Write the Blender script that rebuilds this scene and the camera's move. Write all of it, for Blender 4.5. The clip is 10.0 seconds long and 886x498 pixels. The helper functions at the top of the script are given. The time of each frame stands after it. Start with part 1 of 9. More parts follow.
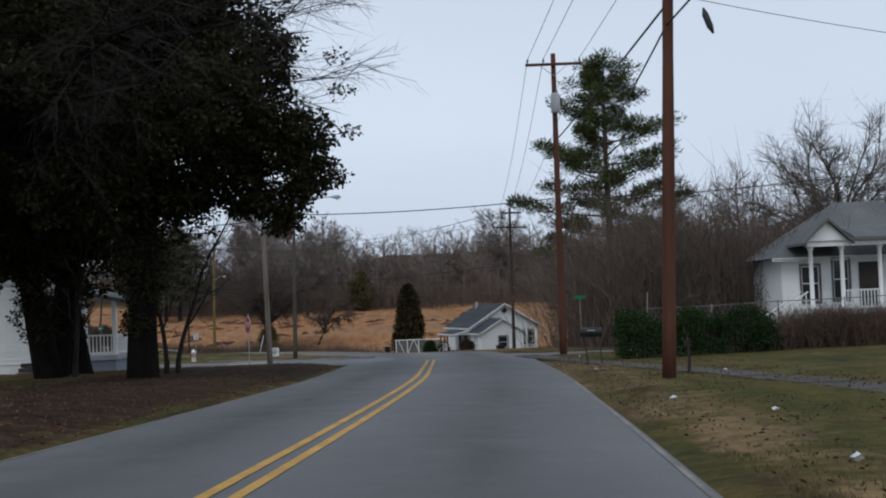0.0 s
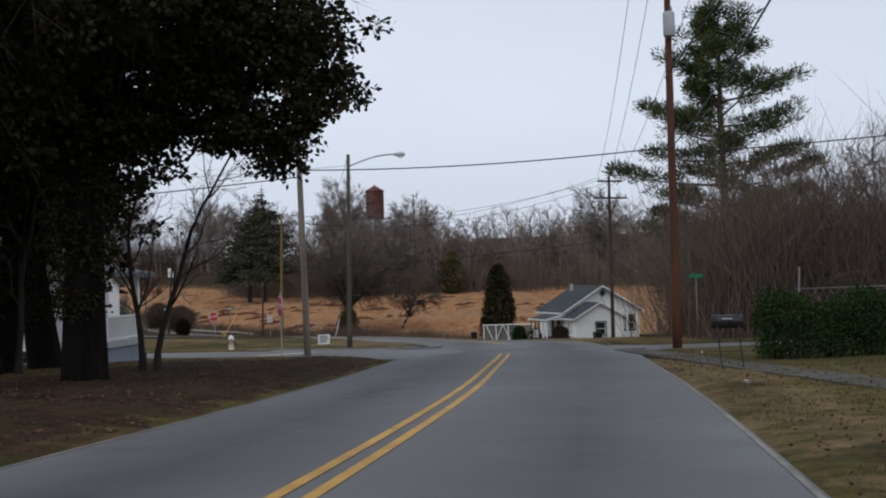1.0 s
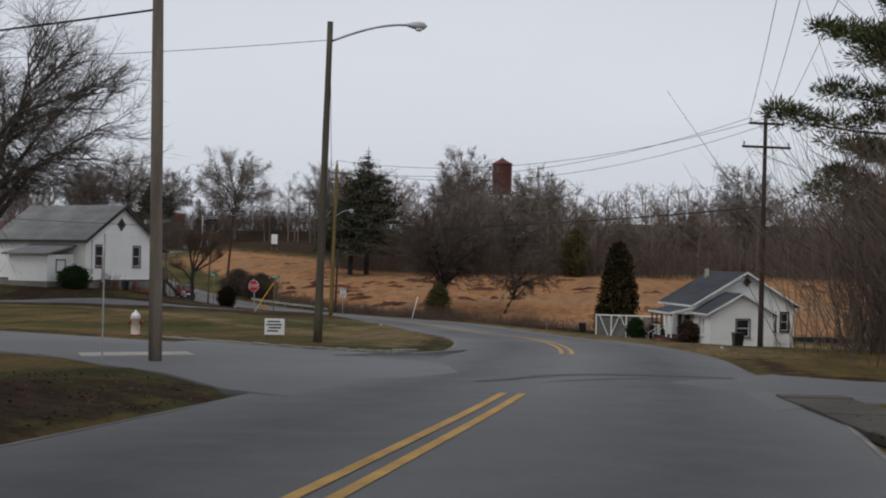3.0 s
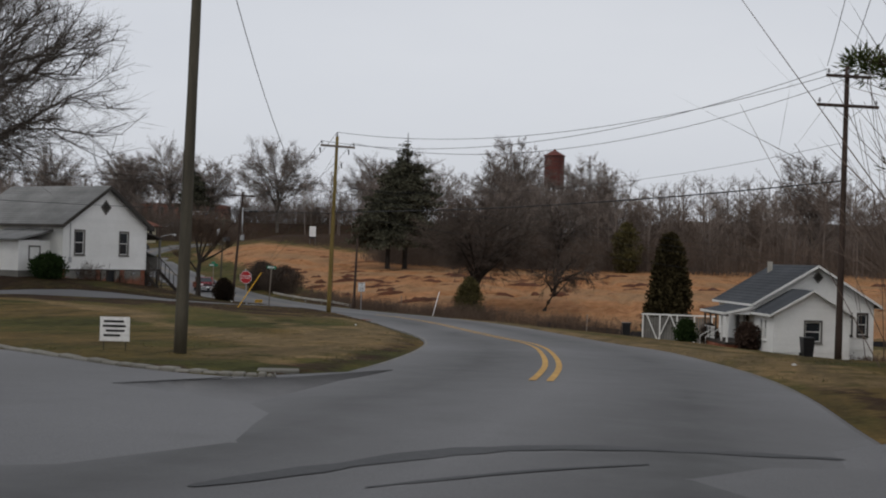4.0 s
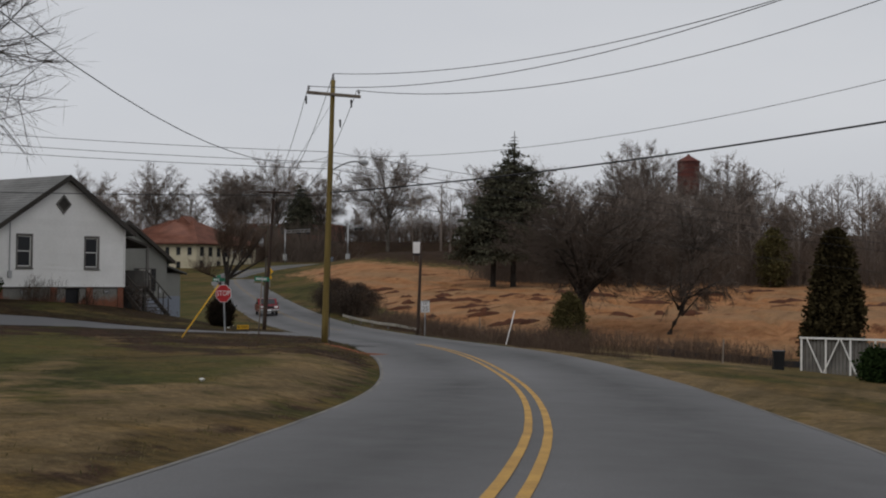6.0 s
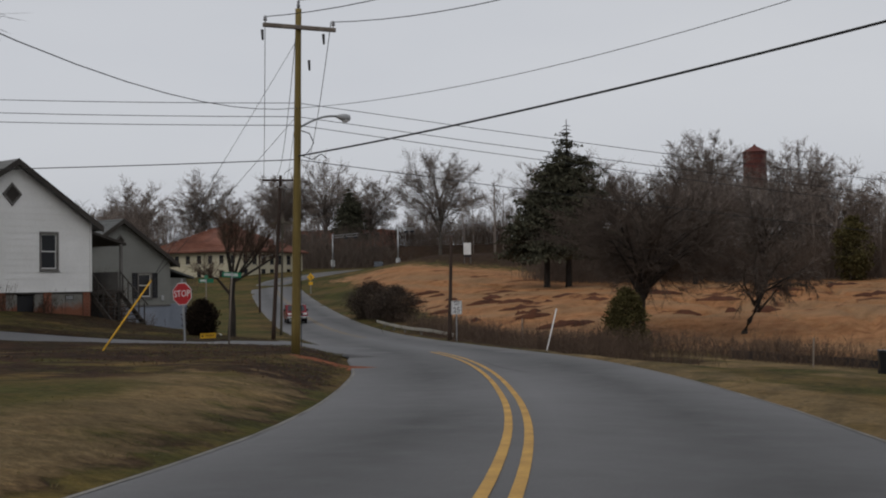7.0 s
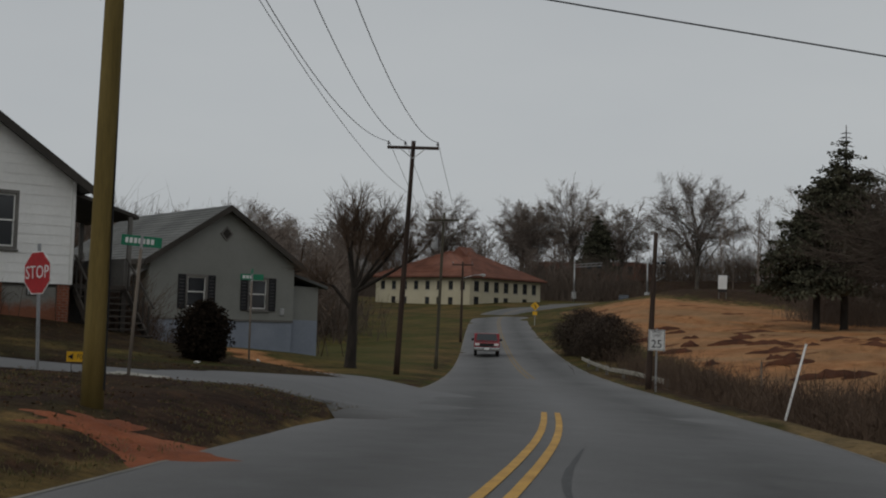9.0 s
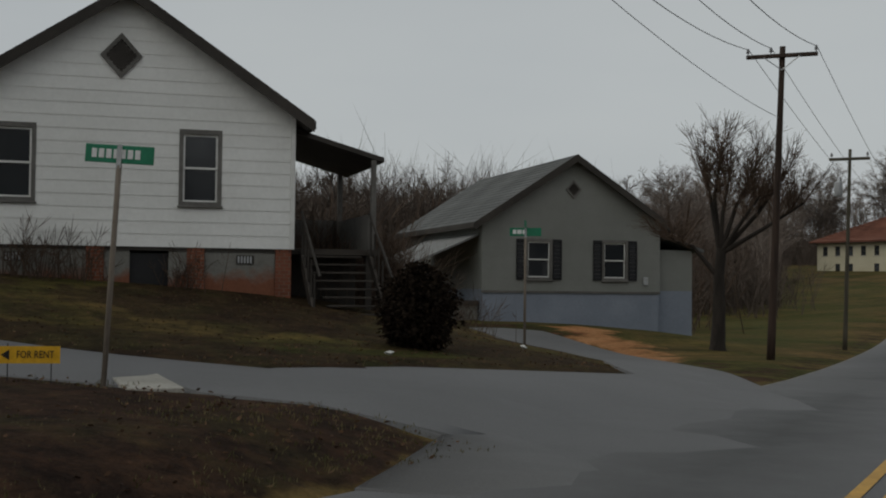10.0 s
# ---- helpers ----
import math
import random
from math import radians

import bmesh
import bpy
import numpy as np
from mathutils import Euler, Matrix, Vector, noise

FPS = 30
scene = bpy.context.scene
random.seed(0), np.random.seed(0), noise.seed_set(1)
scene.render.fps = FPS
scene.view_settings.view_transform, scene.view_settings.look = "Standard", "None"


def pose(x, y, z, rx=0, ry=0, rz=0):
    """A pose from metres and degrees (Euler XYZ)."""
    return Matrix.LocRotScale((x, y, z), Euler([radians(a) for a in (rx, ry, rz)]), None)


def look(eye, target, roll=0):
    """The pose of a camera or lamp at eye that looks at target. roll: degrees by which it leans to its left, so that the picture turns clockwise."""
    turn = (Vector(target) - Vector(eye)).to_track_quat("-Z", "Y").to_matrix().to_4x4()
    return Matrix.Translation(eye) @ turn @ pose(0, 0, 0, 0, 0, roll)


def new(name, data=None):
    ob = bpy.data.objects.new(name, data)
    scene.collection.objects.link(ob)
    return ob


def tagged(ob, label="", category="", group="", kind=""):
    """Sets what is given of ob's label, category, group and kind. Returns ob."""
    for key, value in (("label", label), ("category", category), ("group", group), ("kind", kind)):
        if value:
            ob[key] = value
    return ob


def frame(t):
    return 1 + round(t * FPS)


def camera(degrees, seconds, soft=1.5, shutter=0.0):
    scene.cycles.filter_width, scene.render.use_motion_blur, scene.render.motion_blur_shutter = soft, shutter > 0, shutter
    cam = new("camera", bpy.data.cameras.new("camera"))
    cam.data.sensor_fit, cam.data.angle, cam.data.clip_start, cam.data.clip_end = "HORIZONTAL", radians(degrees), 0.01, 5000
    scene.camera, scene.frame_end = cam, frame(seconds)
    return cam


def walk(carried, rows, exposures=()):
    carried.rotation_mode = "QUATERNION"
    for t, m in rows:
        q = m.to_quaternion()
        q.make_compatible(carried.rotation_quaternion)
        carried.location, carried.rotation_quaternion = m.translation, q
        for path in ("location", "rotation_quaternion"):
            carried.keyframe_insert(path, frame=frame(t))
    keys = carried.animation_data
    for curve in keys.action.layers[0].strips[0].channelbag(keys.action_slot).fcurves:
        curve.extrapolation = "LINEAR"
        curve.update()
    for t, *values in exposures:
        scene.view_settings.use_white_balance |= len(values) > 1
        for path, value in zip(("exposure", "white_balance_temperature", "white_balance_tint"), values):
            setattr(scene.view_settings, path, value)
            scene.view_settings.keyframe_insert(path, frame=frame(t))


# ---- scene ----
cam = camera(40, 10.0, soft=2.0)
PATH = [
    (0, (0.181, 0.073, 1.275), (0.109, 20.059, 2.002), -2.24),
    (0.5, (0.482, 5.807, 1.082), (-0.566, 25.768, 1.748), -1.52),
    (1, (0.759, 11.520, 0.957), (-0.934, 31.441, 1.471), -1.83),
    (1.5, (1.030, 17.186, 0.793), (-1.477, 37.025, 1.153), -1.52),
    (2, (1.259, 22.879, 0.637), (-2.069, 42.596, 1.056), -0.54),
    (2.5, (1.458, 28.663, 0.467), (-2.325, 48.298, 0.879), 0.62),
    (2.7, (1.528, 30.991, 0.394), (-2.311, 50.616, 0.748), 0.87),
    (3.8, (1.737, 43.830, -0.039), (-2.878, 63.290, -0.022), 1.57),
    (4, (1.700, 46.213, -0.108), (-3.191, 65.605, 0.048), 1.58),
    (4.5, (1.393, 52.302, -0.244), (-4.250, 71.485, 0.186), 1.60),
    (5, (0.867, 58.407, -0.389), (-5.264, 77.443, -0.205), 1.14),
    (5.5, (0.098, 64.400, -0.571), (-6.510, 83.277, -0.428), 0.57),
    (5.7, (-0.299, 66.726, -0.668), (-7.074, 85.541, -0.337), 0.50),
    (6.8, (-2.923, 79.140, -1.294), (-10.767, 97.528, -0.693), 0.18),
    (7, (-3.424, 81.382, -1.404), (-11.421, 99.705, -0.822), -0.78),
    (7.5, (-4.746, 86.949, -1.661), (-13.038, 105.003, 0.644), 0.18),
    (8, (-6.192, 92.414, -1.913), (-15.021, 110.260, -0.029), 1.33),
    (8.5, (-7.902, 97.747, -2.111), (-17.676, 115.153, -0.898), 1.65),
    (9, (-9.958, 103.086, -2.224), (-21.738, 119.206, -1.054), 1.82),
    (9.5, (-12.321, 108.403, -2.267), (-27.304, 121.615, -1.295), 0.81),
    (10, (-14.852, 113.611, -2.295), (-31.645, 124.457, -1.706), 0.64),
]
walk(cam, [(t, look(eye, target, roll)) for t, eye, target, roll in PATH],
     [(0, 0.24, 5850, 7), (1, 0.3, 6100, 9), (2, 0.34, 6350, 10), (2.7, 0.22, 6450, 10), (4, 0.14, 6600, 10), (5.0, 0.06, 6700, 10), (5.5, 0.0, 6700, 10),
      (7.5, -0.1, 6650, 10), (8.0, -0.22, 6700, 10), (8.5, -0.38, 6750, 7), (9, -0.4, 6750, 6), (10, -0.36, 6780, 4)])

# ---- light: an overcast winter afternoon ----
world = bpy.data.worlds.new("sky")
scene.world = world
world.use_nodes = True
wn, wl = world.node_tree.nodes, world.node_tree.links
sky_tex = wn.new("ShaderNodeTexSky")
sky_tex.sky_type = "NISHITA"
sky_tex.sun_disc = False
sky_tex.sun_elevation, sky_tex.sun_rotation = radians(38), radians(150)
sky_tex.air_density, sky_tex.dust_density, sky_tex.ozone_density = 1.0, 4.0, 1.0
cloud_hsv = wn.new("ShaderNodeHueSaturation")
cloud_hsv.inputs["Saturation"].default_value = 0.25
cloud_mix = wn.new("ShaderNodeMix")
cloud_mix.data_type = "RGBA"
cloud_mix.inputs["Factor"].default_value = 0.72
cloud_noise = wn.new("ShaderNodeTexNoise")
cloud_noise.inputs["Scale"].default_value = 1.6
cloud_noise.inputs["Detail"].default_value = 5.0
cloud_ramp = wn.new("ShaderNodeValToRGB")
cloud_ramp.color_ramp.elements[0].position, cloud_ramp.color_ramp.elements[1].position = 0.3, 0.72
cloud_ramp.color_ramp.elements[0].color = (5.6, 5.95, 6.7, 1)
cloud_ramp.color_ramp.elements[1].color = (6.6, 6.9, 7.5, 1)
cloud_map = wn.new("ShaderNodeMapping")
cloud_map.inputs["Scale"].default_value = (1, 1, 3.2)
cloud_co = wn.new("ShaderNodeTexCoord")
wl.new(cloud_co.outputs["Generated"], cloud_map.inputs["Vector"])
wl.new(cloud_map.outputs["Vector"], cloud_noise.inputs["Vector"])
wl.new(cloud_noise.outputs["Fac"], cloud_ramp.inputs["Fac"])
wl.new(sky_tex.outputs["Color"], cloud_hsv.inputs["Color"])
wl.new(cloud_hsv.outputs["Color"], cloud_mix.inputs["A"])
wl.new(cloud_ramp.outputs["Color"], cloud_mix.inputs["B"])
cloud_sep = wn.new("ShaderNodeSeparateXYZ")
wl.new(cloud_co.outputs["Generated"], cloud_sep.inputs["Vector"])
cloud_fade = wn.new("ShaderNodeMapRange")
cloud_fade.inputs["From Min"].default_value, cloud_fade.inputs["From Max"].default_value = 0.02, 0.45
cloud_fade.inputs["To Min"].default_value, cloud_fade.inputs["To Max"].default_value = 1.07, 0.92
wl.new(cloud_sep.outputs["Z"], cloud_fade.inputs["Value"])
cloud_gain = wn.new("ShaderNodeMix")
cloud_gain.data_type, cloud_gain.blend_type = "RGBA", "MULTIPLY"
cloud_gain.inputs["Factor"].default_value = 1.0
wl.new(cloud_mix.outputs["Result"], cloud_gain.inputs["A"])
wl.new(cloud_fade.outputs["Result"], cloud_gain.inputs["B"])
wl.new(cloud_gain.outputs["Result"], wn["Background"].inputs["Color"])
wn["Background"].inputs["Strength"].default_value = 0.10

sun = new("sun", bpy.data.lights.new("sun", "SUN"))
sun.data.energy, sun.data.angle, sun.data.color = 0.7, radians(25), (1.0, 0.96, 0.9)
sun.matrix_world = look((0, 0, 60), (34, 40, 0))

# ---- materials ----
def nodes_of(name):
    m = bpy.data.materials.new(name)
    m.use_nodes = True
    return m, m.node_tree.nodes, m.node_tree.links, m.node_tree.nodes["Principled BSDF"]


def add_noise(nt, lk, scale, detail=4.0, rough=0.6, stretch=None, obj_space=False):
    co = nt.new("ShaderNodeTexCoord")
    n = nt.new("ShaderNodeTexNoise")
    n.inputs["Scale"].default_value, n.inputs["Detail"].default_value, n.inputs["Roughness"].default_value = scale, detail, rough
    src = co.outputs["Object"]
    if not obj_space:
        src = nt.new("ShaderNodeNewGeometry").outputs["Position"]
    if stretch:
        mp = nt.new("ShaderNodeMapping")
        mp.inputs["Scale"].default_value = stretch
        lk.new(src, mp.inputs["Vector"])
        src = mp.outputs["Vector"]
    lk.new(src, n.inputs["Vector"])
    return n.outputs["Fac"]


def ramp(nt, lk, fac, stops):
    r = nt.new("ShaderNodeValToRGB")
    els = r.color_ramp.elements
    while len(els) < len(stops):
        els.new(0.5)
    for e, (p, c) in zip(els, stops):
        e.position, e.color = p, (*c, 1)
    lk.new(fac, r.inputs["Fac"])
    return r.outputs["Color"]


def mixc(nt, lk, fac, a, b, mode="MIX"):
    m = nt.new("ShaderNodeMix")
    m.data_type, m.blend_type = "RGBA", mode
    for sock, v in (("Factor", fac), ("A", a), ("B", b)):
        s = m.inputs[sock]
        if isinstance(v, (int, float)):
            s.default_value = v
        elif isinstance(v, tuple):
            s.default_value = (*v, 1)
        else:
            lk.new(v, s)
    return m.outputs["Result"]


def bump(nt, lk, b, height, strength=0.4, dist=0.02):
    n = nt.new("ShaderNodeBump")
    n.inputs["Strength"].default_value, n.inputs["Distance"].default_value = strength, dist
    lk.new(height, n.inputs["Height"])
    lk.new(n.outputs["Normal"], b.inputs["Normal"])


def mat(name, c1, c2, big=0.6, small=12.0, rough=0.8, metal=0.0, bmp=0.3, dist=0.01, stretch=None, spec=0.3, vary=0.0, obj_space=True, grit=0.25):
    """A surface with stains at one scale and grain at another."""
    m, nt, lk, b = nodes_of(name)
    nb = add_noise(nt, lk, big, 3, 0.6, stretch, obj_space)
    ns = add_noise(nt, lk, small, 5, 0.65, stretch, obj_space)
    base = ramp(nt, lk, nb, [(0.3, c1), (0.7, c2)])
    grain = ramp(nt, lk, ns, [(0.25, (1 - grit, 1 - grit, 1 - grit)), (0.75, (1 + grit * 0.7, 1 + grit * 0.7, 1 + grit * 0.7))])
    col = mixc(nt, lk, 1.0, base, grain, "MULTIPLY")
    if vary:
        inf = nt.new("ShaderNodeObjectInfo")
        hs = nt.new("ShaderNodeHueSaturation")
        mr = nt.new("ShaderNodeMapRange")
        mr.inputs["To Min"].default_value, mr.inputs["To Max"].default_value = 1 - vary, 1 + vary
        lk.new(inf.outputs["Random"], mr.inputs["Value"])
        lk.new(mr.outputs["Result"], hs.inputs["Value"])
        lk.new(col, hs.inputs["Color"])
        col = hs.outputs["Color"]
    lk.new(col, b.inputs["Base Color"])
    rr = nt.new("ShaderNodeMapRange")
    rr.inputs["To Min"].default_value, rr.inputs["To Max"].default_value = max(0.05, rough - 0.12), min(1.0, rough + 0.1)
    lk.new(ns, rr.inputs["Value"])
    lk.new(rr.outputs["Result"], b.inputs["Roughness"])
    b.inputs["Metallic"].default_value, b.inputs["Specular IOR Level"].default_value = metal, spec
    if bmp:
        bump(nt, lk, b, ns, bmp, dist)
    return m


def island_mat(name, c1, c2, rough=0.75, trans=0.0, spec=0.2):
    """Leaves, blades and twigs: each loose piece takes its own shade."""
    m, nt, lk, b = nodes_of(name)
    g = nt.new("ShaderNodeNewGeometry")
    big = add_noise(nt, lk, 0.35, 2)
    ad = nt.new("ShaderNodeMath")
    ad.operation = "ADD"
    ad.inputs[1].default_value = -0.5
    lk.new(big, ad.inputs[0])
    ad2 = nt.new("ShaderNodeMath")
    ad2.operation = "ADD"
    lk.new(ad.outputs[0], ad2.inputs[0])
    lk.new(g.outputs["Random Per Island"], ad2.inputs[1])
    lk.new(ramp(nt, lk, ad2.outputs[0], [(0.0, c1), (1.0, c2)]), b.inputs["Base Color"])
    b.inputs["Roughness"].default_value, b.inputs["Specular IOR Level"].default_value = rough, spec
    return m


def asphalt_mat(name, tone, patch):
    m, nt, lk, b = nodes_of(name)
    big = add_noise(nt, lk, 0.12, 4, 0.55)
    mid = add_noise(nt, lk, 1.4, 5, 0.6)
    fine = add_noise(nt, lk, 55, 3, 0.7)
    col = ramp(nt, lk, big, [(0.32, tuple(tone * 0.82 * k for k in (1, 1.0, 1.02))), (0.68, tuple(tone * 1.15 * k for k in (1, 1.0, 1.03)))])
    col = mixc(nt, lk, 1.0, col, ramp(nt, lk, mid, [(0.3, (0.86, 0.86, 0.86)), (0.7, (1.1, 1.1, 1.1))]), "MULTIPLY")
    col = mixc(nt, lk, 1.0, col, ramp(nt, lk, fine, [(0.3, (0.75, 0.75, 0.75)), (0.7, (1.25, 1.25, 1.25))]), "MULTIPLY")
    stain = add_noise(nt, lk, 0.5, 3, 0.5)
    col = mixc(nt, lk, ramp(nt, lk, stain, [(0.62, (0, 0, 0)), (0.78, (patch, patch, patch))]), col, (tone * 0.45,) * 3)
    at = nt.new("ShaderNodeAttribute")
    at.attribute_name = "wear"
    streak = add_noise(nt, lk, 0.35, 4, 0.6, (1.0, 0.35, 1.0))
    wear = mixc(nt, lk, 1.0, at.outputs["Color"], ramp(nt, lk, streak, [(0.3, (0.5, 0.5, 0.5)), (0.65, (1.0, 1.0, 1.0))]), "MULTIPLY")
    col = mixc(nt, lk, wear, col, (tone * 0.42,) * 3)
    lk.new(col, b.inputs["Base Color"])
    b.inputs["Specular IOR Level"].default_value = 0.32
    lk.new(ramp(nt, lk, mid, [(0.3, (0.62, 0.62, 0.62)), (0.7, (0.8, 0.8, 0.8))]), b.inputs["Roughness"])
    bump(nt, lk, b, fine, 0.35, 0.006)
    return m


def ground_mat():
    """Winter grass, bare earth, leaf litter and red clay by place."""
    m, nt, lk, b = nodes_of("winter_ground")
    at = nt.new("ShaderNodeAttribute")
    at.attribute_name = "cover"
    big = add_noise(nt, lk, 0.16, 4, 0.6)
    mid = add_noise(nt, lk, 0.9, 5, 0.65)
    fine = add_noise(nt, lk, 9, 5, 0.7)
    tiny = add_noise(nt, lk, 42, 3, 0.7)
    grass = ramp(nt, lk, big, [(0.30, (0.038, 0.042, 0.012)), (0.44, (0.062, 0.058, 0.018)), (0.56, (0.096, 0.071, 0.028)), (0.70, (0.138, 0.094, 0.043))])
    dirt = ramp(nt, lk, mid, [(0.3, (0.045, 0.030, 0.020)), (0.7, (0.125, 0.080, 0.050))])
    litter = ramp(nt, lk, mid, [(0.3, (0.018, 0.010, 0.007)), (0.5, (0.034, 0.019, 0.012)), (0.7, (0.058, 0.033, 0.020))])
    clay = ramp(nt, lk, mid, [(0.28, (0.20, 0.086, 0.038)), (0.45, (0.31, 0.148, 0.068)), (0.72, (0.39, 0.214, 0.106))])
    band = add_noise(nt, lk, 0.045, 4, 0.6, (1.0, 2.6, 1))
    clay = mixc(nt, lk, ramp(nt, lk, band, [(0.42, (0, 0, 0)), (0.62, (1, 1, 1))]), clay, (0.28, 0.168, 0.092))
    scar = add_noise(nt, lk, 0.22, 6, 0.62, (1.6, 0.6, 1))
    clay = mixc(nt, lk, ramp(nt, lk, scar, [(0.585, (0, 0, 0)), (0.63, (0.8, 0.8, 0.8)), (0.69, (1, 1, 1))]), clay, (0.10, 0.036, 0.017))
    rill = add_noise(nt, lk, 0.5, 5, 0.7, (1.0, 0.28, 1))
    clay = mixc(nt, lk, 1.0, clay, ramp(nt, lk, rill, [(0.3, (0.72, 0.70, 0.66)), (0.6, (1.08, 1.06, 1.02))]), "MULTIPLY")
    sep = nt.new("ShaderNodeSeparateColor")
    lk.new(at.outputs["Color"], sep.inputs["Color"])
    jig = ramp(nt, lk, mid, [(0.35, (0, 0, 0)), (0.65, (1, 1, 1))])
    def soft(ch):
        q = nt.new("ShaderNodeMath")
        q.operation = "ADD"
        q2 = nt.new("ShaderNodeMath")
        q2.operation = "MULTIPLY"
        q2.inputs[1].default_value = 0.5
        s = nt.new("ShaderNodeMath")
        s.operation = "SUBTRACT"
        s.inputs[1].default_value = 0.25
        lk.new(jig, q2.inputs[0])
        lk.new(q2.outputs[0], s.inputs[0])
        lk.new(s.outputs[0], q.inputs[0])
        lk.new(sep.outputs[ch], q.inputs[1])
        return ramp(nt, lk, q.outputs[0], [(0.35, (0, 0, 0)), (0.62, (1, 1, 1))])
    moss = add_noise(nt, lk, 0.55, 5, 0.7)
    litter = mixc(nt, lk, ramp(nt, lk, moss, [(0.50, (0, 0, 0)), (0.62, (0.6, 0.6, 0.6))]), litter, (0.040, 0.034, 0.014))
    clod = add_noise(nt, lk, 3.2, 6, 0.75)
    leafy = ramp(nt, lk, clod, [(0.32, (0.35, 0.33, 0.31)), (0.46, (0.85, 0.85, 0.85)), (0.62, (1.45, 1.36, 1.22))])
    litter = mixc(nt, lk, 1.0, litter, leafy, "MULTIPLY")
    grass = mixc(nt, lk, 0.6, grass, mixc(nt, lk, 1.0, grass, leafy, "MULTIPLY"))
    mow_map = nt.new("ShaderNodeMapping")
    mow_map.inputs["Rotation"].default_value = (0, 0, radians(-28))
    mow_map.inputs["Scale"].default_value = (1.1, 0.10, 1)
    lk.new(nt.new("ShaderNodeNewGeometry").outputs["Position"], mow_map.inputs["Vector"])
    mow = nt.new("ShaderNodeTexNoise")
    mow.inputs["Scale"].default_value, mow.inputs["Detail"].default_value, mow.inputs["Roughness"].default_value = 0.9, 5.0, 0.65
    lk.new(mow_map.outputs["Vector"], mow.inputs["Vector"])
    rows = ramp(nt, lk, mow.outputs["Fac"], [(0.34, (0.58, 0.60, 0.56)), (0.5, (1.0, 0.98, 0.94)), (0.66, (1.42, 1.32, 1.16))])
    grass = mixc(nt, lk, 1.0, grass, rows, "MULTIPLY")
    col = mixc(nt, lk, ramp(nt, lk, mid, [(0.62, (0, 0, 0)), (0.76, (0.5, 0.5, 0.5))]), grass, dirt)
    lush = nt.new("ShaderNodeMath")
    lush.operation = "MULTIPLY"
    lk.new(at.outputs["Alpha"], lush.inputs[0])
    lk.new(jig, lush.inputs[1])
    green = ramp(nt, lk, clod, [(0.3, (0.042, 0.046, 0.012)), (0.7, (0.086, 0.086, 0.024))])
    col = mixc(nt, lk, soft("Red"), col, litter)
    col = mixc(nt, lk, soft("Green"), col, clay)
    straw = ramp(nt, lk, clod, [(0.3, (0.112, 0.078, 0.038)), (0.7, (0.20, 0.145, 0.078))])
    col = mixc(nt, lk, soft("Blue"), col, mixc(nt, lk, 0.8, straw, rows, "MULTIPLY"))
    col = mixc(nt, lk, lush.outputs[0], col, green)
    col = mixc(nt, lk, 1.0, col, ramp(nt, lk, fine, [(0.25, (0.62, 0.62, 0.62)), (0.75, (1.3, 1.3, 1.3))]), "MULTIPLY")
    col = mixc(nt, lk, 1.0, col, ramp(nt, lk, tiny, [(0.25, (0.7, 0.7, 0.7)), (0.75, (1.25, 1.25, 1.25))]), "MULTIPLY")
    lk.new(col, b.inputs["Base Color"])
    b.inputs["Roughness"].default_value, b.inputs["Specular IOR Level"].default_value = 0.95, 0.08
    bump(nt, lk, b, fine, 0.8, 0.05)
    return m


def splashed_block():
    """Grey block with red clay splashed up from the ground."""
    m, nt, lk, b = nodes_of("clay_splashed_block")
    grey = ramp(nt, lk, add_noise(nt, lk, 0.7, 4, 0.6, None, True), [(0.3, (0.15, 0.145, 0.13)), (0.7, (0.235, 0.23, 0.21))])
    fine = add_noise(nt, lk, 14, 5, 0.65, None, True)
    co = nt.new("ShaderNodeTexCoord")
    sep = nt.new("ShaderNodeSeparateXYZ")
    lk.new(co.outputs["Object"], sep.inputs["Vector"])
    wob = nt.new("ShaderNodeMath")
    wob.operation = "MULTIPLY_ADD"
    wob.inputs[1].default_value = -1.1
    lk.new(add_noise(nt, lk, 1.6, 5, 0.65, None, True), wob.inputs[0])
    lk.new(sep.outputs["Z"], wob.inputs[2])
    clay = ramp(nt, lk, wob.outputs[0], [(0.0, (0.95, 0.95, 0.95)), (0.32, (0, 0, 0))])
    col = mixc(nt, lk, clay, grey, (0.20, 0.070, 0.034))
    lk.new(mixc(nt, lk, 1.0, col, ramp(nt, lk, fine, [(0.25, (0.78, 0.78, 0.78)), (0.75, (1.15, 1.15, 1.15))]), "MULTIPLY"), b.inputs["Base Color"])
    b.inputs["Roughness"].default_value = 0.9
    bump(nt, lk, b, fine, 0.4, 0.01)
    return m


M = {}
M["ground"] = ground_mat()
M["asphalt"] = asphalt_mat("worn_asphalt", 0.124, 0.35)
M["asphalt2"] = asphalt_mat("old_asphalt", 0.112, 0.25)
M["yellow_worn"] = mat("faded_road_yellow", (0.13, 0.10, 0.055), (0.26, 0.17, 0.06), 1.2, 30, 0.75, bmp=0.1, obj_space=False)
M["path"] = mat("dirty_old_paving", (0.045, 0.040, 0.031), (0.092, 0.085, 0.070), 0.8, 9, 0.9, obj_space=False)
M["tar"] = mat("tar_seal", (0.022, 0.022, 0.024), (0.035, 0.035, 0.036), rough=0.6)
M["yellow"] = mat("road_yellow", (0.36, 0.20, 0.045), (0.56, 0.325, 0.07), 1.6, 34, 0.7, bmp=0.15, obj_space=False)
M["edge"] = mat("worn_edge_paint", (0.11, 0.105, 0.095), (0.27, 0.255, 0.225), 0.9, 22, 0.85, obj_space=False)
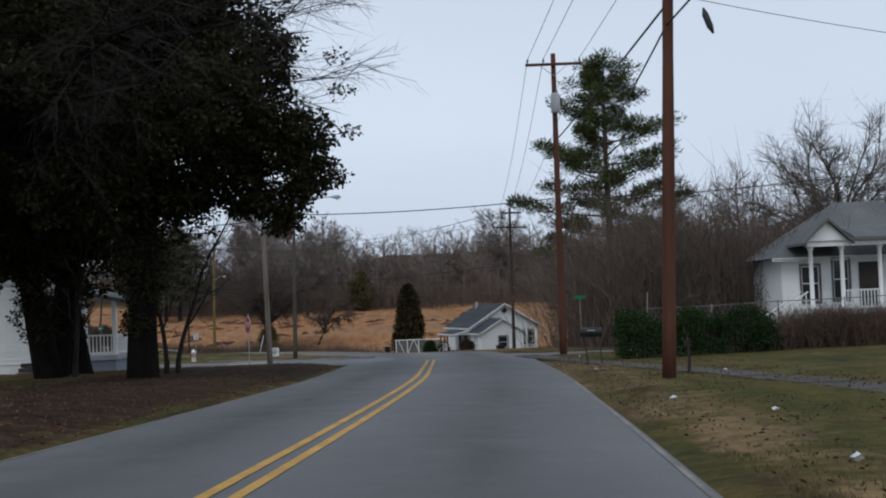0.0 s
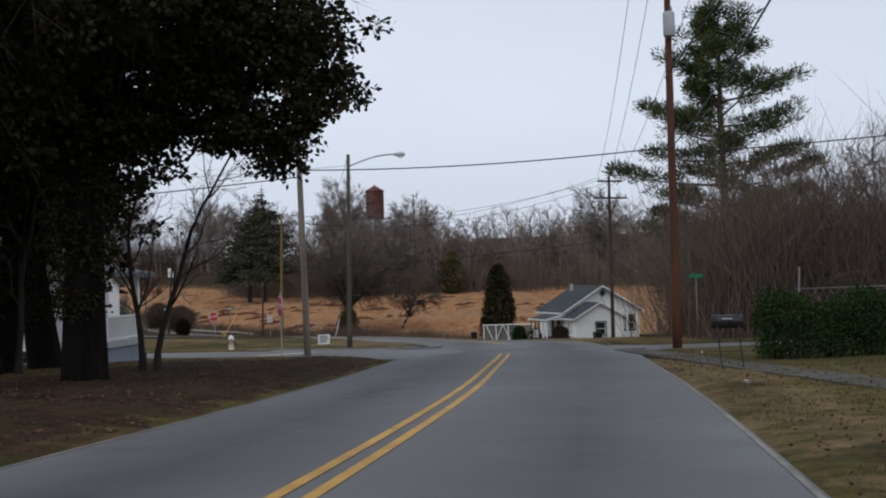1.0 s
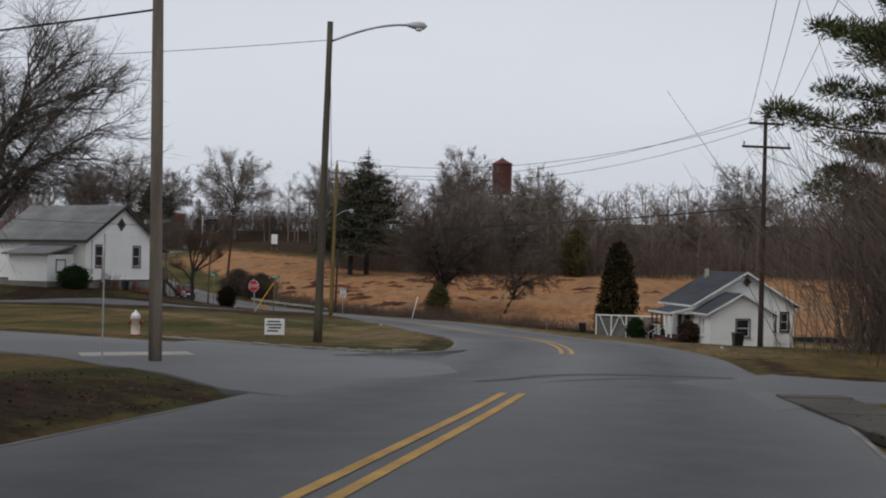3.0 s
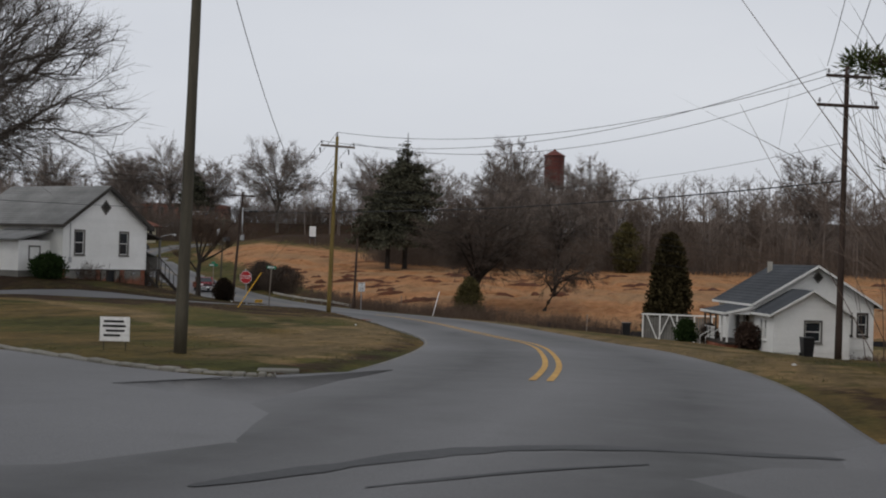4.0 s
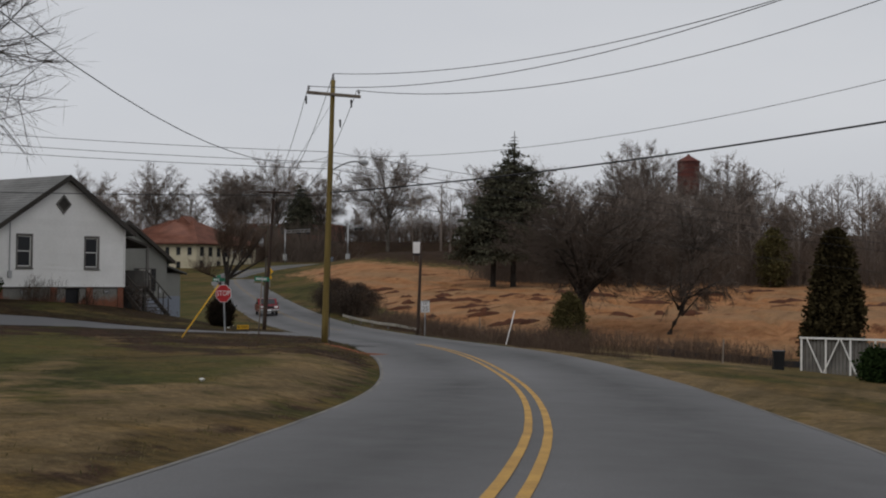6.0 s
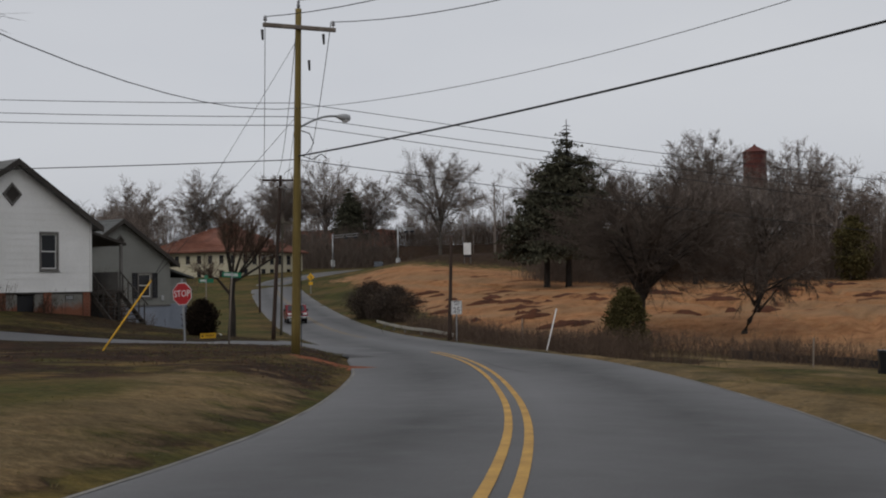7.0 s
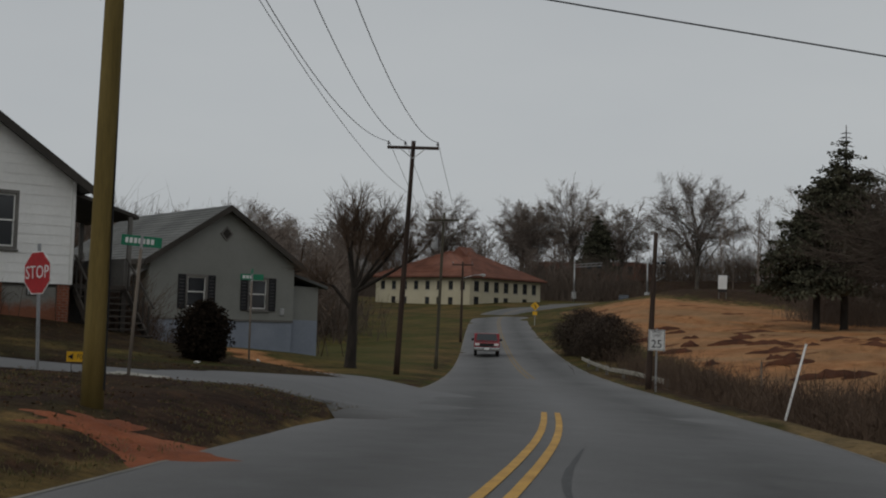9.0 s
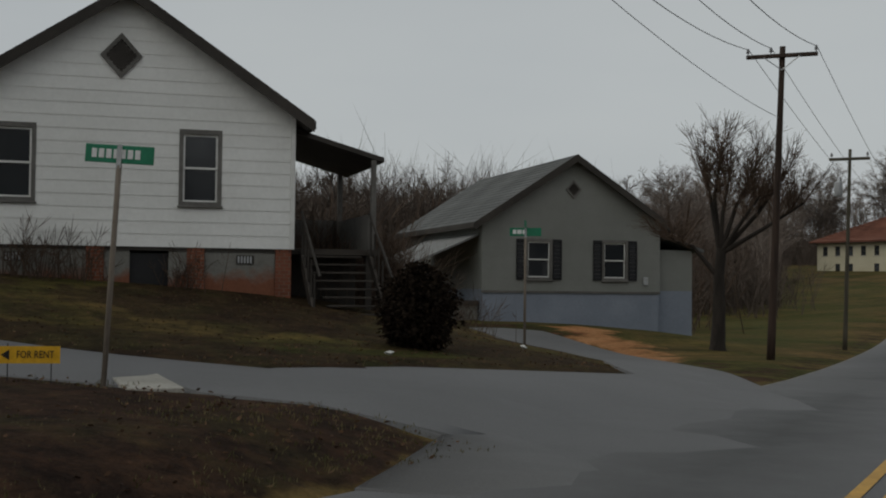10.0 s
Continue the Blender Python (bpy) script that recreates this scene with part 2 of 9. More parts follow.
M["concrete"] = mat("concrete", (0.26, 0.25, 0.22), (0.40, 0.38, 0.34), 0.8, 25, 0.85, obj_space=False)
M["old_concrete"] = mat("weathered_concrete", (0.12, 0.115, 0.10), (0.21, 0.20, 0.175), 0.8, 25, 0.9, obj_space=False)
M["pole_red"] = mat("brown_pole_wood", (0.056, 0.021, 0.012), (0.105, 0.040, 0.022), 0.8, 14, 0.85, stretch=(6, 6, 0.5))
M["pole_grey"] = mat("grey_pole_wood", (0.13, 0.105, 0.085), (0.235, 0.20, 0.165), 0.8, 14, 0.85, stretch=(6, 6, 0.5))
M["pole_new"] = mat("treated_pole_wood", (0.12, 0.085, 0.022), (0.21, 0.155, 0.05), 0.8, 14, 0.8, stretch=(6, 6, 0.5))
M["pole_dark"] = mat("dark_pole_wood", (0.030, 0.020, 0.016), (0.065, 0.042, 0.032), 0.8, 14, 0.85, stretch=(6, 6, 0.5))
M["pole_lamp"] = mat("lamp_pole_wood", (0.050, 0.045, 0.034), (0.10, 0.088, 0.064), 0.8, 14, 0.85, stretch=(6, 6, 0.5))
M["wire"] = mat("black_wire", (0.012, 0.012, 0.013), (0.02, 0.02, 0.021), rough=0.55, bmp=0)
M["porcelain"] = mat("grey_porcelain", (0.16, 0.16, 0.17), (0.24, 0.24, 0.25), rough=0.3, bmp=0.05)
M["galv"] = mat("galvanised_steel", (0.30, 0.31, 0.32), (0.42, 0.43, 0.44), 2, 30, 0.45, 0.85, 0.1)
M["dark_steel"] = mat("dark_steel", (0.025, 0.025, 0.027), (0.05, 0.048, 0.046), 2, 30, 0.5, 0.6, 0.1)
M["grey_metal"] = mat("grey_painted_metal", (0.34, 0.35, 0.36), (0.44, 0.45, 0.46), 1.5, 20, 0.5, 0.1, 0.05)
M["white"] = mat("white_siding_paint", (0.72, 0.72, 0.70), (0.82, 0.82, 0.805), 0.5, 9, 0.6, bmp=0.05, vary=0.02, grit=0.06)
M["white_trim"] = mat("white_trim_paint", (0.66, 0.66, 0.64), (0.78, 0.78, 0.76), 0.7, 14, 0.55, bmp=0.05, grit=0.08)
M["grey_wall"] = mat("grey_siding_paint", (0.195, 0.20, 0.185), (0.235, 0.24, 0.225), 0.5, 9, 0.65, bmp=0.05, vary=0.015, grit=0.06)
M["cream"] = mat("cream_stucco", (0.43, 0.39, 0.285), (0.54, 0.50, 0.38), 0.25, 6, 0.85, bmp=0.1, grit=0.1)
M["blue_block"] = mat("blue_painted_block", (0.20, 0.225, 0.275), (0.255, 0.285, 0.34), 0.6, 12, 0.8, bmp=0.15, grit=0.1)
M["block"] = mat("grey_block", (0.15, 0.145, 0.13), (0.24, 0.235, 0.215), 0.7, 14, 0.9, bmp=0.4)
M["block_stained"] = splashed_block()
M["brick"] = mat("red_brick_wall", (0.16, 0.052, 0.030), (0.27, 0.10, 0.058), 1.5, 18, 0.85, bmp=0.5, vary=0.18)
M["mortar"] = mat("mortar", (0.20, 0.16, 0.13), (0.28, 0.23, 0.19), 1.5, 18, 0.95)
M["roof_grey"] = mat("grey_shingle", (0.085, 0.088, 0.088), (0.135, 0.138, 0.136), 0.5, 9, 0.9, bmp=0.6, dist=0.02, vary=0.1)
M["roof_light"] = mat("pale_grey_shingle", (0.15, 0.152, 0.15), (0.23, 0.232, 0.23), 0.5, 9, 0.9, bmp=0.6, dist=0.02, vary=0.1)
M["roof_dark"] = mat("dark_shingle", (0.030, 0.034, 0.040), (0.055, 0.060, 0.068), 0.5, 9, 0.9, bmp=0.6, dist=0.02, vary=0.1)
M["roof_tile"] = mat("red_roof_tile", (0.125, 0.050, 0.034), (0.21, 0.088, 0.058), 0.4, 6, 0.85, bmp=0.6, dist=0.03, vary=0.12)
M["trim_dark"] = mat("dark_brown_trim", (0.030, 0.026, 0.022), (0.06, 0.052, 0.045), 0.8, 14, 0.7)
M["trim_grey"] = mat("grey_weathered_trim", (0.105, 0.10, 0.092), (0.18, 0.172, 0.16), 0.8, 14, 0.75)
# real black paint, and also the black sheets that paint unlit openings
M["black"] = mat("black_paint_and_unlit_openings", (0.010, 0.010, 0.012), (0.020, 0.020, 0.022), 0.8, 14, 0.5, bmp=0.1)
M["red"] = mat("red_sign_face", (0.36, 0.016, 0.022), (0.45, 0.028, 0.032), 0.8, 14, 0.45, bmp=0.03)
M["sign_white"] = mat("white_sign_face", (0.66, 0.66, 0.66), (0.78, 0.78, 0.78), 0.8, 14, 0.45, bmp=0.03)
M["sign_green"] = mat("green_sign_face", (0.012, 0.16, 0.085), (0.022, 0.22, 0.12), 0.8, 14, 0.45, bmp=0.03)
M["sign_yellow"] = mat("yellow_sign_face", (0.62, 0.34, 0.015), (0.74, 0.42, 0.03), 0.8, 14, 0.5, bmp=0.03)
M["car_red"] = mat("red_car_paint", (0.16, 0.010, 0.016), (0.20, 0.014, 0.02), 0.8, 14, 0.25, 0.2, 0.0, spec=0.5)
M["car_dark"] = mat("dark_car_paint", (0.028, 0.034, 0.042), (0.05, 0.058, 0.07), 0.8, 14, 0.25, 0.4, 0.0, spec=0.5)
M["rubber"] = mat("rubber", (0.012, 0.012, 0.012), (0.024, 0.024, 0.024), 3, 30, 0.9)
M["tank"] = mat("rusted_red_tank", (0.075, 0.022, 0.018), (0.14, 0.042, 0.032), 0.25, 4, 0.8, bmp=0.4, stretch=(1.5, 1.5, 0.35))
M["plastic"] = mat("black_plastic", (0.010, 0.011, 0.013), (0.02, 0.021, 0.024), 2, 20, 0.45, bmp=0.05)
M["bark"] = mat("grey_bark", (0.052, 0.044, 0.037), (0.115, 0.10, 0.085), 1.2, 9, 0.95, bmp=0.9, dist=0.04, stretch=(3, 3, 0.7), obj_space=False)
M["bark_dark"] = mat("dark_bark", (0.016, 0.013, 0.011), (0.042, 0.034, 0.028), 1.2, 9, 0.95, bmp=0.9, dist=0.04, stretch=(3, 3, 0.7), obj_space=False)
# darker copy of the dark bark, with the evergreens' shade in its colour
M["bark_shaded"] = mat("shade_darkened_bark", (0.005, 0.004, 0.004), (0.015, 0.012, 0.010), 1.2, 9, 0.95, bmp=0.9, dist=0.04, stretch=(3, 3, 0.7), spec=0.05, obj_space=False)
M["bark_pine"] = mat("pine_bark", (0.050, 0.030, 0.022), (0.12, 0.076, 0.055), 1.2, 9, 0.95, bmp=0.9, dist=0.04, stretch=(3, 3, 0.7), obj_space=False)
M["twig"] = mat("bare_twigs", (0.060, 0.049, 0.042), (0.115, 0.098, 0.086), 0.4, 6, 0.95, bmp=0, obj_space=False)
M["twig_dark"] = mat("dark_bare_twigs", (0.054, 0.041, 0.033), (0.110, 0.084, 0.068), 0.4, 6, 0.95, bmp=0, obj_space=False)
M["twig_brush"] = mat("brush_stems", (0.056, 0.036, 0.026), (0.12, 0.082, 0.058), 0.4, 6, 0.95, bmp=0, obj_space=False)
M["wood_far"] = mat("far_wood_stems", (0.108, 0.086, 0.074), (0.215, 0.174, 0.149), 0.08, 3, 0.95, bmp=0, obj_space=False)
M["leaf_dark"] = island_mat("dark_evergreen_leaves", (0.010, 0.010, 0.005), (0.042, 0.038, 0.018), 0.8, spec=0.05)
M["needle"] = island_mat("pine_needles", (0.022, 0.033, 0.011), (0.090, 0.104, 0.034), 0.8, spec=0.1)
M["olive_far"] = island_mat("olive_far_foliage", (0.046, 0.041, 0.018), (0.105, 0.090, 0.038), 0.9, spec=0.05)
M["wood_floor"] = mat("far_underbrush", (0.070, 0.052, 0.042), (0.15, 0.112, 0.088), 0.1, 3, 0.95, bmp=0, obj_space=False)
M["cedar"] = island_mat("cedar_foliage", (0.034, 0.036, 0.024), (0.086, 0.084, 0.058), 0.9, spec=0.08)
M["cone"] = island_mat("conical_cedar_foliage", (0.024, 0.020, 0.010), (0.060, 0.048, 0.023), 0.9, spec=0.05)
M["hedge"] = island_mat("hedge_leaves", (0.014, 0.027, 0.010), (0.036, 0.058, 0.020), 0.95, spec=0.0)
M["bush"] = island_mat("brown_bush_leaves", (0.022, 0.014, 0.011), (0.075, 0.046, 0.034), 0.8)
M["grass"] = island_mat("winter_grass_blades", (0.045, 0.052, 0.016), (0.16, 0.128, 0.062), 0.9)
M["dead_leaf"] = island_mat("fallen_leaves", (0.036, 0.020, 0.012), (0.13, 0.074, 0.042), 0.85)
M["scar"] = mat("dark_red_cut_clay", (0.055, 0.020, 0.011), (0.115, 0.042, 0.020), 0.8, 8, 0.95, bmp=0.8, dist=0.05, obj_space=False)
M["redclay"] = mat("red_clay", (0.15, 0.042, 0.017), (0.27, 0.082, 0.033), 1.5, 14, 0.95, bmp=0.8, dist=0.05, obj_space=False)
M["bush_grey"] = island_mat("bare_bush_twigs", (0.030, 0.022, 0.018), (0.080, 0.060, 0.046), 0.9)
M["leaf_shrub"] = island_mat("dark_shrub_leaves", (0.012, 0.009, 0.007), (0.028, 0.020, 0.014), 0.9, spec=0.05)
M["litter_white"] = mat("pale_litter", (0.5, 0.5, 0.48), (0.7, 0.7, 0.68), 3, 20, 0.6)
M["wood_step"] = mat("weathered_steps", (0.030, 0.025, 0.021), (0.075, 0.063, 0.054), 0.8, 14, 0.9, stretch=(1, 6, 6))
M["curtain"] = mat("pale_curtain", (0.30, 0.30, 0.30), (0.46, 0.46, 0.45), 0.9, 8, 0.9)
M["chrome"] = mat("chrome", (0.55, 0.55, 0.55), (0.7, 0.7, 0.7), 2, 20, 0.2, 1.0, 0.0)
M["hydrant"] = mat("faded_hydrant_paint", (0.42, 0.34, 0.28), (0.60, 0.52, 0.46), 4, 30, 0.6)
M["brick_far"] = mat("far_red_brick", (0.17, 0.062, 0.042), (0.25, 0.10, 0.07), 0.2, 5, 0.9)


def glass_mat():
    m, nt, lk, b = nodes_of("window_glass")
    b.inputs["Base Color"].default_value = (0.025, 0.028, 0.032, 1)
    n = add_noise(nt, lk, 1.5, 2)
    lk.new(ramp(nt, lk, n, [(0.3, (0.04, 0.04, 0.04)), (0.7, (0.12, 0.12, 0.12))]), b.inputs["Roughness"])
    b.inputs["Specular IOR Level"].default_value = 0.55
    return m


M["glass"] = glass_mat()

# ---- mesh kit ----
class MB:
    """Gathers the faces of one mesh."""

    def __init__(self):
        self.v, self.f = [], []

    def face(self, *pts):
        n = len(self.v)
        self.v.extend(tuple(p) for p in pts)
        self.f.append(tuple(range(n, n + len(pts))))
        return self

    def box(self, x0, y0, z0, x1, y1, z1, bev=0.0):
        n = len(self.v)
        if bev <= 0:
            self.v += [(x0, y0, z0), (x1, y0, z0), (x1, y1, z0), (x0, y1, z0), (x0, y0, z1), (x1, y0, z1), (x1, y1, z1), (x0, y1, z1)]
            self.f += [(n + a, n + b, n + c, n + d) for a, b, c, d in ((3, 2, 1, 0), (4, 5, 6, 7), (0, 1, 5, 4), (1, 2, 6, 5), (2, 3, 7, 6), (3, 0, 4, 7))]
            return self
        b = bev
        ring = [(x0 + b, y0), (x1 - b, y0), (x1, y0 + b), (x1, y1 - b), (x1 - b, y1), (x0 + b, y1), (x0, y1 - b), (x0, y0 + b)]
        inner = [(min(max(x, x0 + b), x1 - b), min(max(y, y0 + b), y1 - b)) for x, y in ring]
        for z, rg in ((z0, inner), (z0 + b, ring), (z1 - b, ring), (z1, inner)):
            self.v += [(x, y, z) for x, y in rg]
        for k in range(3):
            for i in range(8):
                j = (i + 1) % 8
                self.f.append((n + 8 * k + i, n + 8 * k + j, n + 8 * k + 8 + j, n + 8 * k + 8 + i))
        self.f.append(tuple(n + i for i in reversed(range(8))))
        self.f.append(tuple(n + 24 + i for i in range(8)))
        return self

    def prism(self, poly, y0, y1):
        """A polygon in x and z, drawn out from y0 to y1."""
        n, k = len(self.v), len(poly)
        self.v += [(x, y0, z) for x, z in poly] + [(x, y1, z) for x, z in poly]
        self.f.append(tuple(n + i for i in range(k)))
        self.f.append(tuple(n + k + i for i in reversed(range(k))))
        for i in range(k):
            j = (i + 1) % k
            self.f.append((n + j, n + i, n + k + i, n + k + j))
        return self

    def tube(self, pts, radii, sides=6, cap=True):
        n, k = len(self.v), len(pts)
        ps = [Vector(p) for p in pts]
        for i, p in enumerate(ps):
            d = (ps[min(i + 1, k - 1)] - ps[max(i - 1, 0)])
            d = d.normalized() if d.length > 1e-9 else Vector((0, 0, 1))
            a = d.cross(Vector((0, 0, 1)) if abs(d.z) < 0.9 else Vector((1, 0, 0))).normalized()
            b = d.cross(a)
            r = radii[i] if hasattr(radii, "__len__") else radii
            for s in range(sides):
                w = 2 * math.pi * s / sides
                q = p + a * (r * math.cos(w)) + b * (r * math.sin(w))
                self.v.append((q.x, q.y, q.z))
        for i in range(k - 1):
            for s in range(sides):
                t = (s + 1) % sides
                self.f.append((n + i * sides + s, n + i * sides + t, n + (i + 1) * sides + t, n + (i + 1) * sides + s))
        if cap:
            self.f.append(tuple(n + s for s in reversed(range(sides))))
            self.f.append(tuple(n + (k - 1) * sides + s for s in range(sides)))
        return self

    def lathe(self, prof, x=0, y=0, sides=12):
        """Rings of (radius, height) round an upright axis."""
        n, k = len(self.v), len(prof)
        for r, z in prof:
            for s in range(sides):
                w = 2 * math.pi * s / sides
                self.v.append((x + r * math.cos(w), y + r * math.sin(w), z))
        for i in range(k - 1):
            for s in range(sides):
                t = (s + 1) % sides
                self.f.append((n + i * sides + s, n + i * sides + t, n + (i + 1) * sides + t, n + (i + 1) * sides + s))
        self.f.append(tuple(n + s for s in reversed(range(sides))))
        self.f.append(tuple(n + (k - 1) * sides + s for s in range(sides)))
        return self

    def turned(self, m, start=0):
        for i in range(start, len(self.v)):
            q = m @ Vector(self.v[i])
            self.v[i] = (q.x, q.y, q.z)
        return self

    def mesh(self, name, material, smooth=False):
        me = bpy.data.meshes.new(name)
        me.from_pydata(self.v, [], self.f)
        me.materials.append(material)
        if smooth:
            me.shade_smooth()
        me.update()
        return me


def part(name, mb, material, parent=None, label="", smooth=False, kind=""):
    ob = new(name, mb.mesh(name, material, smooth) if isinstance(mb, MB) else mb)
    if parent is not None:
        ob.parent = parent
    return tagged(ob, label, kind=kind)


def thing(name, x, y, z, rz=0.0, label="", category="", group="", kind=""):
    ob = new(name)
    ob.empty_display_size = 0.2
    ob.matrix_world = pose(x, y, z, 0, 0, rz)
    return tagged(ob, label, category, group, kind)


def sstep(a, b, x):
    t = min(1.0, max(0.0, (x - a) / (b - a)))
    return t * t * (3 - 2 * t)


def along(stops, x):
    """Straight-line value at x in (x, value) stops."""
    if x <= stops[0][0]:
        return stops[0][1]
    for (a, u), (b, w) in zip(stops, stops[1:]):
        if x <= b:
            return u + (w - u) * (x - a) / (b - a)
    return stops[-1][1]

# ---- land ----
PROFILE = [(-90, 3.3), (-30, 1.2), (0, 0.1), (23, -0.61), (46, -1.41), (64, -1.88), (81, -2.6), (97, -3.4), (113, -3.72), (124, -4.02),
           (143, -4.6), (165, -4.95), (185, -4.6), (211, -3.5), (244, -1.7), (262, -0.3), (282, 1.2), (305, 2.2), (330, 3.0), (420, 5.0), (900, 9.0)]
CENTRE = [(-90, -5.0), (-30, -4.0), (-10, -2.6), (0, -2.0), (10, -1.46), (16, -1.14), (24, -0.80), (32, -0.60), (41, -0.66), (50, -0.66), (60, -0.9),
          (66, -1.4), (71.5, -2.25), (81.5, -4.22), (90.5, -6.85), (98.5, -9.66), (106.2, -12.95), (113, -16.2), (119.6, -19.75), (130, -26.2),
          (142, -33.7), (177.7, -58.1), (211, -81), (244.5, -103.5), (262, -112), (282, -114), (305, -108), (330, -98), (360, -85)]
HALF_L = [(0, 3.25), (24, 3.3), (40, 3.3), (50, 3.4), (64, 3.1), (74, 3.12), (84, 3.3), (96, 3.32), (104, 3.38), (110, 3.4), (114, 3.55), (118, 3.62), (122, 3.3), (129, 3.7), (140, 3.75)]
HALF_R = [(0, 3.5), (20, 3.5), (30, 3.65), (42, 4.0), (49, 4.15), (60, 3.75), (78, 3.9), (100, 4.5), (118, 4.4), (145, 3.75)]


def smooth_stops(stops, rounds=2):
    for _ in range(rounds):
        out = [stops[0]]
        for (a, u), (b, w) in zip(stops, stops[1:]):
            out += [(a * 0.75 + b * 0.25, u * 0.75 + w * 0.25), (a * 0.25 + b * 0.75, u * 0.25 + w * 0.75)]
        stops = out + [stops[-1]]
    return stops


PROFILE, CENTRE = smooth_stops(PROFILE), smooth_stops(CENTRE)
STREET_A = smooth_stops([(-1.0, 54.5), (-6, 57.4), (-12, 61.0), (-22, 67), (-40, 77), (-90, 104), (-320, 228)])
STREET_L = smooth_stops([(-19.5, 126.0), (-24.5, 123.1), (-28.3, 120.5), (-31.6, 117.6), (-36.5, 113.6), (-46, 106.8), (-75, 88)])
DRIVE_G = smooth_stops([(-26.9, 128.2), (-31.2, 130.0), (-35, 132.7), (-38.4, 135.1), (-44, 138.2), (-50, 139.0)])
DRIVE_E = smooth_stops([(1.0, 54.9), (8.0, 55.2), (16, 57.0), (30, 62), (60, 74), (260, 150)])


FLARES = [
    [(-3.0, 49.2), (-4.6, 50.2), (-6.2, 51.9), (-8.6, 54.2), (-11.0, 56.5), (-11.6, 65.7), (-9.5, 64.25), (-7.7, 62.95), (-6.4, 62.25), (-5.4, 61.95), (-4.65, 62.2), (-4.3, 63.6), (-3.9, 65.4), (-1.0, 58)],
    [(-23.0, 118.1), (-23.6, 119.2), (-24.2, 120.1), (-24.7, 120.75), (-25.3, 120.2), (-26.1, 119.3), (-27.2, 118.5), (-28.6, 118.6), (-30.6, 121.0), (-31.2, 123.5), (-31.4, 128.5), (-31.1, 131.4), (-26, 126.5), (-20.5, 120)],
    [(2.6, 50.2), (3.6, 51.8), (4.8, 52.8), (7.5, 53.3), (7.5, 57.1), (4.6, 57.4), (3.2, 58.6), (1, 55)],
]


def slope_x(y):
    return (along(CENTRE, y + 0.5) - along(CENTRE, y - 0.5))


def lateral(x, y):
    """Metres to the right of the main road's centre line."""
    s = slope_x(y)
    return (x - along(CENTRE, y)) / math.sqrt(1 + s * s)


def terrain(x, y):
    z, lat = along(PROFILE, y), lateral(x, y)
    far = 1 - sstep(150, 190, y)
    z -= 0.075 * sstep(75, 105, y) * min(22, max(0, lat - 4.8)) * far
    z += 0.018 * (1 - sstep(50, 62, y)) * min(14, max(0, lat - 5.5))
    bank = sstep(70, 95, y) * (1 - sstep(125, 140, y))
    z += bank * (0.34 * sstep(3.4, 5.6, -lat) + 0.025 * min(16, max(0, -lat - 5)))
    z += 0.12 * (1 - sstep(48, 56, y)) * sstep(3.9, 5.5, -lat)
    z += 1.1 * math.exp(-(((x + 49) / 12) ** 4 + ((y - 122) / 9) ** 4))
    z += 0.75 * math.exp(-(((x + 56) / 9) ** 4 + ((y - 141) / 9) ** 4))
    z += 4.6 * sstep(316, 346, y) * (1 - sstep(-100, -80, x))
    w = sstep(5, 24, lat) * sstep(150, 172, y)
    field = -5.6 + 0.042 * (y - 140) + 2.4 * sstep(-52, -88, x) * sstep(165, 220, y) + 1.2 * sstep(255, 275, y)
    z = z * (1 - w) + field * w
    z += -0.5 * sstep(4.8, 8, lat) * (1 - sstep(9, 14, lat)) * sstep(118, 130, y) * (1 - sstep(160, 180, y))
    return z


def to_line(stops, x, y):
    """The distance from a plan point to a street's line, and the height of the line there."""
    best = 1e9
    for (ax, ay), (bx, by) in zip(stops, stops[1:]):
        dx, dy = bx - ax, by - ay
        t = min(1, max(0, ((x - ax) * dx + (y - ay) * dy) / (dx * dx + dy * dy + 1e-9)))
        d = math.hypot(x - ax - t * dx, y - ay - t * dy)
        best = min(best, d)
    return best


def paved(x, y):
    """How far a point lies outside all paving, in metres; negative on it."""
    lat = lateral(x, y) if -95 < y < 362 else 99
    d = (lat - along(HALF_R, y)) if lat > 0 else (-lat - along(HALF_L, y))
    if x < 0 and y < 240 and (y < 110 or x < -85):
        d = min(d, to_line(STREET_A, x, y) - 3.3)
    if x < -15 and 80 < y < 130:
        d = min(d, to_line(STREET_L, x, y) - 2.0)
    if x < -24 and 124 < y < 145:
        d = min(d, to_line(DRIVE_G, x, y) - 1.5)
    if x > -4 and 48 < y < 160:
        d = min(d, to_line(DRIVE_E, x, y) - 1.9)
    if d > -0.3 and 46 < y < 132:
        for poly in FLARES:
            if inside(poly, x, y):
                d = -0.3
    return d


FOOTPATH = smooth_stops([(3.4, 53.0), (4.4, 45), (5.1, 37.5), (5.8, 31), (6.2, 27), (6.6, 20), (7.1, 8), (7.6, -12)])


def inside(poly, x, y):
    hit = False
    for (ax, ay), (bx, by) in zip(poly, poly[1:] + poly[:1]):
        if (ay > y) != (by > y) and x < (bx - ax) * (y - ay) / (by - ay) + ax:
            hit = not hit
    return hit


def steps_between(stops):
    out = []
    for a, b, s in stops:
        v = a
        while v < b:
            out.append(v)
            v += s
    return out


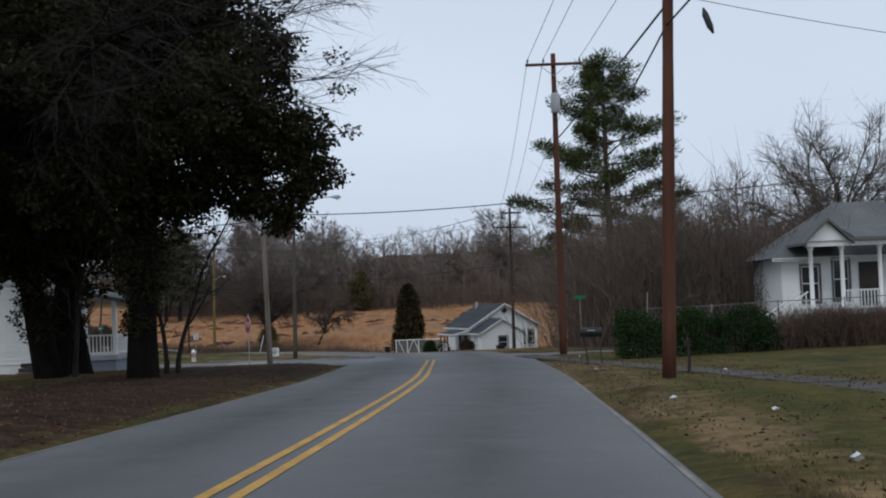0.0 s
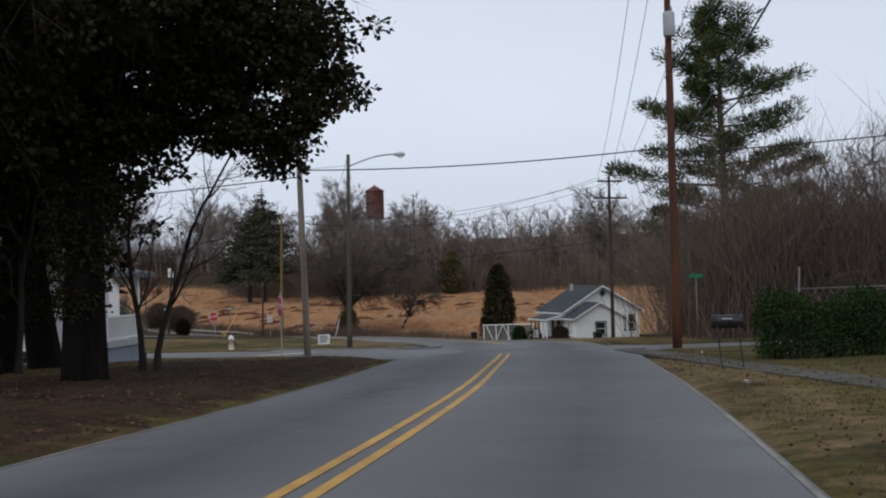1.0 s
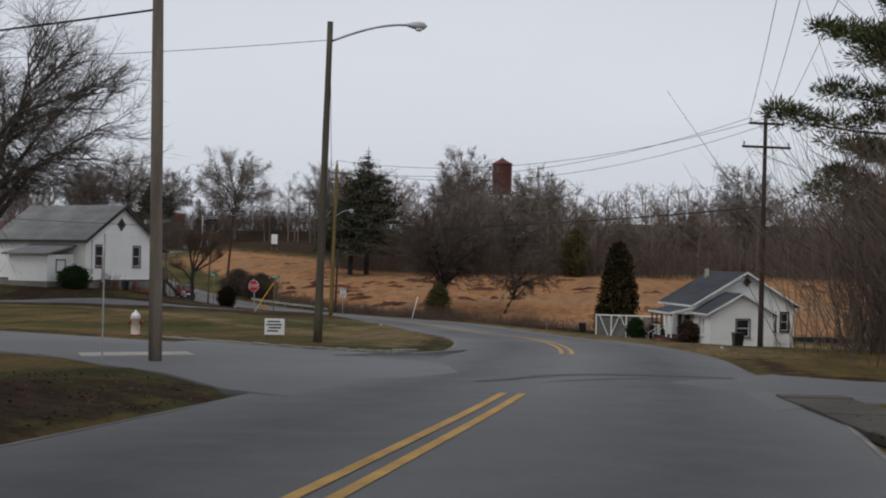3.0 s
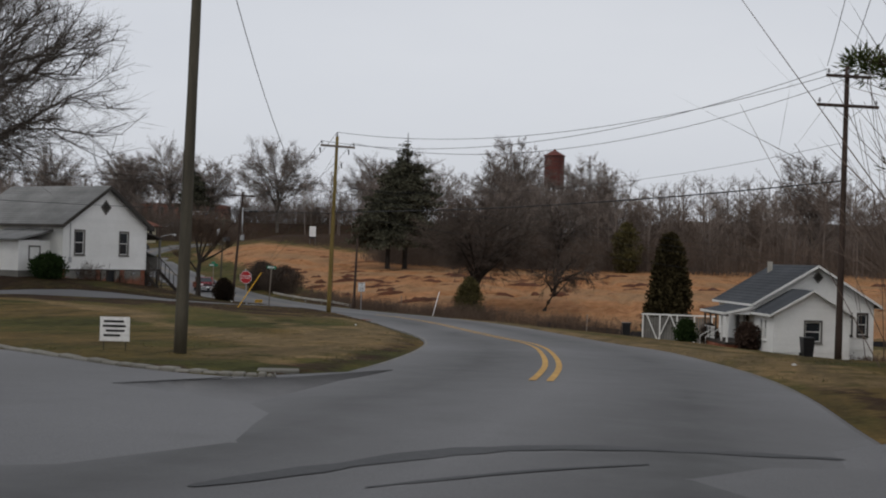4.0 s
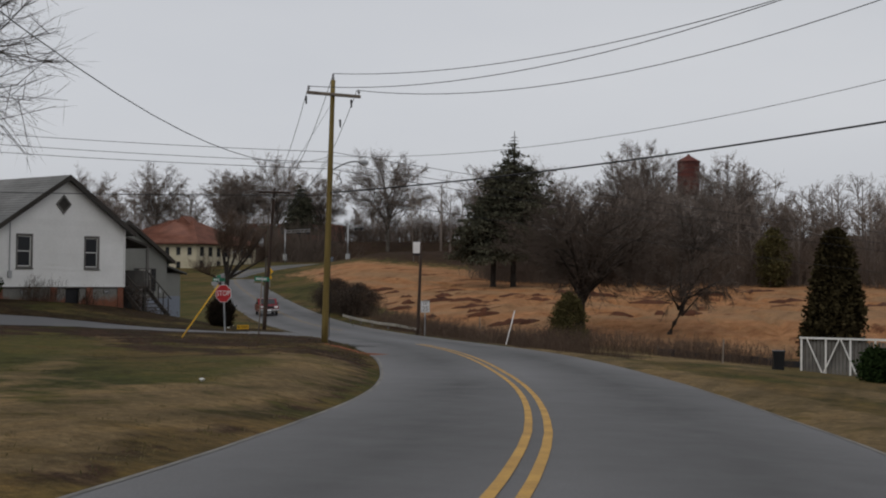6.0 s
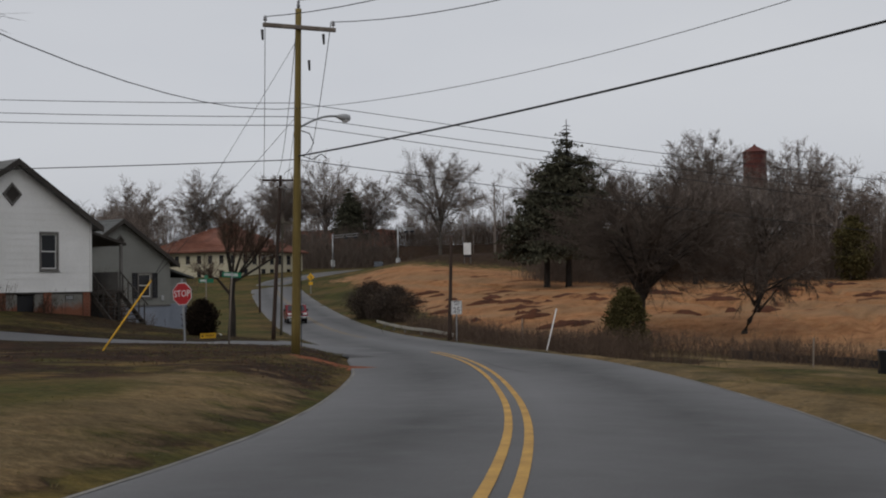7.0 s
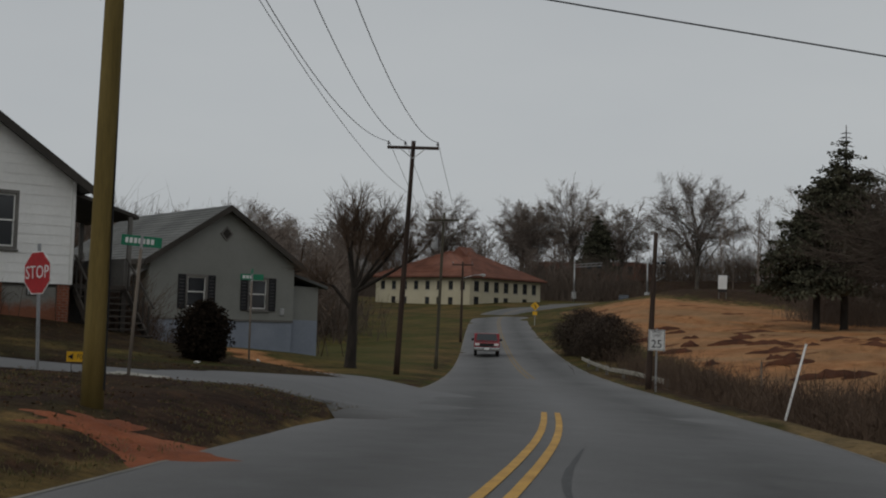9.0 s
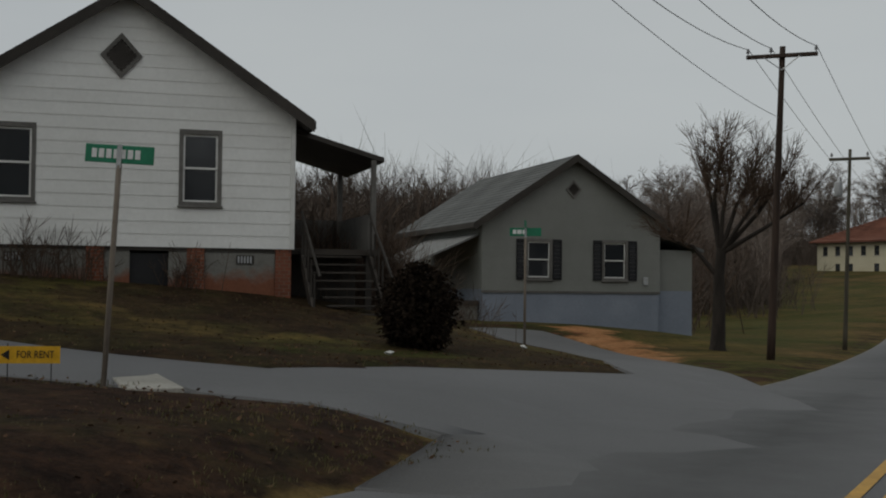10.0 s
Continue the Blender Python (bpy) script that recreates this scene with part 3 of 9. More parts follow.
def build_ground():
    xs = steps_between([(-900, -200, 50), (-200, -90, 10), (-90, -60, 2.5), (-60, -30, 1.0), (-30, -20, 0.3), (-20, 12, 0.6), (12, 40, 1.5), (40, 120, 8), (120, 901, 60)])
    ys = steps_between([(-120, -20, 10), (-20, 4, 2), (4, 112, 0.6), (112, 124, 0.3), (124, 130, 0.6), (130, 170, 1.2), (170, 250, 1.6), (250, 330, 3), (330, 460, 12), (460, 1300, 60)])
    nx, ny = len(xs), len(ys)
    verts, cols = [], []
    for y in ys:
        for x in xs:
            z = terrain(x, y)
            d = paved(x, y)
            if d < 0.25:
                z -= 0.07 + 0.05 * sstep(0.25, -0.4, d) if d < 0 else 0.07 * sstep(0.25, 0.0, d)
            else:
                w = sstep(0.25, 1.2, d)
                z += w * (0.05 + (0.06 - 0.04 * sstep(112, 130, y)) * noise.noise((x * 0.45, y * 0.45, 0)) + 0.03 * noise.noise((x * 1.7, y * 1.7, 3)) * (1 - sstep(108, 124, y)))
                if y > 150:
                    ridge = 1 - abs(noise.noise((x * 0.16 + y * 0.05, y * 0.045, 9)) * 2)
                    z -= 0.9 * w * max(0, ridge - 0.78) / 0.22 * sstep(158, 176, y) * (1 - sstep(225, 245, y)) * sstep(14, 22, lateral(x, y))
                    z += 0.35 * w * noise.noise((x * 0.07, y * 0.07, 5)) * sstep(150, 180, y)
            lat = lateral(x, y) if y < 362 else 60
            litter = sstep(3.2, 5, -lat) * (1 - sstep(9.0, 12.0, -lat)) * (1 - sstep(46, 51, y))
            litter = max(litter, sstep(118, 124, y) * sstep(-34, -31, x) * sstep(-24, -27, x) * (1 - sstep(128, 132, y)))
            litter = max(litter, 0.6 * sstep(0.1, 0.4, d) * (1 - sstep(0.9, 1.6, d)))
            litter = max(litter, 0.8 * sstep(125, 132, y) * sstep(4, 5, lat) * (1 - sstep(12, 16, lat)) * (1 - sstep(160, 170, y)))
            litter = max(litter, sstep(250, 275, y) * sstep(10, 25, lat))
            spot = 0.5 + 0.5 * sstep(-0.35, 0.15, noise.noise((x * 0.22, y * 0.22, 4)))
            litter = max(litter, 0.95 * spot * sstep(93, 103, y) * sstep(3.3, 4.2, -lat) * (1 - sstep(130, 138, y)) * sstep(-52, -44, x))
            litter = max(litter, sstep(300, 316, y), 0.2 * sstep(134, 146, y) * sstep(4, 7, -lat) * (1 - sstep(200, 230, y)))
            trod = math.exp(-(to_line(FOOTPATH, x, y) / 0.55) ** 4) if 2 < x < 9 and -12 < y < 53 else 0
            clay = sstep(150, 162, y) * sstep(9, 14, lat) * (1 - sstep(248, 268, y))
            pale = (0.62 * sstep(62, 68, y) * (1 - sstep(126, 136, y)) * sstep(3.0, 4.4, abs(lat)) * (1 - sstep(5.6, 8.0, abs(lat))))
            pale *= 1 - 0.9 * sstep(99, 107, y) * (lat < 0)
            pale = max(pale, 0.9 * sstep(5, 12, lat) * sstep(96, 104, y) * (1 - sstep(150, 160, y)) * (0.35 + 0.65 * sstep(-0.2, 0.3, noise.noise((x * 0.12, y * 0.12, 8)))))
            bare = math.exp(-(to_line([(-50.5, 142.6), (-46, 140.9), (-42, 138.6)], x, y) / 1.3) ** 4) if -54 < x < -38 and 134 < y < 147 else 0
            clay = max(clay, 0.8 * bare)
            track = math.exp(-((to_line([(-9, 78), (-22, 97), (-30, 112)], x, y) - 0.0) / 1.1) ** 2) if -40 < x < 0 and 70 < y < 118 else 0
            arc = math.exp(-((to_line([(-8.5, 72.5), (-13, 78), (-19, 86), (-30, 96)], x, y)) / 1.6) ** 2) if -40 < x < 0 and 66 < y < 104 else 0
            pale = max(pale, 0.8 * arc, 0.75 * track * (1 - sstep(102, 109, y)))
            verts.append((x, y, z - 0.04 * trod))
            lush = 0.0
            if x < -8 and 74 < y < 112:
                lush = max(math.exp(-(to_line([(-14.5, 82), (-21, 94), (-27, 103)], x, y) / 1.7) ** 4), 0.85 * math.exp(-(to_line([(-13.0, 88), (-16.5, 97)], x, y) / 1.1) ** 4))
            elif 2.5 < x < 14 and y < 50:
                lush = 0.6 * sstep(1.0, 2.0, d)
                pale = 0.55 + 0.3 * noise.noise((x * 0.3, y * 0.3, 6))
            elif x < -44 and 146 < y < 240 and lat < -5:
                lush = 0.95 * sstep(5, 8, -lat)
            elif -44 < x < -30 and 112 < y < 132:
                lush = 0.22
            pale = max(pale * (1 - 0.7 * lush), 0)
            cols.append((litter * (1 - trod) * (1 - 0.6 * lush), clay, pale, lush))
    faces = [(j * nx + i, j * nx + i + 1, (j + 1) * nx + i + 1, (j + 1) * nx + i) for j in range(ny - 1) for i in range(nx - 1)]
    me = bpy.data.meshes.new("ground")
    me.from_pydata(verts, [], faces)
    at = me.color_attributes.new("cover", "FLOAT_COLOR", "POINT")
    at.data.foreach_set("color", np.array(cols, dtype=np.float32).ravel())
    me.materials.append(M["ground"])
    me.shade_smooth()
    return tagged(new("ground", me), "winter lawns, bare earth and a cleared clay field", "ground", kind="structure")


build_ground()


def road_z(x, y):
    return along(PROFILE, y)


def ribbon(mb, left, right, lift=0.0, zf=terrain, skirt=0.25):
    """A paved strip between two plan lines, with a crown and turned-down edges."""
    n = len(left)
    base = len(mb.v)
    for (lx, ly), (rx, ry) in zip(left, right):
        for k, w in enumerate((0, 0, 0.012, 0.25, 0.5, 0.75, 0.988, 1, 1)):
            x, y = lx + (rx - lx) * w, ly + (ry - ly) * w
            z = zf(x, y) + lift + (0.05 * (1 - (2 * w - 1) ** 2))
            if k in (0, 8):
                z -= skirt
            mb.v.append((x, y, z))
    for i in range(n - 1):
        for k in range(8):
            a = base + i * 9 + k
            mb.f.append((a, a + 1, a + 10, a + 9))
    return mb


def offset(stops, d):
    out = []
    for i, (x, y) in enumerate(stops):
        (ax, ay), (bx, by) = stops[max(0, i - 1)], stops[min(len(stops) - 1, i + 1)]
        dx, dy = bx - ax, by - ay
        l = math.hypot(dx, dy) or 1
        out.append((x + dy / l * d, y - dx / l * d))
    return out


def densify(stops, step):
    out = []
    for (ax, ay), (bx, by) in zip(stops, stops[1:]):
        n = max(1, int(math.hypot(bx - ax, by - ay) / step))
        out += [(ax + (bx - ax) * i / n, ay + (by - ay) * i / n) for i in range(n)]
    return out + [stops[-1]]


def main_line(y0, y1, step=1.5, off=0.0):
    pts, y = [], y0
    while y <= y1:
        s = slope_x(y)
        k = math.sqrt(1 + s * s)
        o = off(y) if callable(off) else off
        pts.append((along(CENTRE, y) + o / k, y - o * s / k))
        y += step
    return pts


def footpath():
    """Worn paving slabs sunk in the verge."""
    rng = random.Random(15)
    pts = densify(FOOTPATH, 1.25)
    fp = None
    for i, (a, b) in enumerate(zip(pts, pts[1:])):
        l = math.hypot(b[0] - a[0], b[1] - a[1])
        za, zb = terrain(*a) + 0.05, terrain(*b) + 0.05
        mb = MB().box(0.01, -0.5, -0.12, l - 0.01, 0.5, 0.0, 0.012)
        mb.turned(Matrix.Translation((a[0], a[1], za + rng.uniform(-0.012, 0.008))) @ Matrix.Rotation(math.atan2(b[1] - a[1], b[0] - a[0]), 4, "Z") @ Matrix.Rotation(-math.atan2(zb - za, l), 4, "Y"))
        if fp is None:
            fp = tagged(part("footpath", mb, M["path"]), "old grey concrete footpath sunk in the grass", "footpath", kind="structure")
        else:
            part("paving_slab", mb, M["path"], fp)


def lane_wear(ob):
    """Marks the oil-darkened middle of each lane, for the asphalt."""
    me = ob.data
    at = me.color_attributes.new("wear", "FLOAT_COLOR", "POINT")
    for i, v in enumerate(me.vertices):
        w = (0, 0, 0, 1.0, 0.0, 1.0, 0, 0, 0)[i % 9]
        at.data[i].color = (w, w, w, 1)


road = part("road", ribbon(MB(), main_line(-80, 358, off=lambda y: -along(HALF_L, y)), main_line(-80, 358, off=lambda y: along(HALF_R, y)), zf=road_z),
            M["asphalt"], smooth=True)
tagged(road, "worn grey asphalt road with tar stains", "road", kind="structure")
lane_wear(road)
footpath()
SA = densify(STREET_A, 1.5)
street_a = part("side_street", ribbon(MB(), offset(SA, -3.3), offset(SA, 3.3), -0.012), M["asphalt"], smooth=True)
tagged(street_a, "pale worn asphalt side street", "road", kind="structure")
SL = densify(STREET_L, 1.5)
street_l = part("side_street", ribbon(MB(), offset(SL, -2.0), offset(SL, 2.0), -0.012), M["asphalt"], smooth=True)
tagged(street_l, "narrow pale asphalt side street", "road", kind="structure")
SG = densify(DRIVE_G, 1.2)
drive = part("driveway", ribbon(MB(), offset(SG, -1.5), offset(SG, 1.5), -0.012), M["asphalt"], smooth=True)
tagged(drive, "pale worn driveway leading to the grey house", "driveway", kind="structure")
SE = densify(DRIVE_E, 1.5)
street_e = part("side_street", ribbon(MB(), offset(SE, -1.9), offset(SE, 1.9), -0.012), M["asphalt2"], smooth=True)
tagged(street_e, "worn asphalt side street beside the lawn", "road", kind="structure")


def corner_fill(name, pts, lift=-0.006):
    """A paved flare at a street's mouth."""
    mb = MB()
    cx_, cy_ = sum(p[0] for p in pts) / len(pts), sum(p[1] for p in pts) / len(pts)
    n = len(pts)
    fractions = (0, 0.2, 0.4, 0.6, 0.8, 0.985, 1)
    rings = len(fractions) - 1
    for w in fractions:
        for x, y in pts:
            px, py = cx_ + (x - cx_) * w, cy_ + (y - cy_) * w
            mb.v.append((px, py, terrain(px, py) + lift + 0.02))
    for x, y in pts:
        mb.v.append((x, y, terrain(x, y) - 0.3))
    for r in range(rings + 1):
        for i in range(n):
            j = (i + 1) % n
            mb.f.append((r * n + i, r * n + j, (r + 1) * n + j, (r + 1) * n + i))
    return tagged(part(name, mb, M["asphalt"], smooth=True), "asphalt flare at a street corner", "road", kind="structure")


for poly in FLARES:
    corner_fill("road_flare", poly)


def stripe(name, pts, width, material, lift, label):
    mb = MB()
    a, b = offset(pts, -width / 2), offset(pts, width / 2)
    for (x0, y0), (x1, y1) in zip(a, b):
        for x, y in ((x0, y0), (x1, y1)):
            lat = lateral(x, y)
            w = (lat + along(HALF_L, y)) / (along(HALF_L, y) + along(HALF_R, y))
            mb.v.append((x, y, road_z(x, y) + 0.05 * (1 - (2 * w - 1) ** 2) + lift))
    for i in range(len(a) - 1):
        mb.f.append((2 * i, 2 * i + 1, 2 * i + 3, 2 * i + 2))
    return part(name, mb, material, road, label)


for y0, y1, paint, words in ((-78, 51.3, "yellow", "double yellow centre line"), (63.9, 124.2, "yellow", "double yellow centre line"), (148, 330, "yellow_worn", "faded yellow centre line")):
    for s in (-0.13, 0.13):
        stripe("centre_stripe", main_line(y0, y1, 1.0, s), 0.11, M[paint], 0.006, words)
for y0, y1 in ((-78, 49), (64.5, 240)):
    stripe("edge_strip", main_line(y0, y1, 1.0, lambda y: along(HALF_R, y) - 0.06), 0.055, M["edge"], 0.006, "pale worn road edge")
for y0, y1 in ((-78, 48), (66, 114), (131, 240)):
    stripe("edge_strip", main_line(y0, y1, 1.0, lambda y: -along(HALF_L, y) + 0.06), 0.055, M["edge"], 0.006, "pale worn road edge")

# ---- poles and lines ----
def utility_pole(x, y, height, base_r, material, label, lean=(0, 0), rz=0, arms=(), z=None, arm_mat=None):
    """A wooden pole; arms: (height, half length, braces, pins)."""
    z = terrain(x, y) - 0.15 if z is None else z
    p = thing("utility_pole", x, y, z, rz, label, "utility pole", "utility poles along the road")
    mb, n = MB(), 9
    pts = [(lean[0] * i / n, lean[1] * i / n, height * i / n) for i in range(n + 1)]
    mb.tube(pts, [base_r * (1.05 - 0.38 * i / n) + 0.004 * math.sin(i * 2.3) for i in range(n + 1)], 14)
    part("shaft", mb, material, p, smooth=True)
    at = lambda h: (lean[0] * h / height, lean[1] * h / height)
    for h, half, braces, pins in arms:
        ax, ay = at(h)
        arm = part("crossarm", MB().box(ax - half, ay - base_r - 0.06, h - 0.06, ax + half, ay - base_r + 0.05, h + 0.06, 0.015), M[arm_mat] if arm_mat else material, p)
        if braces:
            for s in (-1, 1):
                part("brace", MB().tube([(ax + s * half * 0.5, ay - base_r - 0.065, h - 0.04), (ax, ay - base_r - 0.02, h - half * 0.42)], 0.016, 6), M["galv"], p)
        for q in pins:
            pin = MB().lathe([(0.014, h + 0.06), (0.014, h + 0.12), (0.05, h + 0.125), (0.062, h + 0.15), (0.04, h + 0.17), (0.055, h + 0.2), (0.03, h + 0.23), (0.036, h + 0.26), (0.012, h + 0.27)], ax + q, ay - base_r, 10)
            part("insulator", pin, M["porcelain"], arm, smooth=True)
    return p, at


def cylinder_pot(p, x, y, z, r, h, label):
    body = part("transformer", MB().lathe([(r * 0.9, z), (r, z + 0.04), (r, z + h - 0.06), (r * 0.95, z + h - 0.02), (r * 0.7, z + h), (0.02, z + h + 0.03)], x, y, 14), M["grey_metal"], p, label, True)
    part("bushing", MB().lathe([(0.03, z + h), (0.05, z + h + 0.06), (0.03, z + h + 0.1), (0.045, z + h + 0.14), (0.01, z + h + 0.2)], x + 0.08, y, 8), M["porcelain"], body, smooth=True)


def street_arm(p, at, h, reach, rise, ang, head=0.55):
    """A curved bracket with a cobra-head lamp."""
    ax, ay = at(h)
    c, s = math.cos(radians(ang)), math.sin(radians(ang))
    pts = []
    for i in range(9):
        t = i / 8
        pts.append((ax + c * reach * t, ay + s * reach * t, h + rise * math.sin(t * math.pi / 2)))
    arm = part("lamp_bracket", MB().tube(pts, 0.032, 8), M["galv"], p, smooth=True)
    ex, ey, ez = pts[-1]
    mb = MB()
    prof = [(0.0, 0.035), (0.08, 0.06), (0.2, 0.095), (0.36, 0.12), (0.5, 0.1), (head, 0.05), (head + 0.04, 0.01)]
    mb.tube([(u, 0, -0.02 * u) for u, _ in prof], [r for _, r in prof], 12)
    mb.turned(Matrix.Translation((ex, ey, ez)) @ Matrix.Rotation(radians(ang), 4, "Z"))
    hd = part("lamp_head", mb, M["grey_metal"], arm, "grey cobra-head street light", True)
    lens = MB().lathe([(0.11, -0.10), (0.10, -0.13), (0.06, -0.155), (0.01, -0.16)], 0.36, 0, 12)
    lens.turned(Matrix.Translation((ex, ey, ez)) @ Matrix.Rotation(radians(ang), 4, "Z"))
    part("lens", lens, M["sign_white"], arm, smooth=True)


WIRE_GROUP = "overhead lines between the poles"


def wire(a, b, sag=0.6, r=0.012, label="thin black overhead power line", n=22, name="power_line"):
    pts = []
    for i in range(n + 1):
        t = i / n
        pts.append((a[0] + (b[0] - a[0]) * t, a[1] + (b[1] - a[1]) * t, a[2] + (b[2] - a[2]) * t - sag * 4 * t * (1 - t)))
    return tagged(part(name, MB().tube(pts, r, 5), M["wire"], smooth=True), label, "overhead line", WIRE_GROUP)


# the brown pole on the right verge, the poles with crossarms, the lamp pole at the island
pA, _ = utility_pole(4.66, 25.37, 12.5, 0.14, M["pole_red"], "reddish brown wooden utility pole in the grass verge", (0.55, 0.2))
part("splice_case", MB().tube([(1.05, -0.9, 7.15), (1.0, -0.86, 7.3), (0.93, -0.8, 7.55), (0.9, -0.77, 7.7)], [0.02, 0.07, 0.07, 0.02], 8), M["black"], pA, smooth=True)
pB, atB = utility_pole(5.05, 53.2, 13.45, 0.155, M["pole_red"], "tall leaning brown utility pole with a crossarm and a transformer", (0.15, 0.6), 0,
                       [(12.95, 1.25, True, (-1.15, -0.45, 1.15))])
cylinder_pot(pB, atB(10.8)[0], atB(10.8)[1] - 0.38, 10.75, 0.2, 0.85, "pale grey transformer can")
pD, atD = utility_pole(-8.1, 55.7, 13.5, 0.12, M["pole_grey"], "weathered grey wooden utility pole at the street corner", (-0.25, 0.1), 0)
pE, atE = utility_pole(5.12, 96.0, 11.75, 0.135, M["pole_dark"], "dark utility pole with two crossarms beside the white house", (0.1, 0), 25,
                       [(11.35, 0.95, True, (-0.85, 0.0, 0.85)), (10.2, 1.3, True, (-1.2, 1.2))])
pL, atL = utility_pole(-8.34, 66.6, 9.0, 0.115, M["pole_lamp"], "dark wooden lamp pole on the grass island", (0.2, -0.05), 0)
street_arm(pL, atL, 8.45, 2.1, 0.55, 18)
pF, atF = utility_pole(-21.6, 112.2, 10.25, 0.128, M["pole_new"], "yellowish treated utility pole with a crossarm and a street light", (0.1, -0.28), 48,
                       [(9.68, 1.1, False, (-1.03, 1.03))], arm_mat="pole_grey")
part("ridge_pin", MB().lathe([(0.02, 10.2), (0.05, 10.3), (0.06, 10.35), (0.03, 10.4), (0.05, 10.45), (0.01, 10.51)], 0.1, -0.28, 8), M["porcelain"], pF, smooth=True)
for hh, xx in ((9.55, -1.0), (9.55, 0.85), (8.75, 0.4)):
    part("cutout", MB().tube([(xx, -0.3, hh), (xx, -0.34, hh - 0.3)], [0.045, 0.03], 8), M["dark_steel"], pF, smooth=True)
street_arm(pF, atF, 6.75, 1.5, 0.5, 22, 0.5)
part("drip_loop", MB().tube([(0.16, -0.2, 6.7), (0.42, -0.22, 6.62), (0.55, -0.2, 6.35), (0.4, -0.2, 6.1), (0.22, -0.2, 5.95), (0.5, -0.24, 5.86), (0.75, -0.3, 6.02), (0.9, -0.34, 5.9)], 0.016, 6), M["wire"], pF, "looped black cable", True)
part("drip_loop", MB().tube([(-0.1, -0.2, 5.6), (-0.34, -0.22, 5.45), (-0.4, -0.22, 5.2), (-0.28, -0.2, 5.0), (-0.1, -0.18, 4.95)], 0.010, 6), M["wire"], pF, "looped black cable", True)
part("down_lead", MB().tube([(0.14, -0.12, 9.3), (0.15, -0.13, 6.5), (0.14, -0.12, 0.4)], 0.012, 5), M["wire"], pF, "dark ground lead stapled down the shaft")
pG, atG = utility_pole(-31.2, 145.8, 6.2, 0.12, M["pole_dark"], "short dark bare pole beside the road", (0.15, 0.1), 0)
pH, atH = utility_pole(-41.1, 142.7, 9.75, 0.125, M["pole_dark"], "dark brown utility pole with a single crossarm", (0.46, -1.05), 35,
                       [(9.45, 1.05, True, (-1.0, -0.32, 1.0))])
pJ, atJ = utility_pole(-47.4, 154.0, 8.3, 0.09, M["pole_lamp"], "thin grey utility pole farther down the road", (0.2, 0), 30, [(7.9, 0.8, False, (-0.7, 0.7))])
cylinder_pot(pJ, -0.25, 0, 6.4, 0.17, 0.6, "grey transformer can")
pK, atK = utility_pole(-75.5, 196.0, 7.6, 0.13, M["pole_dark"], "thin dark utility pole near the far bend", (0, 0), 30, [(7.3, 1.0, False, (-0.9, 0.9))])
street_arm(pK, atK, 6.0, 1.6, 0.4, 0)


def top_of(p, at, h, dx=0.0, dy=0.0):
    ax, ay = at(h)
    q = p.matrix_world @ Vector((ax + dx, ay + dy, h))
    return (q.x, q.y, q.z)


for dx in (-1.15, -0.45, 1.15):
    a = top_of(pB, atB, 13.2, dx)
    wire(a, (7.5 + dx, -30, 15.5), 0.8)
    wire(a, top_of(pE, atE, 11.75, {-1.15: -0.85, -0.45: 0.0, 1.15: 0.85}[dx]), 0.7)
wire(top_of(pB, atB, 9.4, -0.15), (7.0, -30, 10.5), 0.7, 0.03, "thick black overhead telephone cable")
wire(top_of(pB, atB, 7.0, -0.15), top_of(pD, atD, 7.0), 0.2, 0.022, "black cable strung across the road")
wire(top_of(pB, atB, 6.75, 0.1), (40, 50, 8.0), 0.5, 0.022, "black cable strung across the road")
wire(top_of(pD, atD, 6.75), (-45, 62, 4.6), 0.5, 0.022, "black cable strung across the road")
wire(top_of(pL, atL, 8.5), (-45, 70, 8.0), 0.8, 0.009)
wire((4.95, 25.45, 6.7), (7.3, -6, 9.6), 0.3, 0.022, "thick black overhead telephone cable")
wire((4.95, 25.45, 6.7), top_of(pB, atB, 7.0), 0.4, 0.022, "thick black overhead telephone cable")
wire((5.0, 25.5, 7.4), (22, 30, 6.0), 0.4, 0.008)
wire((10, -10, 9.8), (24, 34, 7.0), 0.5, 0.012)
for dxe, dxf, hf, sg in ((-0.85, -1.03, 9.94, 1.5), (0.0, 0.0, 10.5, 1.3), (0.85, 1.03, 9.94, 1.7)):
    wire(top_of(pE, atE, 11.62, dxe), top_of(pF, atF, hf, dxf), sg, 0.013)
wire(top_of(pE, atE, 7.3), top_of(pF, atF, 5.95), 0.32, 0.026, "thick black overhead telephone cable")
wire(top_of(pE, atE, 8.8), top_of(pF, atF, 7.35), 1.0, 0.008)
for dx in (-1.0, -0.32, 1.0):
    wire(top_of(pF, atF, 9.94 if dx != -0.32 else 10.5, dx if dx != -0.32 else 0), top_of(pH, atH, 9.7, dx), 1.5, 0.012)
    wire(top_of(pH, atH, 9.7, dx), top_of(pK, atK, 7.5, dx * 0.9), 0.7, 0.01)
wire(top_of(pF, atF, 7.6), top_of(pH, atH, 7.6), 0.7, 0.008)
for i, h in enumerate((7.5, 7.1, 6.85)):
    wire(top_of(pF, atF, h), (-70, 100 - i, 9 - 0.5 * i), 0.8, 0.011)
    wire(top_of(pF, atF, h), (70, 190 + i, 0.1 - 0.7 * i), 2.5, 0.010)
wire(top_of(pF, atF, 5.85), (-68, 104, 4.2), 0.5, 0.015)
wire(top_of(pF, atF, 5.85), (70, 196, -3.8), 2.0, 0.011)
wire(top_of(pL, atL, 9.0), top_of(pF, atF, 7.35), 2.75, 0.01)

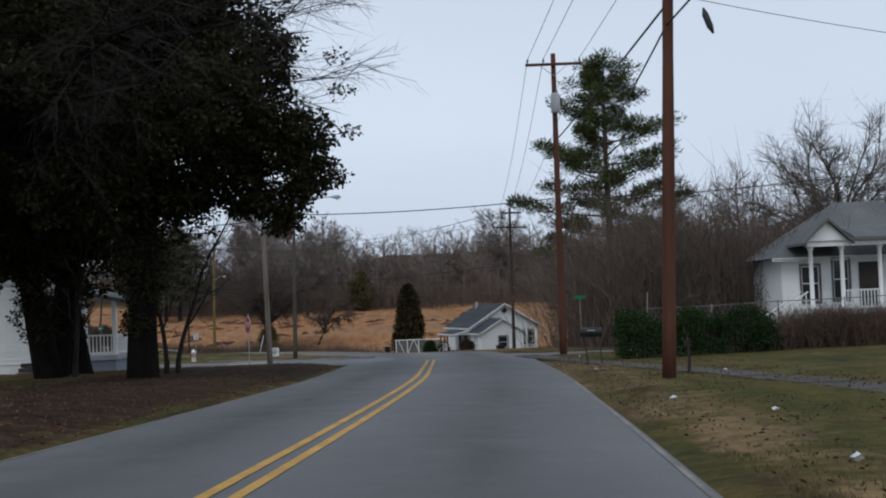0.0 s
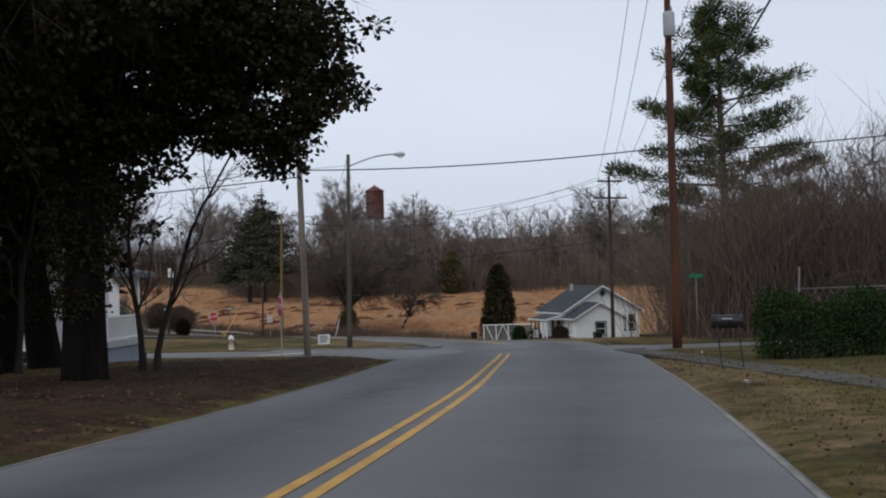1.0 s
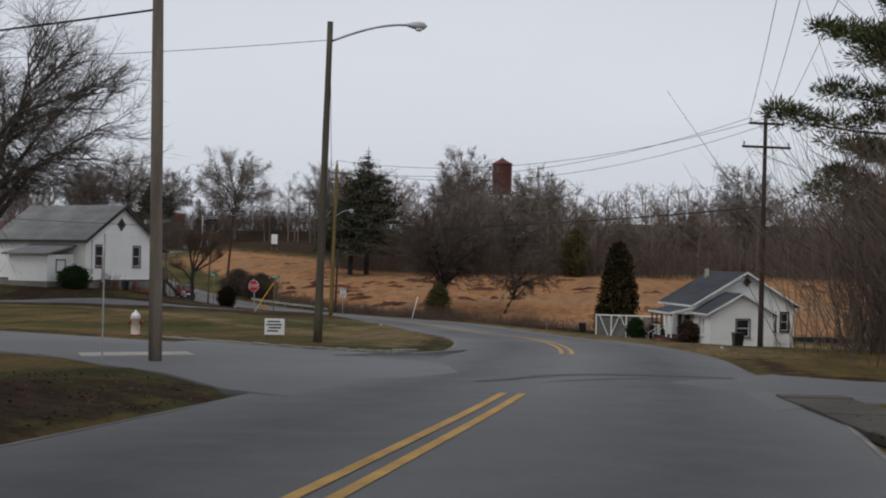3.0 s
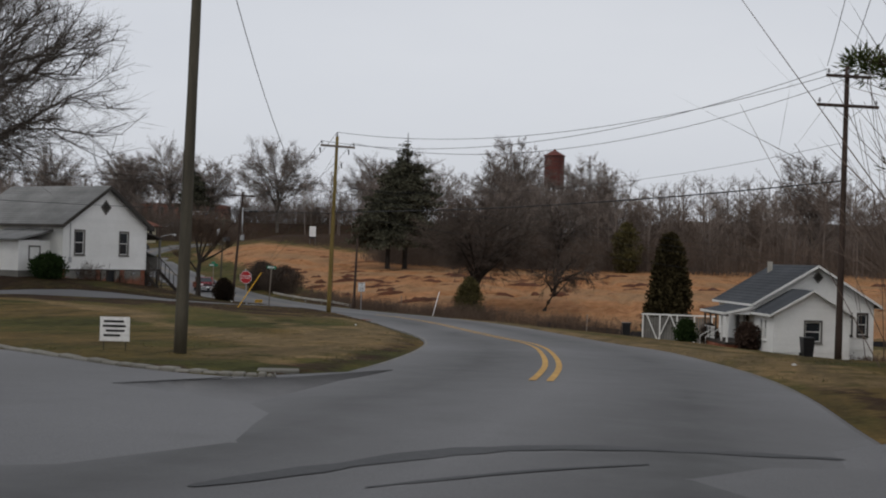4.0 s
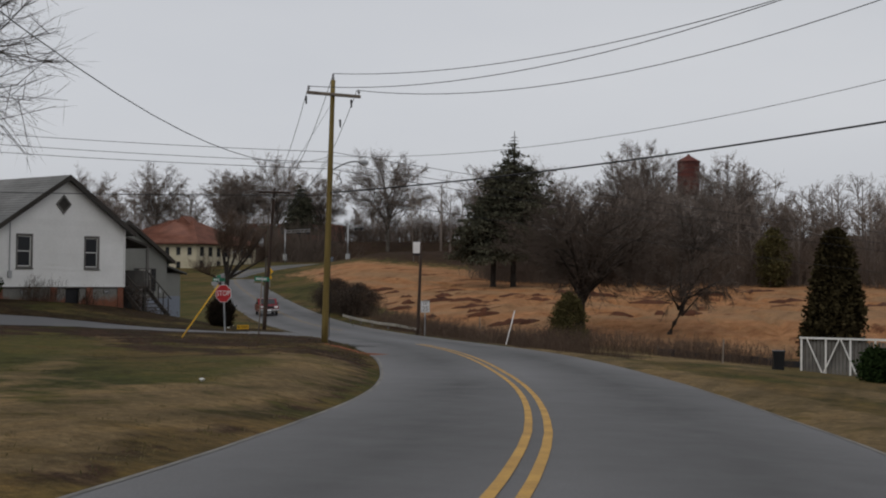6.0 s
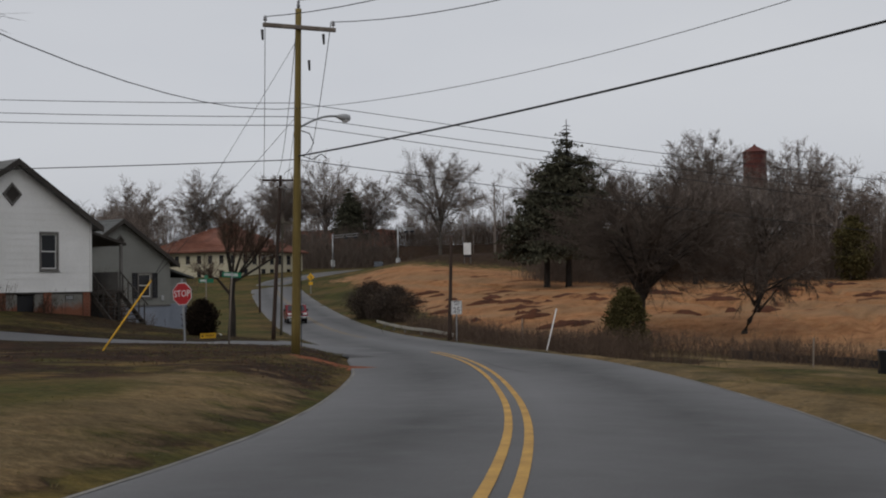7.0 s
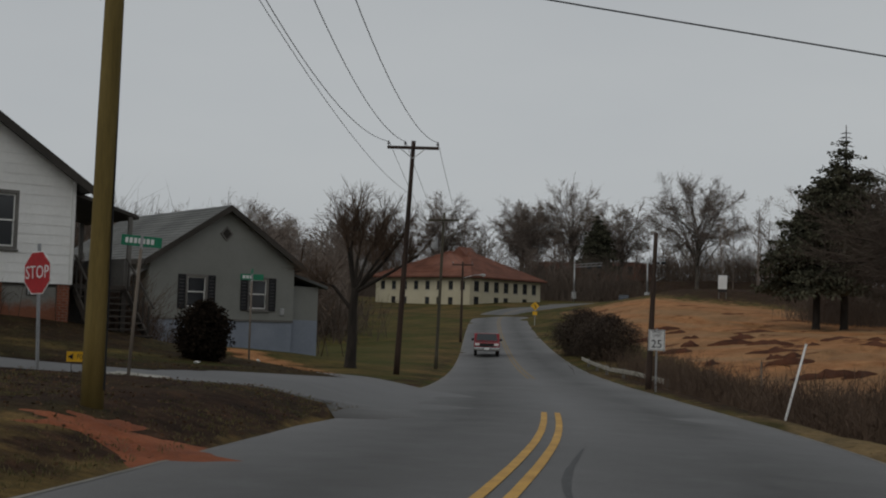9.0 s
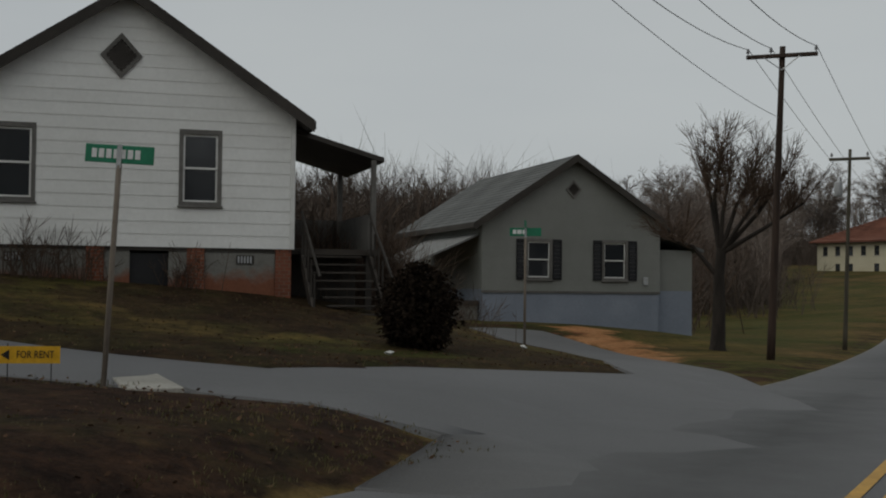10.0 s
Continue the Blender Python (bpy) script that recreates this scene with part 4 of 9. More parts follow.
# ---- houses ----
def wall_cells(mb, x0, x1, z0, z1, y0, y1, holes):
    """A wall slab in the x-z plane with real openings, in one skin."""
    xs = sorted({x0, x1, *[h[0] for h in holes], *[h[1] for h in holes]})
    zs = sorted({z0, z1, *[h[2] for h in holes], *[h[3] for h in holes]})
    nx, nz = len(xs) - 1, len(zs) - 1

    def solid(i, k):
        if not (0 <= i < nx and 0 <= k < nz):
            return False
        mx, mz = (xs[i] + xs[i + 1]) / 2, (zs[k] + zs[k + 1]) / 2
        return not any(h[0] < mx < h[1] and h[2] < mz < h[3] for h in holes)

    n = len(mb.v)
    for y in (y0, y1):
        mb.v += [(x, y, z) for z in zs for x in xs]
    at = lambda i, k, back: n + back * (nx + 1) * (nz + 1) + k * (nx + 1) + i
    for k in range(nz):
        for i in range(nx):
            if not solid(i, k):
                continue
            mb.f.append((at(i, k, 0), at(i + 1, k, 0), at(i + 1, k + 1, 0), at(i, k + 1, 0)))
            mb.f.append((at(i, k + 1, 1), at(i + 1, k + 1, 1), at(i + 1, k, 1), at(i, k, 1)))
            for di, dk, p, q in ((0, -1, (i + 1, k), (i, k)), (1, 0, (i + 1, k + 1), (i + 1, k)), (0, 1, (i, k + 1), (i + 1, k + 1)), (-1, 0, (i, k), (i, k + 1))):
                if not solid(i + di, k + dk):
                    mb.f.append((at(*p, 0), at(*q, 0), at(*q, 1), at(*p, 1)))
    return mb


def ring(outer, inner, y0, y1):
    """A rectangular frame in one skin; outer and inner: x0, x1, z0, z1."""
    mb = MB()
    for y in (y0, y1):
        for a, b, c, d in (outer, inner):
            mb.v += [(a, y, c), (b, y, c), (b, y, d), (a, y, d)]
    for i in range(4):
        j = (i + 1) % 4
        mb.f += [(i, j, 4 + j, 4 + i), (8 + j, 8 + i, 12 + i, 12 + j), (j, i, 8 + i, 8 + j), (4 + i, 4 + j, 12 + j, 12 + i)]
    return mb


def pleats(x0, x1, z0, z1, y, depth, n, thick=0.006):
    """A folded sheet, its folds running up."""
    mb = MB()
    for i in range(2 * n + 1):
        x, o = x0 + (x1 - x0) * i / (2 * n), depth * (i % 2)
        mb.v += [(x, y + o, z0), (x, y + o, z1), (x, y + o + thick, z1), (x, y + o + thick, z0)]
    for i in range(2 * n):
        for k in range(4):
            mb.f.append((4 * i + k, 4 * i + (k + 1) % 4, 4 * i + 4 + (k + 1) % 4, 4 * i + 4 + k))
    return mb


def window(parent, m, w, h, trim, blind=0.0, shutters=None, grid=False, name="window"):
    """A sash window in an opening; m places its middle at the wall's outer face, outwards along -y."""
    t = 0.09
    win = part(name, ring((-w / 2 - t, w / 2 + t, -h / 2 - t, h / 2 + t + 0.02), (-w / 2, w / 2, -h / 2, h / 2), -0.035, 0.10).turned(m), trim, parent)
    part("sill", MB().box(-w / 2 - t - 0.03, -0.09, -h / 2 - t - 0.05, w / 2 + t + 0.03, -0.037, -h / 2 - t + 0.004, 0.01).turned(m), trim, win)
    for lo, hi, y in ((-h / 2, 0.02, 0.055), (-0.02, h / 2, 0.025)):
        s = 0.045
        sash = part("sash", ring((-w / 2, w / 2, lo, hi), (-w / 2 + s, w / 2 - s, lo + s, hi - s), y, y + 0.03).turned(m), M["white_trim"], win)
        if grid:
            part("muntin", MB().box(-0.012, y + 0.002, lo + s, 0.012, y + 0.028, hi - s).turned(m), M["white_trim"], win)
        part("pane", MB().box(-w / 2 + s, y + 0.012, lo + s, w / 2 - s, y + 0.018, hi - s).turned(m), M["glass"], win)
    # black sheet: the darkness of the unlit room, put in as colour
    part("unlit_room_sheet", MB().box(-w / 2, 0.30, -h / 2, w / 2, 0.32, h / 2).turned(m), M["black"], win, "black sheet painting the unlit room behind the glass")
    if blind > 0:
        part("curtain", pleats(-w / 2, w / 2, h / 2 - blind * h, h / 2, 0.10, 0.02, 7).turned(m), M["curtain"], win)
    if shutters:
        for s in (-1, 1):
            cx_ = s * (w / 2 + t + 0.19)
            leaf = part("shutter", ring((cx_ - 0.17, cx_ + 0.17, -h / 2 - t, h / 2 + t), (cx_ - 0.13, cx_ + 0.13, -h / 2, h / 2), -0.062, -0.005).turned(m), shutters, win)
            for k in range(9):
                zz = -h / 2 + h * (k + 0.5) / 9
                part("louvre", MB().prism([(0, -h / 20), (0.008, -h / 20), (0.035, h / 20), (0.027, h / 20)], cx_ - 0.13, cx_ + 0.13).turned(Matrix.Translation((0, -0.05, zz)) @ Matrix(((0, 1, 0, 0), (1, 0, 0, 0), (0, 0, 1, 0), (0, 0, 0, 1)))).turned(m), shutters, leaf)
    return win


def diamond_vent(parent, m, r, trim, louvre):
    fr = MB()
    for a in range(4):
        p = [(r * math.sin(a * math.pi / 2), r * 1.12 * math.cos(a * math.pi / 2)), (r * math.sin((a + 1) * math.pi / 2), r * 1.12 * math.cos((a + 1) * math.pi / 2))]
        q = [(x * 0.74, z * 0.74) for x, z in p]
        fr.prism([p[0], p[1], q[1], q[0]], -0.075, 0.02)
    v = part("gable_vent", fr.turned(m), trim, parent, "diamond louvred vent")
    k = r * 0.74
    n = 9
    for i in range(n):
        z = -k * 1.12 + 2 * k * 1.12 * (i + 0.5) / n
        half = k * (1 - abs(z) / (k * 1.12))
        part("louvre", MB().box(-half, -0.06, z - 0.05, half, -0.034, z + 0.05).turned(m), louvre, v)


def clapboards(parent, wallx0, wallx1, z0, z1, course, holes, material, m, apex=None, y=0.0, name="siding_board", lap=0.018):
    """Overlapping boards, one object a course and stretch; apex: (x, z) of a gable above z1."""
    z, k = z0, 0
    top = apex[1] if apex else z1
    while z < top - 0.03:
        ze = min(z + course, top)
        a, b = wallx0, wallx1
        if apex and ze > z1:
            s = (ze - z1) / (apex[1] - z1)
            a, b = wallx0 + (apex[0] - wallx0) * s, wallx1 + (apex[0] - wallx1) * s
        if b - a < 0.15:
            break
        spans = [(a, b)]
        for h in holes:
            if h[2] - 0.05 < (z + ze) / 2 < h[3] + 0.05:
                spans = [q for (u, w) in spans for q in ((u, min(w, h[0])), (max(u, h[1]), w)) if q[1] - q[0] > 0.05]
        for u, w in spans:
            jag = 0.006 * math.sin(k * 1.7)
            poly = MB()
            n = len(poly.v)
            poly.v += [(u, y - 0.008 - lap + jag * 0.3, z), (w, y - 0.008 - lap, z), (w, y - 0.008, ze + 0.012), (u, y - 0.008, ze + 0.012), (u, y + 0.01, z), (w, y + 0.01, z), (w, y + 0.01, ze + 0.012), (u, y + 0.01, ze + 0.012)]
            poly.f += [(0, 1, 2, 3), (4, 5, 1, 0), (3, 2, 6, 7), (1, 5, 6, 2), (4, 0, 3, 7)]
            part(name, poly.turned(m), material, parent)
            k += 1
        z = ze


def gable_roof(parent, w, depth, eave_z, ridge_z, over, material, fascia, m, thick=0.14, rows=0, rake_drop=0.12):
    """Two slopes over a plan from x 0 to w and y 0 to depth."""
    rx = w / 2
    front, rear = -over, depth + over
    for s, x_e in ((-1, 0.0), (1, w)):
        run = abs(x_e - rx)
        drop = (ridge_z - eave_z) / run * over
        xe, ze = x_e + s * over, eave_z - drop
        slope = MB()
        pts = [(rx, ridge_z), (xe, ze), (xe, ze + thick), (rx, ridge_z + thick)]
        if s > 0:
            pts = pts[::-1]
        slope.prism(pts, front, rear)
        r = part("roof_slope", slope.turned(m), material, parent)
        if rows:
            for i in range(rows):
                t0, t1 = i / rows, (i + 1) / rows
                xa, za = xe + (rx - xe) * t0, ze + thick + (ridge_z - ze) * t0
                xb, zb = xe + (rx - xe) * t1, ze + thick + (ridge_z - ze) * t1
                c = MB()
                c.v += [(xa, front - 0.01, za + 0.035), (xa, rear + 0.01, za + 0.035), (xb, rear + 0.01, zb + 0.012), (xb, front - 0.01, zb + 0.012), (xa, front - 0.01, za + 0.004), (xa, rear + 0.01, za + 0.004)]
                c.f += [(0, 1, 2, 3) if s > 0 else (3, 2, 1, 0), (4, 5, 1, 0) if s > 0 else (0, 1, 5, 4), (4, 0, 3) if s > 0 else (3, 0, 4)]
                part("shingle_course", c.turned(m), material, r)
        rake = MB()
        p2 = [(rx, ridge_z - rake_drop), (xe, ze - rake_drop), (xe, ze + thick + 0.02), (rx, ridge_z + thick + 0.02)]
        if s > 0:
            p2 = p2[::-1]
        rake.prism(p2, front - 0.045, front - 0.003)
        part("rake_board", rake.turned(m), fascia, parent)
        part("fascia", MB().box(min(xe, xe + s * 0.03) + s * 0.012, front, ze - 0.05, max(xe, xe + s * 0.03) + s * 0.012, rear, ze + thick).turned(m), fascia, parent)


def posts_rail(parent, m, x0, x1, y, z, h, n, material):
    for a in (0.08, h):
        part("rail", MB().box(x0, y - 0.03, z + a - 0.03, x1, y + 0.03, z + a + 0.03).turned(m), material, parent)
    for i in range(n):
        x = x0 + (x1 - x0) * (i + 0.5) / n
        part("baluster", MB().box(x - 0.02, y - 0.02, z + 0.11, x + 0.02, y + 0.02, z + h - 0.03).turned(m), material, parent)


I4 = Matrix.Identity(4)


def facing(x, z, y=0.0):
    return Matrix.Translation((x, y, z))


def white_gable_house():
    """The white weatherboard house on brick piers by the side street."""
    zg = -2.85
    h = thing("house", -42.75, 118.72, zg, 73.1, "white weatherboard house on brick piers with a grey roof", "house", "houses along the road")
    W, D, f, e, r = 7.62, 9.5, 1.40, 4.45, 7.0
    wins = [(1.06, 1.84), (5.11, 5.89)]
    holes = [(a, b, f + 0.98, f + 2.52) for a, b in wins]
    wl_ = MB()
    wall_cells(wl_, 0, W, f, e, 0.0, 0.16, holes)
    part("wall", wl_, M["white"], h)
    part("gable", MB().prism([(0, e), (W, e), (W / 2, r)], 0.002, 0.158), M["white"], h)
    part("wall", MB().box(0, 0.16, f, 0.16, D, e), M["white"], h)
    part("wall", MB().box(W - 0.16, 0.16, f, W, D, e), M["white"], h)
    part("wall", MB().box(0, D, f, W, D + 0.16, e), M["white"], h)
    part("floor_frame", MB().box(0.02, 0.02, f - 0.14, W - 0.02, D, f - 0.001), M["trim_dark"], h)
    clapboards(h, 0.0, W, f - 0.06, e, 0.29, [(a - 0.09, b + 0.09, c - 0.14, d + 0.11) for a, b, c, d in holes], M["white"], I4, (W / 2, r), lap=0.014)
    clapboards(h, 0.16, D, f - 0.06, e, 0.29, [], M["white"], Matrix.Translation((0, D + 0.16, 0)) @ Matrix.Rotation(radians(-90), 4, "Z"), lap=0.014)
    for x in (0.0, W):
        part("corner_board", MB().box(x - 0.05, -0.05, f - 0.06, x + 0.05, 0.05, e + 0.05), M["white_trim"], h)
    for i, (a, b, c, d) in enumerate(holes):
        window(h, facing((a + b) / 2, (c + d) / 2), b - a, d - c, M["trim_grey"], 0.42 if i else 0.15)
    diamond_vent(h, facing(W / 2 - 0.1, 5.62), 0.46, M["trim_grey"], M["trim_dark"])
    gable_roof(h, W, D, e, r, 0.42, M["roof_light"], M["trim_dark"], I4, rows=20)
    # foundation: block panels between brick piers, and a black panel painting the shade in the open crawl-space door
    for a, b in ((0.3, 3.03), (3.42, 3.97), (4.83, 5.23), (5.63, 7.24)):
        part("foundation_panel", MB().box(a, 0.06, -0.5, b, 0.2, f - 0.14), M["block_stained"], h, "grey block infill stained by red clay")
    part("foundation_panel", MB().box(0.05, 0.25, -0.5, 0.2, D, f - 0.14), M["block"], h)
    part("foundation_panel", MB().box(W - 0.2, 0.25, -0.5, W - 0.05, D, f - 0.14), M["block"], h)
    part("crawl_opening_dark", MB().box(3.97, 0.16, -0.1, 4.83, 0.2, f - 0.2), M["black"], h, "black panel painting the shade in the open crawl-space door")
    for a, b in ((0.0, 0.3), (3.03, 3.42), (5.23, 5.63), (7.24, W)):
        pier = part("pier", MB().box(a + 0.012, 0.012, -0.5, b - 0.012, 0.3, f - 0.145), M["mortar"], h, "red brick pier")
        rows = int((f + 0.3) / 0.082)
        for k in range(rows):
            z0 = -0.3 + k * 0.082
            half = (k % 2) * 0.11
            x = a - half
            while x < b - 0.02:
                u, w = max(a, x), min(b, x + 0.21)
                if w - u > 0.03:
                    part("brick", MB().box(u, -0.002, z0, w - 0.012, 0.02, z0 + 0.07), M["brick"], pier)
                x += 0.222
    for x in (1.5, 6.55):
        v = part("foundation_vent", MB().box(x - 0.2, 0.03, f - 0.42, x + 0.2, 0.058, f - 0.22), M["trim_dark"], h)
        for k in range(5):
            part("louvre", MB().box(x - 0.17 + 0.07 * k, 0.022, f - 0.4, x - 0.13 + 0.07 * k, 0.029, f - 0.24), M["grey_metal"], v)
    # back porch on the street side, with its roof, post and wooden stair
    pr = MB()
    pr.prism([(W, 4.15), (W, 4.27), (W + 2.3, 3.62), (W + 2.3, 3.5)][::-1], 0.5, 5.0)
    porch = part("porch_roof", pr, M["trim_dark"], h)
    for y in (0.6, 4.8):
        part("porch_post", MB().box(W + 2.0, y - 0.06, f - 0.05, W + 2.12, y + 0.06, 3.56), M["trim_grey"], h)
    part("porch_floor", MB().box(W + 0.01, 0.5, f - 0.16, W + 2.2, 5.0, f - 0.02), M["wood_step"], h)
    for y in (0.7, 2.6, 4.6):
        part("porch_stilt", MB().box(W + 1.9, y - 0.07, -0.6, W + 2.05, y + 0.07, f - 0.16), M["trim_dark"], h)
    part("porch_wall", MB().box(W + 0.02, 4.9, f, W + 2.1, 5.0, f + 0.9), M["trim_grey"], h)
    part("porch_skirt", MB().box(W + 0.03, 1.6, -0.6, W + 1.85, 1.66, f - 0.17), M["trim_dark"], h, "dark boards under the porch")
    part("porch_side_wall", MB().box(W + 1.98, 0.75, f, W + 2.04, 4.7, f + 0.85), M["trim_grey"], h)
    for k in range(8):
        z1 = f - 0.19 * (k + 1)
        y = 0.48 - 0.24 * k
        part("step", MB().box(W + 0.35 + 0.05 * k, y - 0.28, z1 - 0.045, W + 1.7 + 0.05 * k, y, z1, 0.008), M["wood_step"], h)
    for x in (W + 0.3, W + 1.95):
        part("stringer", MB().prism([(0.0, 0.0), (0.0, -0.3), (-1.95, -1.82), (-1.95, -1.5)], -0.03, 0.03).turned(Matrix.Translation((x, 0.48, f - 0.03)) @ Matrix.Rotation(radians(90), 4, "Z")), M["wood_step"], h)
        part("stair_rail", MB().tube([(x, 0.5, f + 0.85), (x + 0.1, -1.5, f - 0.7)], 0.035, 6), M["trim_dark"], h)
        for k in range(5):
            y = 0.3 - 0.42 * k
            part("baluster", MB().box(x - 0.02, y - 0.02, f - 0.15 - 0.78 * (0.5 - y), x + 0.02, y + 0.02, f + 0.82 - 0.77 * (0.5 - y)), M["trim_dark"], h)
    # lean-to wing on the far side with its own small window
    part("wing_wall", MB().box(-2.6, 1.2, f - 0.2, -0.01, 5.2, 3.2), M["white"], h)
    wg = MB()
    wg.prism([(-3.0, 3.15), (0.0, 3.85), (0.0, 3.97), (-3.0, 3.27)], 0.9, 5.6)
    part("wing_roof", wg, M["roof_light"], h)
    part("wing_base", MB().box(-2.55, 1.25, -0.5, -0.02, 5.1, f - 0.2), M["block"], h)
    window(h, Matrix.Translation((-1.3, 1.2, 2.35)), 0.8, 0.8, M["trim_grey"])
    part("meter_box", MB().box(0.5, -0.12, f + 0.4, 0.72, -0.02, f + 0.75, 0.02), M["grey_metal"], h)
    part("conduit", MB().tube([(0.6, -0.06, f + 0.75), (0.6, -0.06, e + 0.3)], 0.025, 6), M["galv"], h)
    return h


def grey_house():
    """The grey house with black shutters on a blue block base."""
    zg = -4.2
    W, f, e, r, D = 7.0, 1.55, 4.05, 6.35, 11.0
    h = thing("house", -55.5, 141.75, zg, 73.1, "grey sided house with black shutters and a blue block base", "house", "houses along the road")
    holes = [(1.75, 2.6, 2.0, 3.3), (4.75, 5.6, 2.0, 3.3)]
    wl_ = MB()
    wall_cells(wl_, 0, W, f, e, 0.0, 0.16, holes)
    part("wall", wl_, M["grey_wall"], h)
    part("gable", MB().prism([(0, e), (W, e), (W / 2, r)], 0.002, 0.158), M["grey_wall"], h)
    part("wall", MB().box(0, 0.16, f, 0.16, D, e), M["grey_wall"], h)
    part("wall", MB().box(W - 0.16, 0.16, f, W, D, e), M["grey_wall"], h)
    part("wall", MB().box(0, D, f, W, D + 0.16, e), M["grey_wall"], h)
    clapboards(h, 0, W, f - 0.04, e, 0.2, [(a - 0.09, b + 0.09, c - 0.14, d + 0.11) for a, b, c, d in holes], M["grey_wall"], I4, (W / 2, r), lap=0.004)
    for i, (a, b, c, d) in enumerate(holes):
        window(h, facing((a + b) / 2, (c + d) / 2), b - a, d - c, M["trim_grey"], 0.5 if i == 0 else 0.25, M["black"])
    diamond_vent(h, facing(W / 2, 5.25), 0.3, M["trim_grey"], M["trim_dark"])
    gable_roof(h, W, D, e, r, 0.4, M["roof_grey"], M["trim_dark"], I4, rows=18)
    # lower side addition and the blue base
    part("side_room", MB().box(W + 0.003, 0.5, f, W + 1.6, 7.0, 3.1), M["grey_wall"], h)
    sr = MB()
    sr.prism([(W - 0.1, 3.62), (W + 1.95, 3.02), (W + 1.95, 3.14), (W - 0.1, 3.74)], 0.2, 7.3)
    part("side_roof", sr, M["roof_grey"], h)
    part("base_wall", MB().box(0.03, 0.03, -0.5, W - 0.03, D, f - 0.003), M["blue_block"], h, "blue painted block base")
    part("base_wall", MB().box(W - 0.02, 0.45, -0.7, W + 1.58, 6.9, f - 0.003), M["blue_block"], h)
    part("base_cap", MB().box(-0.02, -0.02, f - 0.12, W + 0.02, 0.028, f - 0.045), M["trim_grey"], h)
    part("electric_box", MB().box(6.3, -0.1, f + 0.2, 6.5, -0.02, f + 0.5, 0.02), M["grey_metal"], h)
    # porch on the street side
    pr = MB()
    pr.prism([(-2.4, 2.45), (-0.01, 3.5), (-0.01, 3.57), (-2.4, 2.52)], 0.25, 7.0)
    part("porch_roof", pr, M["roof_light"], h)
    for y in (0.45, 2.6, 4.7, 6.8):
        part("porch_post", MB().box(-2.28, y - 0.06, f - 0.42, -2.16, y + 0.06, 2.53), M["white_trim"], h)
    part("porch_floor", MB().box(-2.3, 0.3, f - 0.6, -0.01, 7.0, f - 0.42), M["wood_step"], h)
    part("porch_base", MB().box(-2.25, 0.4, -0.5, -0.02, 6.9, f - 0.6), M["block"], h)
    for k in range(5):
        part("step", MB().box(-2.6 - 0.28 * k, 3.4, f - 0.78 - 0.19 * k, -2.31 - 0.28 * k, 4.8, f - 0.62 - 0.19 * k, 0.01), M["concrete"], h)
    for y in (3.35, 4.85):
        part("stair_rail", MB().tube([(-2.4, y, f + 0.4), (-3.8, y, f - 0.55)], 0.03, 6), M["white_trim"], h)
    posts_rail(h, Matrix.Rotation(radians(90), 4, "Z"), 0.6, 3.3, 2.2, f - 0.42, 0.8, 8, M["trim_dark"])
    h.scale = (1.13, 1.13, 1.13)
    return h


